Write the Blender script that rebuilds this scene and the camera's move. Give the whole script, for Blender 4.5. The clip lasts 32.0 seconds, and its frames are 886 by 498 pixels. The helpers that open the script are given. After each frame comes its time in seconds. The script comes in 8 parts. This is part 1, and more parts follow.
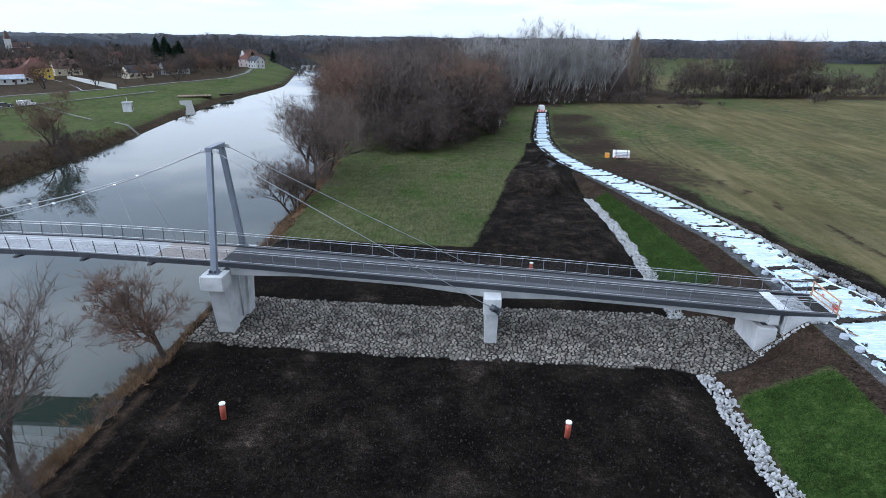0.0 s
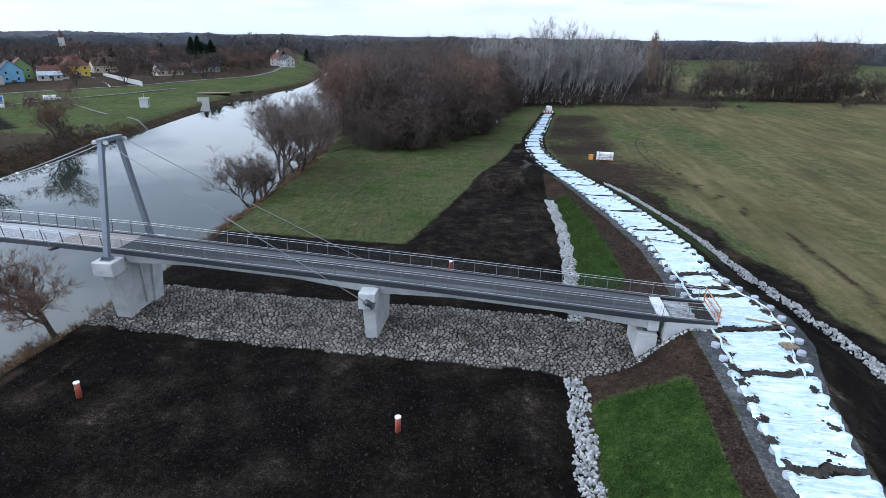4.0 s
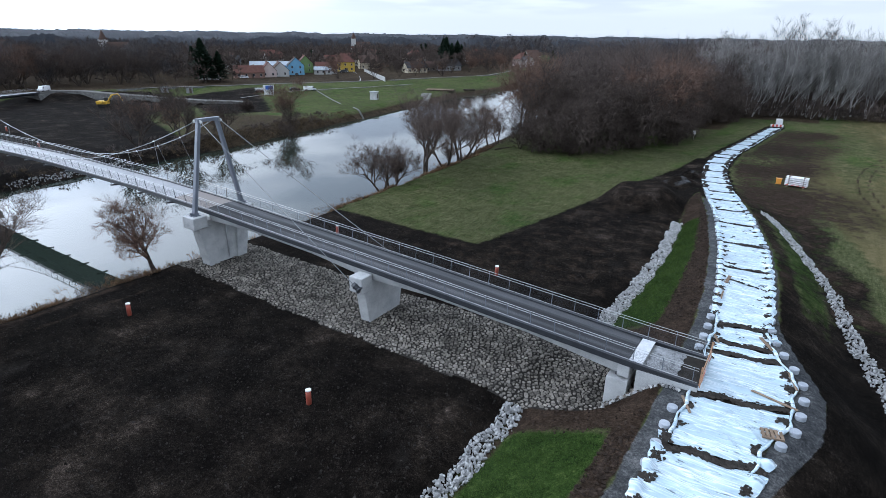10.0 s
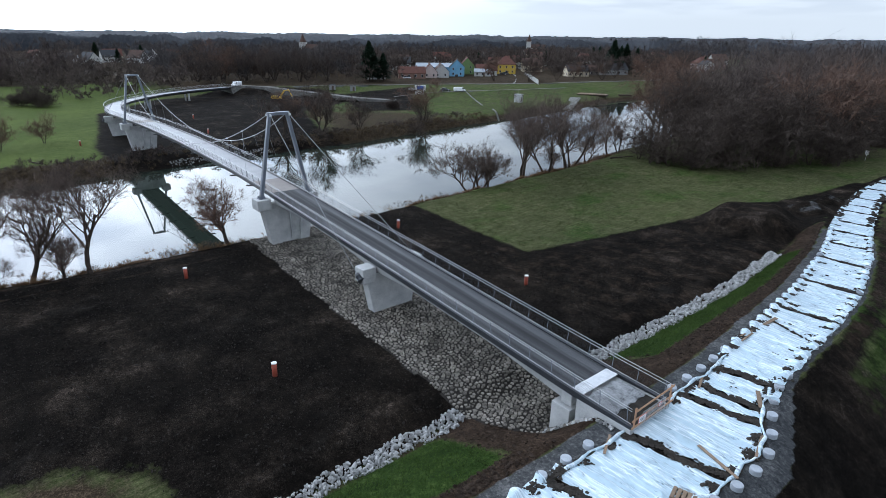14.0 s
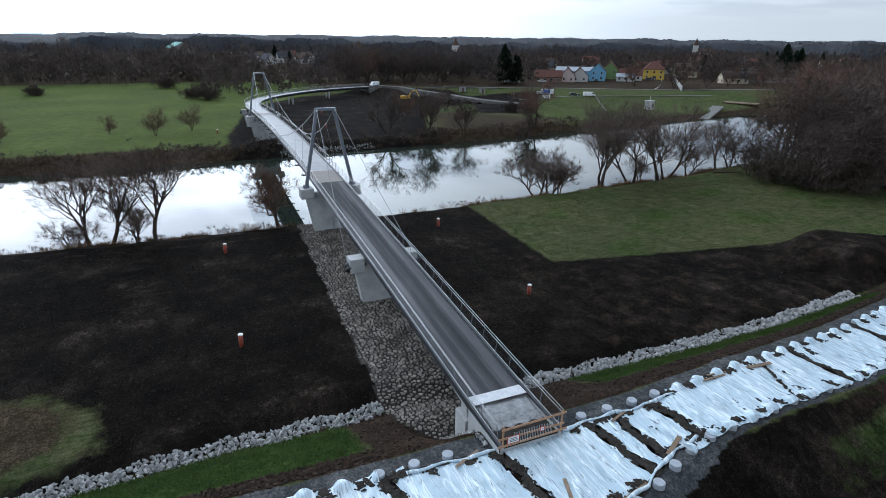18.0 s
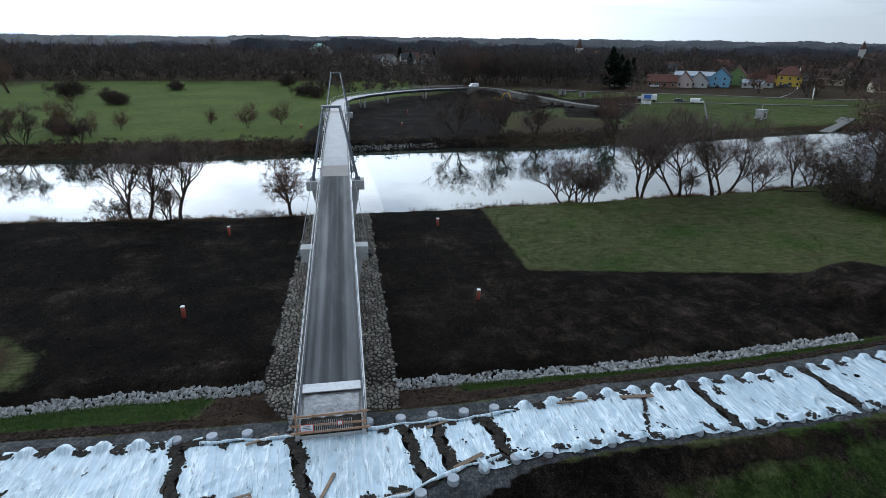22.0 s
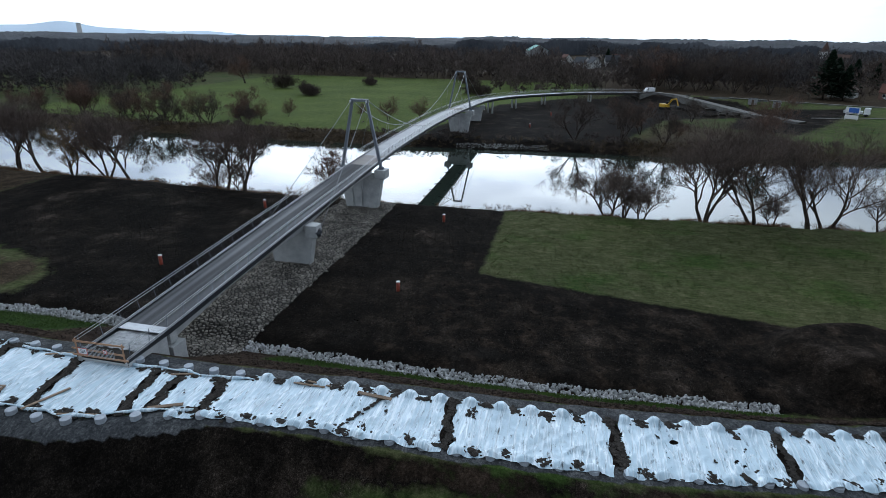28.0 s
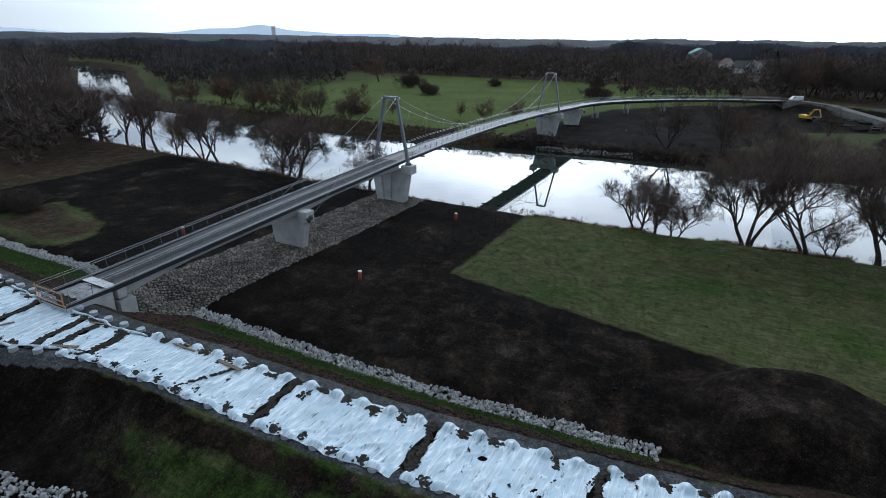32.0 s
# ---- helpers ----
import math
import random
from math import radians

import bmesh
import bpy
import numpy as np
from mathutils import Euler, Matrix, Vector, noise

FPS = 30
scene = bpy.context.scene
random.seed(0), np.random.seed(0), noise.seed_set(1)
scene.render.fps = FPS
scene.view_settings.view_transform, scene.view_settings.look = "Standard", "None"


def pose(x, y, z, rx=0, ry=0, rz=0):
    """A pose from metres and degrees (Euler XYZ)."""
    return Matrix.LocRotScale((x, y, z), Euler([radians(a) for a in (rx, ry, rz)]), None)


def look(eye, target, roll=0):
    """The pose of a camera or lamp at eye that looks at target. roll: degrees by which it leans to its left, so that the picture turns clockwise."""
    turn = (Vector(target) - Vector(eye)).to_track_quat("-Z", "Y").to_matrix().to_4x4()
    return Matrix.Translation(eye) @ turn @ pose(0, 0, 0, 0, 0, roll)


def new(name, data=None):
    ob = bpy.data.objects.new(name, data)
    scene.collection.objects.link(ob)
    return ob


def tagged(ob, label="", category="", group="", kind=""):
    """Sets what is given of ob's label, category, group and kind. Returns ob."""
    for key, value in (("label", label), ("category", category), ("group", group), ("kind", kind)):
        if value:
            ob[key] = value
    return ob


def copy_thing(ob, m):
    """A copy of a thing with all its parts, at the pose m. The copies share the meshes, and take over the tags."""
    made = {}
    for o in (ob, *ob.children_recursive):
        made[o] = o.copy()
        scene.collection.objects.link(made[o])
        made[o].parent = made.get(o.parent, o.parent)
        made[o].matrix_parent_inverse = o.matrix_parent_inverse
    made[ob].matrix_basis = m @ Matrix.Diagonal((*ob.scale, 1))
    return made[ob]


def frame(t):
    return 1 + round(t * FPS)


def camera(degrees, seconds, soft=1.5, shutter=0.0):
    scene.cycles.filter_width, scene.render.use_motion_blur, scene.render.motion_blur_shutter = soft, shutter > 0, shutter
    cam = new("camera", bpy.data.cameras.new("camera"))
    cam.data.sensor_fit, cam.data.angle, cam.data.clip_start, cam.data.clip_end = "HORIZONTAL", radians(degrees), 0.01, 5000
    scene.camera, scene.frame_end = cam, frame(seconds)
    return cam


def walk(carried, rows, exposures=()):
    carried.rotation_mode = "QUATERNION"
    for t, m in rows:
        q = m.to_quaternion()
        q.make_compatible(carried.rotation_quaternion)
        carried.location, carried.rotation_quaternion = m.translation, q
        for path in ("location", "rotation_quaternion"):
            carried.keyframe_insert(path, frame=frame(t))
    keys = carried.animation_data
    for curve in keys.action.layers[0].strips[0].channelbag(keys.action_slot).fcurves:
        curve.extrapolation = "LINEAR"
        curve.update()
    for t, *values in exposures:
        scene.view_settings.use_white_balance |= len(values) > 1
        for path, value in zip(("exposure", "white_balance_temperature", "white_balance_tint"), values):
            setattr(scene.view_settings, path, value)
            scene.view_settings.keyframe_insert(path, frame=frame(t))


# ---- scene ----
cam = camera(76.6, 32.0, soft=0.7)
# eye of the first row in the world; the path's unit is METRES long
METRES, EYE, TILT, LEAN, TURN = 132.53, (-26.40, -46.13, 25.41), -0.785, -4.0, 4.76
ROWS = [
    (0.0, 0.0, 0.0, 0.0, -1.24, -19.94, 3.42),
    (0.5, 0.0131, -0.0004, -0.0009, -1.22, -19.93, 3.41),
    (1.0, 0.0262, -0.001, -0.0019, -1.21, -19.91, 3.42),
    (1.5, 0.0393, -0.0013, -0.0028, -1.2, -19.92, 3.39),
    (2.0, 0.0525, -0.0019, -0.0036, -1.19, -19.91, 3.4),
    (2.5, 0.0656, -0.0025, -0.0045, -1.05, -19.89, 3.4),
    (4.5, 0.1169, -0.0011, -0.0089, 5.22, -19.55, 3.07),
    (5.0, 0.1301, 0.0003, -0.0096, 7.37, -19.45, 3.03),
    (5.5, 0.1433, 0.0021, -0.0105, 9.5, -19.33, 3.0),
    (6.0, 0.1563, 0.0043, -0.0114, 11.6, -19.2, 2.95),
    (6.5, 0.1695, 0.0072, -0.0123, 13.73, -19.06, 2.94),
    (7.0, 0.1821, 0.0104, -0.0128, 15.83, -18.97, 2.82),
    (7.5, 0.1951, 0.0143, -0.0136, 17.97, -18.83, 2.79),
    (8.0, 0.2077, 0.0185, -0.0144, 20.09, -18.7, 2.69),
    (8.5, 0.2201, 0.0232, -0.0151, 22.19, -18.59, 2.6),
    (9.0, 0.2328, 0.0283, -0.0158, 24.33, -18.46, 2.54),
    (9.5, 0.2452, 0.034, -0.0163, 26.45, -18.34, 2.47),
    (10.0, 0.2574, 0.04, -0.0167, 28.58, -18.26, 2.36),
    (10.5, 0.2694, 0.0465, -0.0172, 30.7, -18.18, 2.21),
    (11.0, 0.2815, 0.0537, -0.0179, 32.86, -18.05, 2.15),
    (11.5, 0.2935, 0.0614, -0.0186, 35.06, -17.93, 2.1),
    (12.0, 0.305, 0.0694, -0.019, 37.24, -17.82, 2.02),
    (12.5, 0.3159, 0.0778, -0.0194, 39.48, -17.74, 1.86),
    (13.0, 0.3268, 0.0867, -0.0199, 41.75, -17.63, 1.76),
    (13.5, 0.3375, 0.0962, -0.0204, 44.05, -17.49, 1.67),
    (14.0, 0.3476, 0.1059, -0.0208, 46.31, -17.4, 1.52),
    (14.5, 0.3576, 0.1162, -0.0215, 48.58, -17.3, 1.42),
    (15.0, 0.3671, 0.1267, -0.022, 50.78, -17.2, 1.25),
    (15.5, 0.3764, 0.1378, -0.0225, 52.89, -17.12, 1.13),
    (17.5, 0.4088, 0.1853, -0.0254, 60.28, -16.83, 0.62),
    (18.0, 0.4166, 0.1985, -0.0254, 62.14, -16.78, 0.53),
    (18.5, 0.4241, 0.2121, -0.0256, 64.0, -16.73, 0.39),
    (19.0, 0.4312, 0.2266, -0.0258, 65.84, -16.7, 0.26),
    (19.5, 0.4384, 0.2416, -0.0261, 67.51, -16.65, 0.19),
    (20.0, 0.4451, 0.2568, -0.0262, 69.12, -16.62, 0.06),
    (20.5, 0.4515, 0.2725, -0.0264, 70.72, -16.6, -0.08),
    (21.0, 0.4577, 0.2887, -0.0265, 72.26, -16.58, -0.22),
    (21.5, 0.4634, 0.3056, -0.0267, 73.86, -16.58, -0.35),
    (22.0, 0.4689, 0.3229, -0.0269, 75.47, -16.55, -0.46),
    (22.5, 0.474, 0.3405, -0.0268, 77.09, -16.54, -0.58),
    (23.0, 0.4787, 0.3583, -0.0268, 78.7, -16.53, -0.69),
    (23.5, 0.4829, 0.3763, -0.0268, 80.42, -16.54, -0.83),
    (24.0, 0.4863, 0.3945, -0.0266, 82.19, -16.55, -0.96),
    (24.5, 0.4893, 0.4129, -0.0266, 84.06, -16.58, -1.11),
    (25.0, 0.4915, 0.4313, -0.0263, 85.98, -16.63, -1.29),
    (25.5, 0.4933, 0.45, -0.0263, 87.88, -16.65, -1.4),
    (27.5, 0.4937, 0.5249, -0.0255, 95.9, -16.85, -1.96),
    (28.0, 0.4919, 0.5435, -0.0253, 97.93, -16.9, -2.1),
    (28.5, 0.4896, 0.562, -0.0248, 99.88, -16.94, -2.24),
    (29.0, 0.4868, 0.5792, -0.0244, 101.66, -16.99, -2.36),
    (29.5, 0.4833, 0.5975, -0.024, 103.53, -17.04, -2.48),
    (30.0, 0.4792, 0.6156, -0.0236, 105.41, -17.09, -2.59),
    (30.5, 0.4744, 0.6335, -0.0232, 107.39, -17.16, -2.75),
    (31.0, 0.4691, 0.6516, -0.0228, 109.39, -17.23, -2.86),
    (31.5, 0.4631, 0.6694, -0.0222, 111.43, -17.32, -2.99),
    (32.0, 0.4564, 0.6872, -0.0216, 113.58, -17.4, -3.12),
]
walk(cam, [(t, pose(*EYE, TILT, LEAN, TURN) @ pose(METRES * x, METRES * y, METRES * z, 90 + pitch, roll, yaw)) for t, x, y, z, yaw, pitch, roll in ROWS],
     [(0.0, -1.02, 6330, 13), (4.0, -1.08, 6320, 13), (9.0, -1.2, 6400, 13), (13.0, -1.33, 6480, 12), (16.0, -1.5, 6560, 11), (19.0, -1.74, 6560, 10), (22.0, -1.92, 6520, 9), (27.0, -2.0, 6480, 9), (32.0, -2.06, 6480, 9)])

# ---- world and sun ----
SUN_AZ, SUN_EL = 196.0, 20.0     # degrees from +x towards +y, and above the horizon
world = bpy.data.worlds.new("overcast_sky")
scene.world = world
world.use_nodes = True
wn, wl = world.node_tree.nodes, world.node_tree.links
wn.clear()
w_out = wn.new("ShaderNodeOutputWorld")
w_bg = wn.new("ShaderNodeBackground")
w_sky = wn.new("ShaderNodeTexSky")
w_sky.sky_type = "NISHITA"
w_sky.sun_disc = False
w_sky.sun_elevation = radians(SUN_EL)
w_sky.sun_rotation = radians(90 - SUN_AZ)
w_sky.air_density, w_sky.dust_density, w_sky.ozone_density = 1.0, 3.0, 1.0
w_co = wn.new("ShaderNodeTexCoord")
w_sep = wn.new("ShaderNodeSeparateXYZ")
wl.new(w_co.outputs["Generated"], w_sep.inputs[0])
# cloud layer: the direction laid out on a flat ceiling of cloud
w_add = wn.new("ShaderNodeMath"); w_add.operation = "ADD"; w_add.inputs[1].default_value = 0.07
w_abs = wn.new("ShaderNodeMath"); w_abs.operation = "ABSOLUTE"
wl.new(w_sep.outputs["Z"], w_abs.inputs[0]); wl.new(w_abs.outputs[0], w_add.inputs[0])
w_dx = wn.new("ShaderNodeMath"); w_dx.operation = "DIVIDE"
w_dy = wn.new("ShaderNodeMath"); w_dy.operation = "DIVIDE"
wl.new(w_sep.outputs["X"], w_dx.inputs[0]); wl.new(w_add.outputs[0], w_dx.inputs[1])
wl.new(w_sep.outputs["Y"], w_dy.inputs[0]); wl.new(w_add.outputs[0], w_dy.inputs[1])
w_comb = wn.new("ShaderNodeCombineXYZ")
wl.new(w_dx.outputs[0], w_comb.inputs[0]); wl.new(w_dy.outputs[0], w_comb.inputs[1])
w_noise = wn.new("ShaderNodeTexNoise")
w_noise.inputs["Scale"].default_value, w_noise.inputs["Detail"].default_value = 0.62, 5.0
w_noise.inputs["Roughness"].default_value = 0.5
wl.new(w_comb.outputs[0], w_noise.inputs["Vector"])
w_ramp = wn.new("ShaderNodeValToRGB")
w_ramp.color_ramp.elements[0].position, w_ramp.color_ramp.elements[0].color = 0.42, (1.7, 1.79, 1.94, 1)
w_ramp.color_ramp.elements[1].position, w_ramp.color_ramp.elements[1].color = 0.53, (2.95, 2.93, 2.9, 1)
wl.new(w_noise.outputs["Fac"], w_ramp.inputs[0])
# thin cloud is brighter near the horizon
w_hor = wn.new("ShaderNodeMapRange")
w_hor.inputs["From Min"].default_value, w_hor.inputs["From Max"].default_value = 0.025, 0.11
w_hor.inputs["To Min"].default_value, w_hor.inputs["To Max"].default_value = 1.0, 0.0
wl.new(w_abs.outputs[0], w_hor.inputs["Value"])
w_mixh = wn.new("ShaderNodeMix"); w_mixh.data_type = "RGBA"
w_mixh.inputs["B"].default_value = (2.2, 2.2, 2.14, 1)
wl.new(w_hor.outputs["Result"], w_mixh.inputs["Factor"]); wl.new(w_ramp.outputs[0], w_mixh.inputs["A"])
w_cl = wn.new("ShaderNodeMix"); w_cl.data_type = "RGBA"; w_cl.blend_type = "MULTIPLY"
w_cl.inputs["Factor"].default_value = 1.0
w_cl.inputs["B"].default_value = (8.7, 10.2, 12.1, 1)
wl.new(w_mixh.outputs["Result"], w_cl.inputs["A"])
# the veiled sun brightens the cloud round it
w_dot = wn.new("ShaderNodeVectorMath"); w_dot.operation = "DOT_PRODUCT"
w_dot.inputs[1].default_value = (math.cos(radians(SUN_AZ)) * math.cos(radians(SUN_EL)), math.sin(radians(SUN_AZ)) * math.cos(radians(SUN_EL)), math.sin(radians(SUN_EL)))
wl.new(w_co.outputs["Generated"], w_dot.inputs[0])
w_pos = wn.new("ShaderNodeMath"); w_pos.operation = "MAXIMUM"; w_pos.inputs[1].default_value = 0.0
wl.new(w_dot.outputs["Value"], w_pos.inputs[0])
w_pow = wn.new("ShaderNodeMath"); w_pow.operation = "POWER"; w_pow.inputs[1].default_value = 4.5
wl.new(w_pos.outputs[0], w_pow.inputs[0])
w_gain = wn.new("ShaderNodeMath"); w_gain.operation = "MULTIPLY_ADD"
w_gain.inputs[1].default_value, w_gain.inputs[2].default_value = 4.3, 1.0
wl.new(w_pow.outputs[0], w_gain.inputs[0])
w_veil = wn.new("ShaderNodeMix"); w_veil.data_type = "RGBA"; w_veil.blend_type = "MULTIPLY"
w_veil.inputs["Factor"].default_value = 1.0
wl.new(w_cl.outputs["Result"], w_veil.inputs["A"]); wl.new(w_gain.outputs[0], w_veil.inputs["B"])
w_mix = wn.new("ShaderNodeMix"); w_mix.data_type = "RGBA"
w_mix.inputs["Factor"].default_value = 0.86
wl.new(w_sky.outputs[0], w_mix.inputs["A"]); wl.new(w_veil.outputs["Result"], w_mix.inputs["B"])
wl.new(w_mix.outputs["Result"], w_bg.inputs["Color"])
w_bg.inputs["Strength"].default_value = 0.11
wl.new(w_bg.outputs[0], w_out.inputs[0])

sun_data = bpy.data.lights.new("sun", "SUN")
sun_data.energy, sun_data.angle, sun_data.color = 0.6, radians(38), (1.0, 0.97, 0.93)
sun = new("sun", sun_data)
sun_dir = Vector((math.cos(radians(SUN_AZ)) * math.cos(radians(SUN_EL)), math.sin(radians(SUN_AZ)) * math.cos(radians(SUN_EL)), math.sin(radians(SUN_EL))))
sun.matrix_world = look(sun_dir * 300, (0, 0, 0))

# ---- materials ----
def ramp(nt, fac, stops):
    r = nt.nodes.new("ShaderNodeValToRGB")
    els = r.color_ramp.elements
    while len(els) < len(stops):
        els.new(0.5)
    for e, (p, c) in zip(els, stops):
        e.position, e.color = p, (*c, 1)
    nt.links.new(fac, r.inputs[0])
    return r.outputs[0]


def mix(nt, fac, a, b, mode="MIX"):
    m = nt.nodes.new("ShaderNodeMix")
    m.data_type, m.blend_type = "RGBA", mode
    for sock, v in (("Factor", fac), ("A", a), ("B", b)):
        if hasattr(v, "links"):
            nt.links.new(v, m.inputs[sock])
        elif isinstance(v, (int, float)):
            m.inputs[sock].default_value = v if sock == "Factor" else (v, v, v, 1)
        else:
            m.inputs[sock].default_value = (*v, 1)
    return m.outputs["Result"]


def maths(nt, op, a, b=0.0, c=None):
    m = nt.nodes.new("ShaderNodeMath")
    m.operation = op
    for i, v in enumerate((a, b) if c is None else (a, b, c)):
        if hasattr(v, "links"):
            nt.links.new(v, m.inputs[i])
        else:
            m.inputs[i].default_value = v
    return m.outputs[0]


def noise_tex(nt, scale, detail=4.0, rough=0.55, stretch=None, seed=0.0):
    co = nt.nodes.new("ShaderNodeNewGeometry")
    vec = co.outputs["Position"]
    if stretch or seed:
        mp = nt.nodes.new("ShaderNodeMapping")
        mp.inputs["Scale"].default_value = stretch or (1, 1, 1)
        mp.inputs["Location"].default_value = (seed, seed * 0.7, 0)
        nt.links.new(vec, mp.inputs["Vector"])
        vec = mp.outputs[0]
    n = nt.nodes.new("ShaderNodeTexNoise")
    n.inputs["Scale"].default_value, n.inputs["Detail"].default_value, n.inputs["Roughness"].default_value = scale, detail, rough
    nt.links.new(vec, n.inputs["Vector"])
    return n.outputs["Fac"]


def bump(nt, bsdf, height, strength=0.5, dist=0.05):
    b = nt.nodes.new("ShaderNodeBump")
    b.inputs["Strength"].default_value, b.inputs["Distance"].default_value = strength, dist
    nt.links.new(height, b.inputs["Height"])
    nt.links.new(b.outputs[0], bsdf.inputs["Normal"])


def base_mat(name, rough=0.8, metal=0.0, spec=0.5):
    m = bpy.data.materials.new(name)
    m.use_nodes = True
    nt = m.node_tree
    bsdf = nt.nodes["Principled BSDF"]
    bsdf.inputs["Roughness"].default_value, bsdf.inputs["Metallic"].default_value = rough, metal
    bsdf.inputs["Specular IOR Level"].default_value = spec
    return m, nt, bsdf


def worn(name, dark, light, scale=2.0, fine=25.0, rough=0.8, metal=0.0, bump_h=0.02, bump_s=0.4, random_vary=0.0, island=0.0, spec=0.4, stretch=None):
    """A surface that varies at two scales, and from piece to piece."""
    m, nt, bsdf = base_mat(name, rough, metal, 0.08 if rough >= 0.8 else spec)
    a = noise_tex(nt, scale, 4, 0.6, stretch)
    b = noise_tex(nt, fine, 3, 0.6, stretch, 3.1)
    f = maths(nt, "ADD", maths(nt, "MULTIPLY", a, 0.6), maths(nt, "MULTIPLY", b, 0.4))
    col = ramp(nt, f, [(0.32, dark), (0.66, light)])
    if random_vary and island:
        # one chance value for pieces of a heap and for single pieces alike
        o, g = nt.nodes.new("ShaderNodeObjectInfo"), nt.nodes.new("ShaderNodeNewGeometry")
        chance = maths(nt, "FRACT", maths(nt, "ADD", o.outputs["Random"], g.outputs["Random Per Island"]))
        col = mix(nt, 1.0, col, ramp(nt, chance, [(0, (1 - island,) * 3), (1, (1 + island * 0.3,) * 3)]), "MULTIPLY")
    elif random_vary:
        o = nt.nodes.new("ShaderNodeObjectInfo")
        col = mix(nt, 1.0, col, ramp(nt, o.outputs["Random"], [(0, (1 - random_vary,) * 3), (1, (1 + random_vary * 0.3,) * 3)]), "MULTIPLY")
    elif island:
        g = nt.nodes.new("ShaderNodeNewGeometry")
        col = mix(nt, 1.0, col, ramp(nt, g.outputs["Random Per Island"], [(0, (1 - island,) * 3), (1, (1 + island * 0.3,) * 3)]), "MULTIPLY")
    nt.links.new(col, bsdf.inputs["Base Color"])
    rr = nt.nodes.new("ShaderNodeMapRange")
    rr.inputs["To Min"].default_value, rr.inputs["To Max"].default_value = max(0.05, rough - 0.12), min(1, rough + 0.1)
    nt.links.new(a, rr.inputs["Value"])
    nt.links.new(rr.outputs["Result"], bsdf.inputs["Roughness"])
    if bump_s:
        bump(nt, bsdf, f, bump_s, bump_h)
    return m


M = {}
M["concrete"] = worn("concrete", (0.3, 0.31, 0.315), (0.52, 0.525, 0.52), 0.8, 14, 0.75, bump_s=0.25)


def asphalt_mat():
    """Fresh asphalt with long pale, smoother wheel streaks."""
    m, nt, bsdf = base_mat("asphalt", 0.7, 0, 0.3)
    track = noise_tex(nt, 1.0, 2, 0.5, (0.012, 1.25, 0.1), 2.0)
    worn_in = noise_tex(nt, 0.8, 4, 0.6, (0.12, 1, 1), 6.0)
    grit = noise_tex(nt, 22.0, 3, 0.7)
    f = maths(nt, "ADD", maths(nt, "MULTIPLY", track, 0.55), maths(nt, "ADD", maths(nt, "MULTIPLY", worn_in, 0.25), maths(nt, "MULTIPLY", grit, 0.2)))
    nt.links.new(ramp(nt, f, [(0.38, (0.016, 0.0165, 0.018)), (0.48, (0.027, 0.028, 0.031)), (0.56, (0.058, 0.06, 0.065)), (0.66, (0.105, 0.107, 0.113))]), bsdf.inputs["Base Color"])
    nt.links.new(ramp(nt, f, [(0.4, (0.82, 0.82, 0.82)), (0.6, (0.6, 0.6, 0.6))]), bsdf.inputs["Roughness"])
    bump(nt, bsdf, grit, 0.3, 0.01)
    return m


M["asphalt"] = asphalt_mat()
M["deck_plate"] = worn("pale_deck_coating", (0.2, 0.205, 0.215), (0.34, 0.345, 0.355), 0.5, 20, 0.55, bump_s=0.2, bump_h=0.01)
M["deck_brown"] = worn("brown_deck_coating", (0.17, 0.15, 0.14), (0.25, 0.22, 0.2), 0.7, 24, 0.7, bump_s=0.2, bump_h=0.01)
M["steel_dark"] = worn("anthracite_steel", (0.035, 0.038, 0.045), (0.06, 0.064, 0.072), 1.0, 20, 0.45, 0.4, bump_s=0.1)
M["pylon_steel"] = worn("grey_painted_steel", (0.13, 0.15, 0.18), (0.18, 0.2, 0.24), 0.6, 12, 0.42, 0.2, bump_s=0.08)
M["rail_steel"] = worn("galvanised_steel", (0.42, 0.43, 0.44), (0.6, 0.61, 0.62), 2, 30, 0.38, 0.55, bump_s=0.05)
M["cable"] = worn("galvanised_cable", (0.16, 0.165, 0.175), (0.28, 0.29, 0.3), 3, 60, 0.4, 0.7, bump_s=0.3, bump_h=0.01)
M["white_plate"] = worn("white_coated_steel", (0.42, 0.44, 0.47), (0.62, 0.635, 0.65), 2.5, 20, 0.5, bump_s=0.1)
M["stone_pale"] = worn("pale_quarry_stone", (0.2, 0.203, 0.205), (0.5, 0.5, 0.49), 2.5, 18, 0.85, bump_h=0.05, bump_s=0.5, random_vary=0.35, island=0.35)
M["stone_slab"] = worn("tan_grey_paving_stone", (0.05, 0.045, 0.04), (0.35, 0.318, 0.278), 0.5, 14, 0.85, bump_h=0.04, bump_s=0.5, random_vary=0.55, island=0.55)
M["mortar"] = worn("dark_joint_mortar", (0.012, 0.011, 0.01), (0.04, 0.036, 0.032), 2.0, 20, 0.95, bump_h=0.03)
M["tube_red"] = worn("orange_plastic_pipe", (0.27, 0.055, 0.035), (0.36, 0.085, 0.055), 1.6, 18, 0.5, bump_s=0.05, random_vary=0.15)
M["cap_white"] = worn("white_plastic_cap", (0.62, 0.62, 0.6), (0.78, 0.78, 0.76), 4, 30, 0.5, bump_s=0.05)
M["soil_clod"] = worn("dark_soil", (0.012, 0.0105, 0.0095), (0.062, 0.054, 0.047), 3, 30, 0.95, bump_h=0.05, bump_s=0.7, island=0.3)
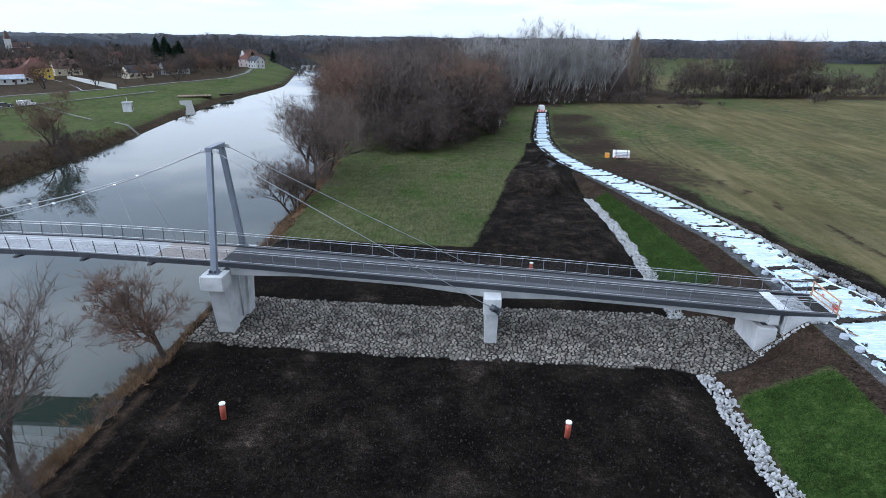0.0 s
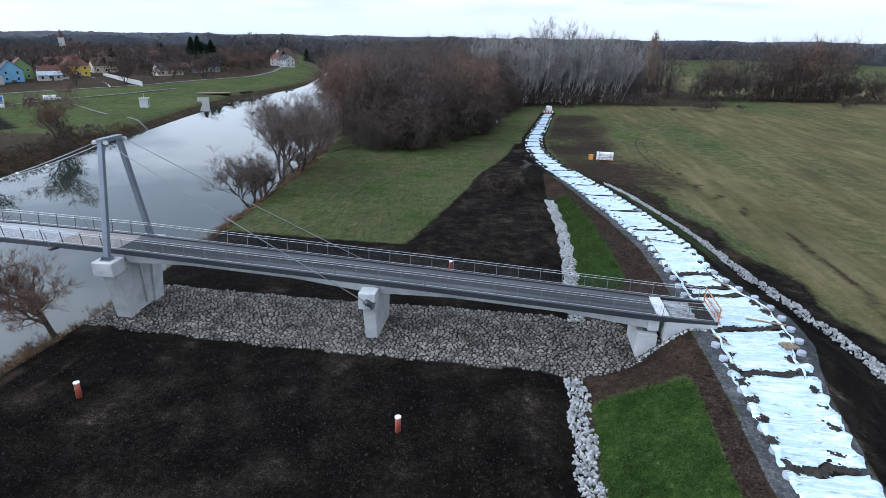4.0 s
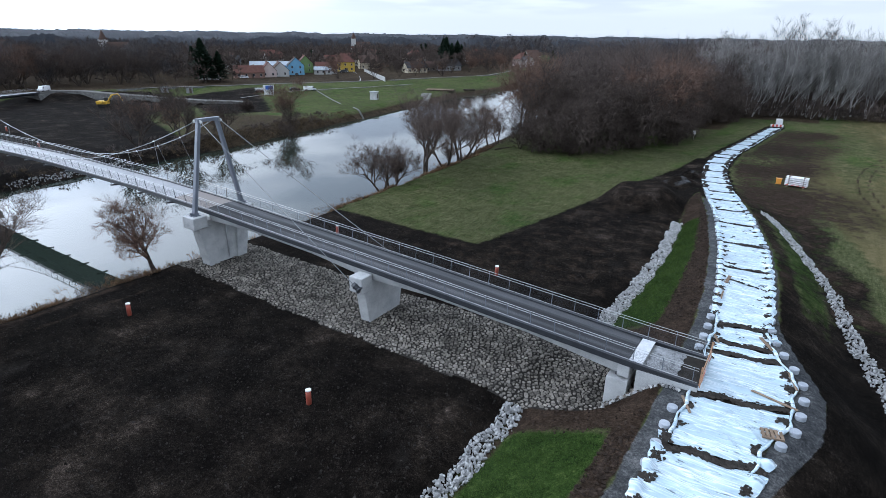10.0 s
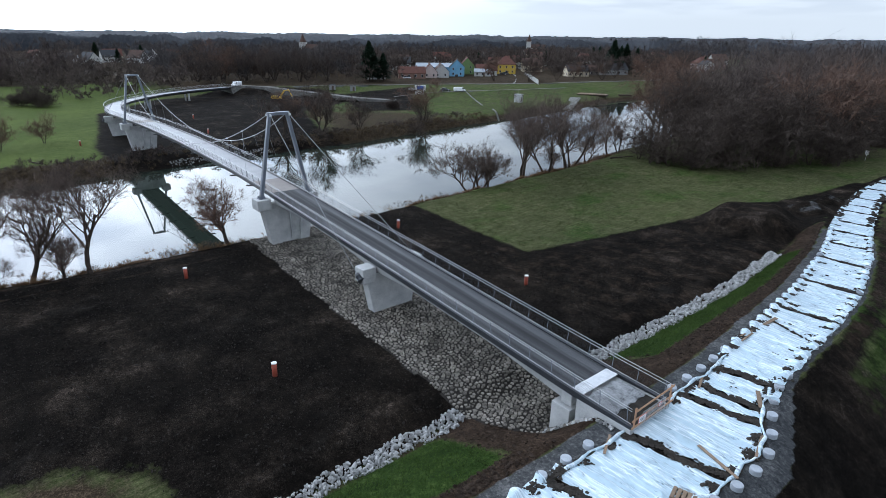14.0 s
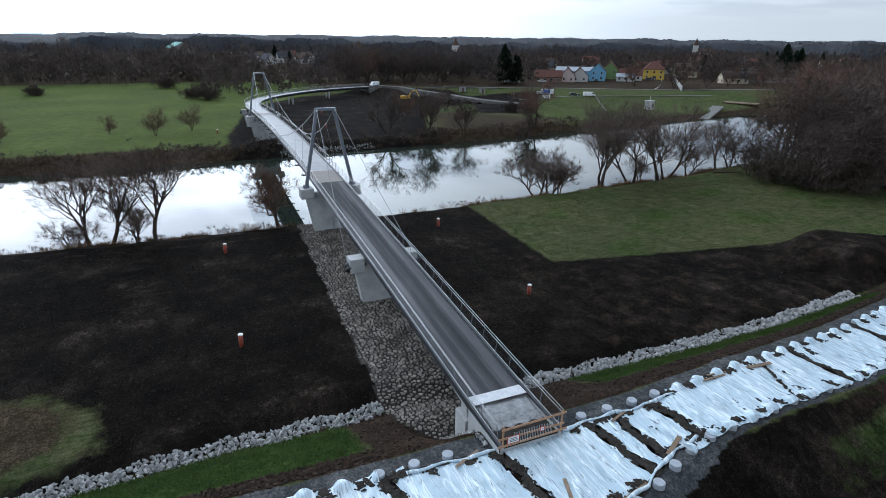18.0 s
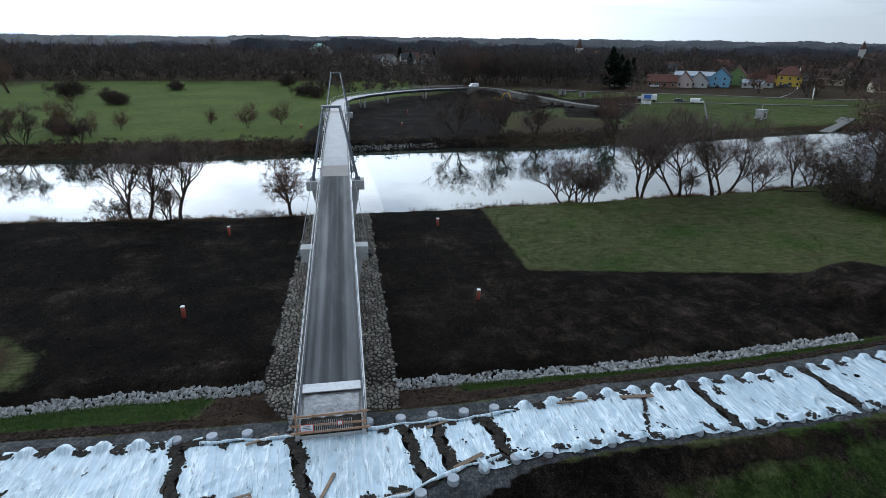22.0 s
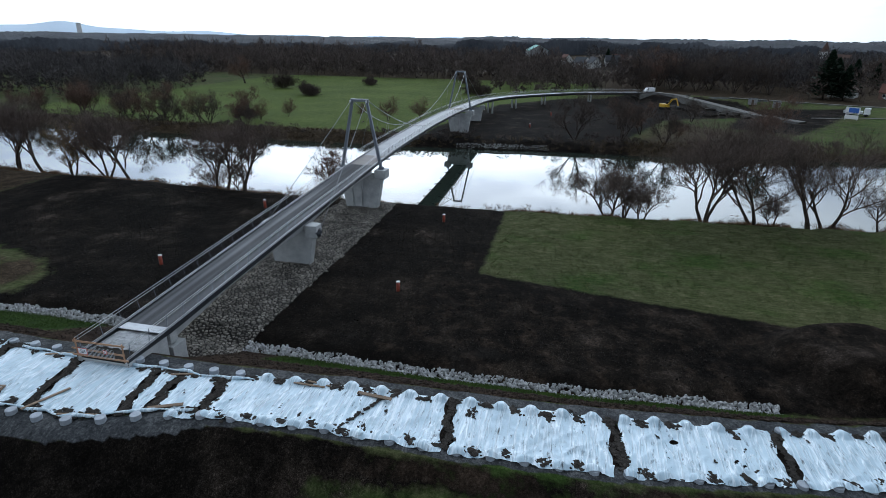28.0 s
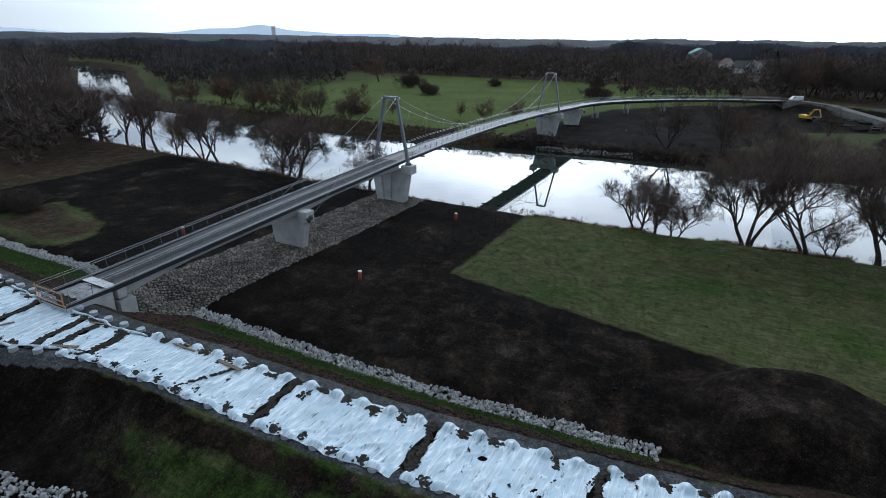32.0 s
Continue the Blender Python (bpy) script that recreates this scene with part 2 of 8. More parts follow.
M["wood_board"] = worn("raw_timber", (0.13, 0.092, 0.066), (0.3, 0.22, 0.16), 2.5, 30, 0.8, bump_s=0.2, random_vary=0.3, island=0.2)
M["bark"] = worn("grey_brown_bark", (0.026, 0.021, 0.018), (0.088, 0.07, 0.058), 2, 14, 0.95, bump_h=0.03, bump_s=0.6)
M["bark_pale"] = worn("pale_poplar_bark", (0.26, 0.25, 0.235), (0.5, 0.48, 0.455), 0.8, 10, 0.9, bump_s=0.3)
M["twig"] = worn("brown_twigs", (0.036, 0.028, 0.024), (0.125, 0.098, 0.084), 0.25, 3, 0.95, bump_s=0, random_vary=0.3, island=0.45)
M["twig_red"] = worn("reddish_twigs", (0.09, 0.055, 0.042), (0.2, 0.13, 0.1), 0.25, 3, 0.95, bump_s=0, random_vary=0.3, island=0.45)
M["twig_gold"] = worn("golden_brown_twigs", (0.13, 0.085, 0.04), (0.27, 0.18, 0.09), 0.25, 3, 0.95, bump_s=0)
M["twig_willow"] = worn("mauve_brown_willow_twigs", (0.06, 0.045, 0.039), (0.185, 0.142, 0.122), 0.25, 3, 0.95, bump_s=0, random_vary=0.25, island=0.4)
M["twig_tan"] = worn("tan_twigs", (0.12, 0.09, 0.07), (0.27, 0.205, 0.165), 0.25, 3, 0.95, bump_s=0)
M["twig_wood"] = worn("dark_wood_twigs", (0.014, 0.011, 0.01), (0.17, 0.135, 0.12), 0.14, 0.7, 0.95, bump_s=0, island=0.22)
M["twig_pale"] = worn("pale_grey_twigs", (0.15, 0.145, 0.14), (0.42, 0.4, 0.385), 0.25, 3, 0.95, bump_s=0, random_vary=0.2, island=0.4)
M["twig_far"] = worn("far_bare_wood", (0.028, 0.026, 0.027), (0.125, 0.112, 0.11), 0.05, 0.2, 0.95, bump_s=0, island=0.25)
M["dry_reed"] = worn("dry_grass", (0.055, 0.033, 0.02), (0.27, 0.17, 0.1), 0.35, 6, 0.9, bump_s=0, island=0.35)
M["conifer"] = worn("dark_conifer_needles", (0.008, 0.02, 0.012), (0.025, 0.045, 0.028), 0.6, 6, 0.9, bump_s=0, island=0.3)


def water_mat():
    m, nt, bsdf = base_mat("river_water", 0.012, 0.0, 0.5)
    bsdf.inputs["Base Color"].default_value = (0.02, 0.028, 0.022, 1)
    bsdf.inputs["IOR"].default_value = 1.48
    a = noise_tex(nt, 0.9, 3, 0.5, (1, 0.35, 1))
    b = noise_tex(nt, 0.06, 3, 0.5, (1, 0.5, 1), 4.0)
    f = maths(nt, "MULTIPLY", a, maths(nt, "MULTIPLY_ADD", b, 1.0, 0.0))
    bump(nt, bsdf, f, 0.085, 0.05)
    return m


M["water"] = water_mat()


def film_mat():
    """Thin white film: fine stretched creases that run slantwise, their highlights painted pale, smears of dirt."""
    m, nt, bsdf = base_mat("white_plastic_film", 0.28, 0, 0.5)
    geo = nt.nodes.new("ShaderNodeNewGeometry")

    def lines(angle, along, across, seed, detail=3.0):
        turn = nt.nodes.new("ShaderNodeMapping")
        turn.inputs["Rotation"].default_value = (0, 0, radians(angle))
        turn.inputs["Location"].default_value = (seed, seed * 0.6, 0)
        turn.inputs["Scale"].default_value = (along, across, 0.3)
        nt.links.new(geo.outputs["Position"], turn.inputs["Vector"])
        n = nt.nodes.new("ShaderNodeTexNoise")
        n.inputs["Scale"].default_value, n.inputs["Detail"].default_value, n.inputs["Roughness"].default_value = 1.0, detail, 0.6
        nt.links.new(turn.outputs[0], n.inputs["Vector"])
        return n.outputs["Fac"]

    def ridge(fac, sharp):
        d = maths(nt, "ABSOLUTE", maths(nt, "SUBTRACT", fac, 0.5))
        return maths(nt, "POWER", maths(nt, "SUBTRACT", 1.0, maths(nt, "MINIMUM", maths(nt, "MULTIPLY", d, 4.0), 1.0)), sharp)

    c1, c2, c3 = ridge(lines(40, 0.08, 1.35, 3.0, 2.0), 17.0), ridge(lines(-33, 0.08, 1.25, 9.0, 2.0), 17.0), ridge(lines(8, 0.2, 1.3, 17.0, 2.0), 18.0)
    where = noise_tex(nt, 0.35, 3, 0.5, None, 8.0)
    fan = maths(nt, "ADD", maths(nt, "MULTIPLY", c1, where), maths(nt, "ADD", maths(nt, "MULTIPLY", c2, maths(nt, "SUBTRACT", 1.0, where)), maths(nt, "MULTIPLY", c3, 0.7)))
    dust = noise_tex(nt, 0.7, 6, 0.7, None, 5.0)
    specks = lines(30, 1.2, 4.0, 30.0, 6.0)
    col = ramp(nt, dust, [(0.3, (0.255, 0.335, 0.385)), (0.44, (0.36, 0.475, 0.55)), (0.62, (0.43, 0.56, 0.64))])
    # highlights on the creases, painted into the base colour
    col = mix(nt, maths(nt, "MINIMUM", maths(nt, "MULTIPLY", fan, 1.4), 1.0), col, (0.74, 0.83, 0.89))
    col = mix(nt, 1.0, col, ramp(nt, specks, [(0.27, (0.1, 0.1, 0.1)), (0.35, (0.5, 0.52, 0.53)), (0.41, (1.0, 1.0, 1.0))]), "MULTIPLY")
    nt.links.new(col, bsdf.inputs["Base Color"])
    bump(nt, bsdf, maths(nt, "ADD", fan, maths(nt, "MULTIPLY", dust, 1.2)), 0.8, 0.06)
    return m


M["tarp"] = film_mat()


def ground_mat():
    """Grass, soil, gravel and stone dust mixed by the ground's own kinds."""
    m, nt, bsdf = base_mat("ground_surface", 1.0, 0, 0.03)
    att = nt.nodes.new("ShaderNodeAttribute"); att.attribute_name = "kinds"
    sep = nt.nodes.new("ShaderNodeSeparateColor")
    nt.links.new(att.outputs["Color"], sep.inputs[0])
    att2 = nt.nodes.new("ShaderNodeAttribute"); att2.attribute_name = "more_kinds"
    sep2 = nt.nodes.new("ShaderNodeSeparateColor")
    nt.links.new(att2.outputs["Color"], sep2.inputs[0])
    big = noise_tex(nt, 0.045, 4, 0.6)
    mid = noise_tex(nt, 0.5, 5, 0.65)
    fine = noise_tex(nt, 7.0, 5, 0.75)
    streak = noise_tex(nt, 0.35, 4, 0.6, (1.0, 0.12, 1), 2.0)

    def soft(mask, width=0.25):
        # edges broken up by the noise
        s = maths(nt, "ADD", mask, maths(nt, "MULTIPLY", maths(nt, "SUBTRACT", mid, 0.5), 0.9))
        r = nt.nodes.new("ShaderNodeMapRange")
        r.inputs["From Min"].default_value, r.inputs["From Max"].default_value = 0.5 - width / 2, 0.5 + width / 2
        nt.links.new(s, r.inputs["Value"])
        return r.outputs["Result"]

    tiny = noise_tex(nt, 2.2, 5, 0.75, None, 7.0)
    f = maths(nt, "ADD", maths(nt, "MULTIPLY", mid, 0.24), maths(nt, "ADD", maths(nt, "MULTIPLY", fine, 0.44), maths(nt, "MULTIPLY", tiny, 0.32)))
    mown = noise_tex(nt, 3.0, 5, 0.7, (1.0, 0.16, 1), 9.0)
    g = maths(nt, "ADD", maths(nt, "MULTIPLY", f, 0.72), maths(nt, "MULTIPLY", mown, 0.28))
    dry = ramp(nt, g, [(0.38, (0.018, 0.024, 0.0095)), (0.47, (0.045, 0.054, 0.022)), (0.55, (0.088, 0.09, 0.045)), (0.64, (0.18, 0.165, 0.1))])
    lush = ramp(nt, g, [(0.38, (0.012, 0.023, 0.006)), (0.48, (0.03, 0.056, 0.014)), (0.56, (0.058, 0.088, 0.026)), (0.64, (0.12, 0.14, 0.055))])
    sown = noise_tex(nt, 0.13, 6, 0.65, (1.0, 0.6, 1), 33.0)
    meadow = mix(nt, ramp(nt, sown, [(0.5, (0, 0, 0)), (0.64, (0.9, 0.9, 0.9))]), dry, lush)
    fresh = ramp(nt, f, [(0.38, (0.006, 0.011, 0.0035)), (0.48, (0.015, 0.03, 0.0075)), (0.55, (0.03, 0.054, 0.013)), (0.64, (0.085, 0.1, 0.04))])
    far_green = ramp(nt, f, [(0.36, (0.034, 0.046, 0.015)), (0.5, (0.07, 0.098, 0.027)), (0.64, (0.13, 0.145, 0.055))])
    straw = ramp(nt, maths(nt, "ADD", maths(nt, "MULTIPLY", streak, 0.38), maths(nt, "MULTIPLY", f, 0.62)), [(0.36, (0.045, 0.043, 0.019)), (0.5, (0.086, 0.076, 0.036)), (0.64, (0.16, 0.135, 0.076))])
    grain = noise_tex(nt, 17.0, 4, 0.75, None, 13.0)
    crumb = maths(nt, "ADD", maths(nt, "MULTIPLY", f, 0.6), maths(nt, "MULTIPLY", grain, 0.4))
    black = ramp(nt, crumb, [(0.4, (0.0025, 0.0021, 0.0019)), (0.49, (0.0075, 0.006, 0.0052)), (0.55, (0.021, 0.0172, 0.0147)), (0.63, (0.09, 0.075, 0.066))])
    brown = ramp(nt, f, [(0.38, (0.009, 0.006, 0.0045)), (0.5, (0.026, 0.018, 0.0135)), (0.64, (0.07, 0.05, 0.037))])
    gravel = ramp(nt, f, [(0.38, (0.02, 0.0215, 0.0235)), (0.5, (0.055, 0.058, 0.062)), (0.64, (0.16, 0.162, 0.163))])
    litter = ramp(nt, f, [(0.38, (0.012, 0.0085, 0.006)), (0.5, (0.034, 0.025, 0.017)), (0.62, (0.11, 0.082, 0.054))])
    col = mix(nt, soft(sep.outputs["Red"]), meadow, fresh)
    col = mix(nt, soft(sep2.outputs["Red"]), col, far_green)
    col = mix(nt, soft(sep2.outputs["Green"]), col, straw)
    col = mix(nt, soft(sep2.outputs["Blue"]), col, litter)
    dusty = noise_tex(nt, 0.16, 4, 0.65, None, 11.0)
    black = mix(nt, 1.0, black, ramp(nt, dusty, [(0.36, (0.42, 0.42, 0.43)), (0.5, (0.7, 0.69, 0.68)), (0.6, (1.4, 1.35, 1.28)), (0.68, (3.2, 3.05, 2.9))]), "MULTIPLY")
    scraped = noise_tex(nt, 0.11, 7, 0.72, (1.0, 0.55, 1), 21.0)
    black = mix(nt, ramp(nt, scraped, [(0.57, (0, 0, 0)), (0.72, (0.62, 0.62, 0.62))]), black, ramp(nt, crumb, [(0.4, (0.011, 0.0096, 0.0088)), (0.52, (0.031, 0.027, 0.0243)), (0.62, (0.072, 0.064, 0.058))]))
    col = mix(nt, soft(sep.outputs["Green"]), col, black)
    col = mix(nt, soft(sep.outputs["Blue"]), col, brown)
    col = mix(nt, soft(att.outputs["Alpha"], 0.15), col, gravel)
    tone = ramp(nt, big, [(0.34, (0.84, 0.85, 0.86)), (0.66, (1.17, 1.14, 1.1))])
    col = mix(nt, 1.0, col, tone, "MULTIPLY")
    nt.links.new(col, bsdf.inputs["Base Color"])
    bump(nt, bsdf, crumb, 0.9, 0.13)
    return m


M["ground"] = ground_mat()

# ---- helpers of the scene ----
def part(name, bm, material, parent=None, label="", smooth=False):
    me = bpy.data.meshes.new(name)
    bm.to_mesh(me)
    bm.free()
    return mesh_part(name, me, material, parent, label, smooth)


def mesh_part(name, me, material, parent=None, label="", smooth=False):
    if material and not me.materials:
        me.materials.append(M[material] if isinstance(material, str) else material)
    if smooth:
        me.shade_smooth()
    ob = new(name, me)
    if parent:
        ob.parent = parent
    if label:
        ob["label"] = label
    return ob


def empty(name, m, label, category, group="", kind=""):
    ob = new(name)
    ob.empty_display_size = 0.2
    ob.matrix_world = m
    return tagged(ob, label, category, group, kind)


def raw(name, verts, faces, material, parent=None, label="", smooth=False):
    me = bpy.data.meshes.new(name)
    me.from_pydata([tuple(map(float, v)) for v in verts], [], faces)
    me.update()
    return mesh_part(name, me, material, parent, label, smooth)


def box(bm, cx, cy, cz, sx, sy, sz, m=None, bevel=0.0):
    r = bmesh.ops.create_cube(bm, size=1.0)
    vs = r["verts"]
    mm = Matrix.Translation((cx, cy, cz)) @ Matrix.Diagonal((sx, sy, sz, 1))
    bmesh.ops.transform(bm, matrix=(m @ mm) if m else mm, verts=vs)
    if bevel:
        es = list({e for v in vs for e in v.link_edges})
        bmesh.ops.bevel(bm, geom=es, offset=bevel, segments=1, affect="EDGES", profile=0.5)
    return vs


def box_bm(cx, cy, cz, sx, sy, sz, bevel=0.0):
    bm = bmesh.new()
    box(bm, cx, cy, cz, sx, sy, sz, None, bevel)
    return bm


def tube_data(pts, radii, sides, verts, faces, cap=True):
    """Adds a tapering tube along pts to the lists."""
    n0 = len(verts)
    pts = [Vector(p) for p in pts]
    k = len(pts)
    for i, p in enumerate(pts):
        d = (pts[min(i + 1, k - 1)] - pts[max(i - 1, 0)]).normalized()
        a = d.cross(Vector((0, 0, 1)) if abs(d.z) < 0.95 else Vector((1, 0, 0))).normalized()
        b = d.cross(a)
        r = radii[i] if isinstance(radii, (list, tuple)) else radii
        for s in range(sides):
            w = 2 * math.pi * s / sides
            verts.append(p + (a * math.cos(w) + b * math.sin(w)) * r)
    for i in range(k - 1):
        for s in range(sides if sides > 2 else 1):
            q = (s + 1) % sides
            faces.append((n0 + i * sides + s, n0 + i * sides + q, n0 + (i + 1) * sides + q, n0 + (i + 1) * sides + s))
    if cap and sides > 2:
        faces.append(tuple(n0 + s for s in range(sides - 1, -1, -1)))
        faces.append(tuple(n0 + (k - 1) * sides + s for s in range(sides)))


def tube(name, pts, radii, sides, material, parent=None, label="", smooth=True):
    v, f = [], []
    tube_data(pts, radii, sides, v, f)
    return raw(name, v, f, material, parent, label, smooth)


def prism(name, outline, axis_from, axis_to, material, parent=None, label="", bevel=0.0):
    """An outline of (y, z) pairs drawn out along x."""
    n = len(outline)
    verts = [(axis_from, y, z) for y, z in outline] + [(axis_to, y, z) for y, z in outline]
    faces = [tuple(range(n)), tuple(range(2 * n - 1, n - 1, -1))]
    faces += [(i, n + i, n + (i + 1) % n, (i + 1) % n) for i in range(n)]
    bm = bmesh.new()
    vs = [bm.verts.new(v) for v in verts]
    for f in faces:
        bm.faces.new([vs[i] for i in f])
    bmesh.ops.recalc_face_normals(bm, faces=bm.faces)
    if bevel:
        bmesh.ops.bevel(bm, geom=list(bm.edges), offset=bevel, segments=1, affect="EDGES", profile=0.5)
    return part(name, bm, material, parent, label)


def table(y, pairs):
    ys, xs = zip(*pairs)
    return np.interp(y, ys, xs)


# ---- the lie of the land ----
WATER = -2.0
NEAR_BANK = [(-900, -60), (-560, -205), (-480, -245), (-400, -230), (-247, -142), (-162, -94), (-121, -68), (-108, -62), (-75, -60), (-45, -59), (-20, -57.2), (0, -57), (20, -57.5), (50, -59.5), (75, -61.5), (95, -66), (125, -69), (190, -82), (300, -97), (420, -130), (600, -205), (900, -320)]
FAR_BANK = [(-900, -110), (-560, -250), (-480, -285), (-377, -252), (-229, -156), (-164, -117), (-100, -111.5), (-50, -110.5), (-10, -111), (20, -114), (55, -116), (75, -119), (115, -125), (150, -132), (200, -139), (290, -139), (420, -172), (600, -255), (900, -380)]
CROWN_IN = [(-200, -2), (-60, 1.6), (-18, 2.6), (-12, 2.9), (-5, 3.0), (0, 3.0), (8, 2.95), (14, 2.65), (20, 2.05), (25, 1.4), (30, 0.8), (35, 0.05), (40, -0.9), (45, -1.7), (50, -2.7), (55, -3.9), (60, -5.2), (68, -7.0), (76, -8.7), (84, -9.9), (92, -10.9), (100, -11.4), (110, -10.9), (125, -9.2), (145, -6.9), (165, -4.7), (185, -3)]
CROWN_OUT = [(-200, 4.5), (-60, 6.8), (-18, 7.6), (-12, 8.6), (-6, 9.6), (-3, 10.6), (0, 10.8), (2, 10.85), (4, 10.3), (6, 9.5), (7.5, 8.9), (9.3, 8.4), (11, 8.1), (15, 7.85), (20, 7.5), (25, 7.1), (30, 6.55), (35, 6.0), (40, 5.0), (45, 4.0), (50, 3.0), (55, 1.6), (60, 0.3), (68, -1.7), (76, -3.3), (84, -5.0), (92, -6.0), (100, -6.3), (110, -6.2), (125, -4.5), (145, -2.6), (165, -0.4), (185, 1.5)]
CROWN_Z = [(-200, 3.35), (18, 3.35), (25, 2.8), (30, 2.45), (35, 2.15), (40, 1.85), (45, 1.65), (50, 1.5), (55, 1.35), (60, 1.15), (68, 0.75), (76, 0.5), (84, 0.35), (100, 0.2), (200, 0.12)]
TOE_LINE = [(-60, -7.0), (-28, -6.6), (-17, -7.0), (-5, -6.9), (5, -6.0), (15, -5.8), (23, -5.6), (33, -5.7), (46, -6.7), (60, -7.5)]
FAR_DIKE = [(-100, -420), (20, -262), (60, -243), (101, -232), (165, -203), (208, -184), (280, -168), (320, -173), (420, -205), (600, -275), (900, -400)]


def smooth(t):
    t = np.clip(t, 0, 1)
    return t * t * (3 - 2 * t)


def wave(x, y, s, k):
    """Cheap rolling unevenness."""
    return (np.sin(x * s + 1.7 * k + 1.3 * np.sin(y * s * 0.61 + k)) + np.sin(y * s * 1.13 - 2.1 * k + 1.1 * np.sin(x * s * 0.77 - k))) * 0.5


def height(x, y):
    x, y = np.asarray(x, float), np.asarray(y, float)
    xn, xf = table(y, NEAR_BANK), table(y, FAR_BANK)
    ci, co, cz = table(y, CROWN_IN), table(y, CROWN_OUT), table(y, CROWN_Z)
    fd = table(y, FAR_DIKE)
    base = 0.12 * wave(x, y, 0.09, 1) + 0.05 * wave(x, y, 0.41, 2)
    z = base + 0.35 * smooth((-30 - x) / 20) * (x > -70)
    # dike
    far_end = smooth((y - 50) / 10)
    foot = np.where(y < -60, ci - 8.0, (table(y, TOE_LINE) + 0.75) * (1 - far_end) + (ci - 4.5) * far_end)
    free = smooth((6.2 - np.abs(y)) / 2.2)
    foot = foot * (1 - free) + (-1.9) * free
    climb = np.clip((x - foot) / np.maximum(ci - 0.9 - foot, 1), 0, 1)
    inner = smooth(climb) * 0.35 + 0.65 * climb
    run = 6.2 + 0 * y
    outer = smooth(((co + run) - x) / run) * 0.35 + 0.65 * np.clip(((co + run) - x) / run, 0, 1)
    d = np.minimum(inner, outer)
    z = z * (1 - d) + (cz + 0.3 * base) * d
    # ditch at the dike's foot
    z = z - 0.55 * np.exp(-((x - table(y, TOE_LINE)) / 1.5) ** 2) * (x < ci) * smooth((58 - y) / 8)
    # heap of dark earth at the meadow's corner
    r = np.hypot((x + 14.4) / 7.0, (y - 57.5) / 9.5) + 0.06 * wave(x, y, 0.55, 5)
    z = z + 2.5 * smooth((1.05 - r) / 0.62) * (1 + 0.12 * wave(x, y, 0.8, 3))
    # two small heaps of gravel behind it
    for hx, hy, hr, hh in ((-11.8, 71.5, 3.6, 2.0), (-11.4, 79.0, 2.8, 1.6)):
        z = z + hh * np.clip(1 - np.hypot(x - hx, y - hy) / hr, 0, 1)
    # far side: bank, low land, the town's dike and the town behind it
    far = x < (xn + xf) / 2
    zf = 0.1 + 0.18 * wave(x, y, 0.06, 4) + 0.06 * wave(x, y, 0.3, 5)
    near_town = smooth((y - 95) / 40)
    up = smooth((xf - 4 - x) / np.maximum(xf - 4 - fd, 5)) * near_town * 2.6
    up = np.maximum(up, 2.6 * smooth((fd + 9 - x) / 9) * smooth((y - 30) / 30))
    zf = zf + up
    z = np.where(far, zf, z)
    # river bed
    dn, df = x - xn, xf - x
    dist = np.where(far, df, dn)
    steep = smooth((62 - np.abs(y)) / 12)
    w = np.where(far, 5.0, 6.5 - 3.0 * steep)
    bank = np.clip((dist - np.where(far, 0.0, 2.4 * steep)) / w, -1.2, 1)
    bank_z = WATER - 0.05 + bank * 2.3 + 0.1 * wave(x, y, 0.9, 6)
    z = np.where(dist < 6.6, np.minimum(z, np.where(bank < 0, np.maximum(WATER + bank * 3, WATER - 2.5), bank_z)), z)
    return z


def ground_z(x, y):
    return float(height(x, y))


def poly_in(x, y, poly):
    inside = np.zeros(np.shape(x), bool)
    n = len(poly)
    for i in range(n):
        (x1, y1), (x2, y2) = poly[i], poly[(i + 1) % n]
        c = ((y1 > y) != (y2 > y)) & (x < (x2 - x1) * (y - y1) / ((y2 - y1) or 1e-9) + x1)
        inside ^= c
    return inside


MEADOW = [(-60, 22.5), (-26.4, 22.3), (-21.4, 52), (-19.5, 66), (-15.5, 84), (-12.5, 108), (-14, 150), (-90, 150)]
GREEN_PATCH = [(-19.5, -36), (-17.6, -29.5), (-14.6, -25.2), (-9.2, -24), (-8, -30), (-9, -46), (-21, -46)]


def grid_axis(*runs):
    out = []
    for a, b, step in runs:
        out += list(np.arange(a, b, step))
    return np.array(out)


GX = grid_axis((-4600, -1200, 400), (-1200, -420, 40), (-420, -140, 5), (-140, -100, 1.5), (-100, -64, 6), (-64, -2, 0.75), (-2, 20, 0.5), (20, 44, 1.5), (44, 200, 12), (200, 800, 60), (800, 4700, 400))
GY = grid_axis((-4600, -1000, 400), (-1000, -520, 40), (-520, -200, 7), (-200, -60, 4), (-60, -30, 1.5), (-30, 86, 0.75), (86, 120, 1.5), (120, 240, 4), (240, 700, 12), (700, 1400, 70), (1400, 4700, 400))


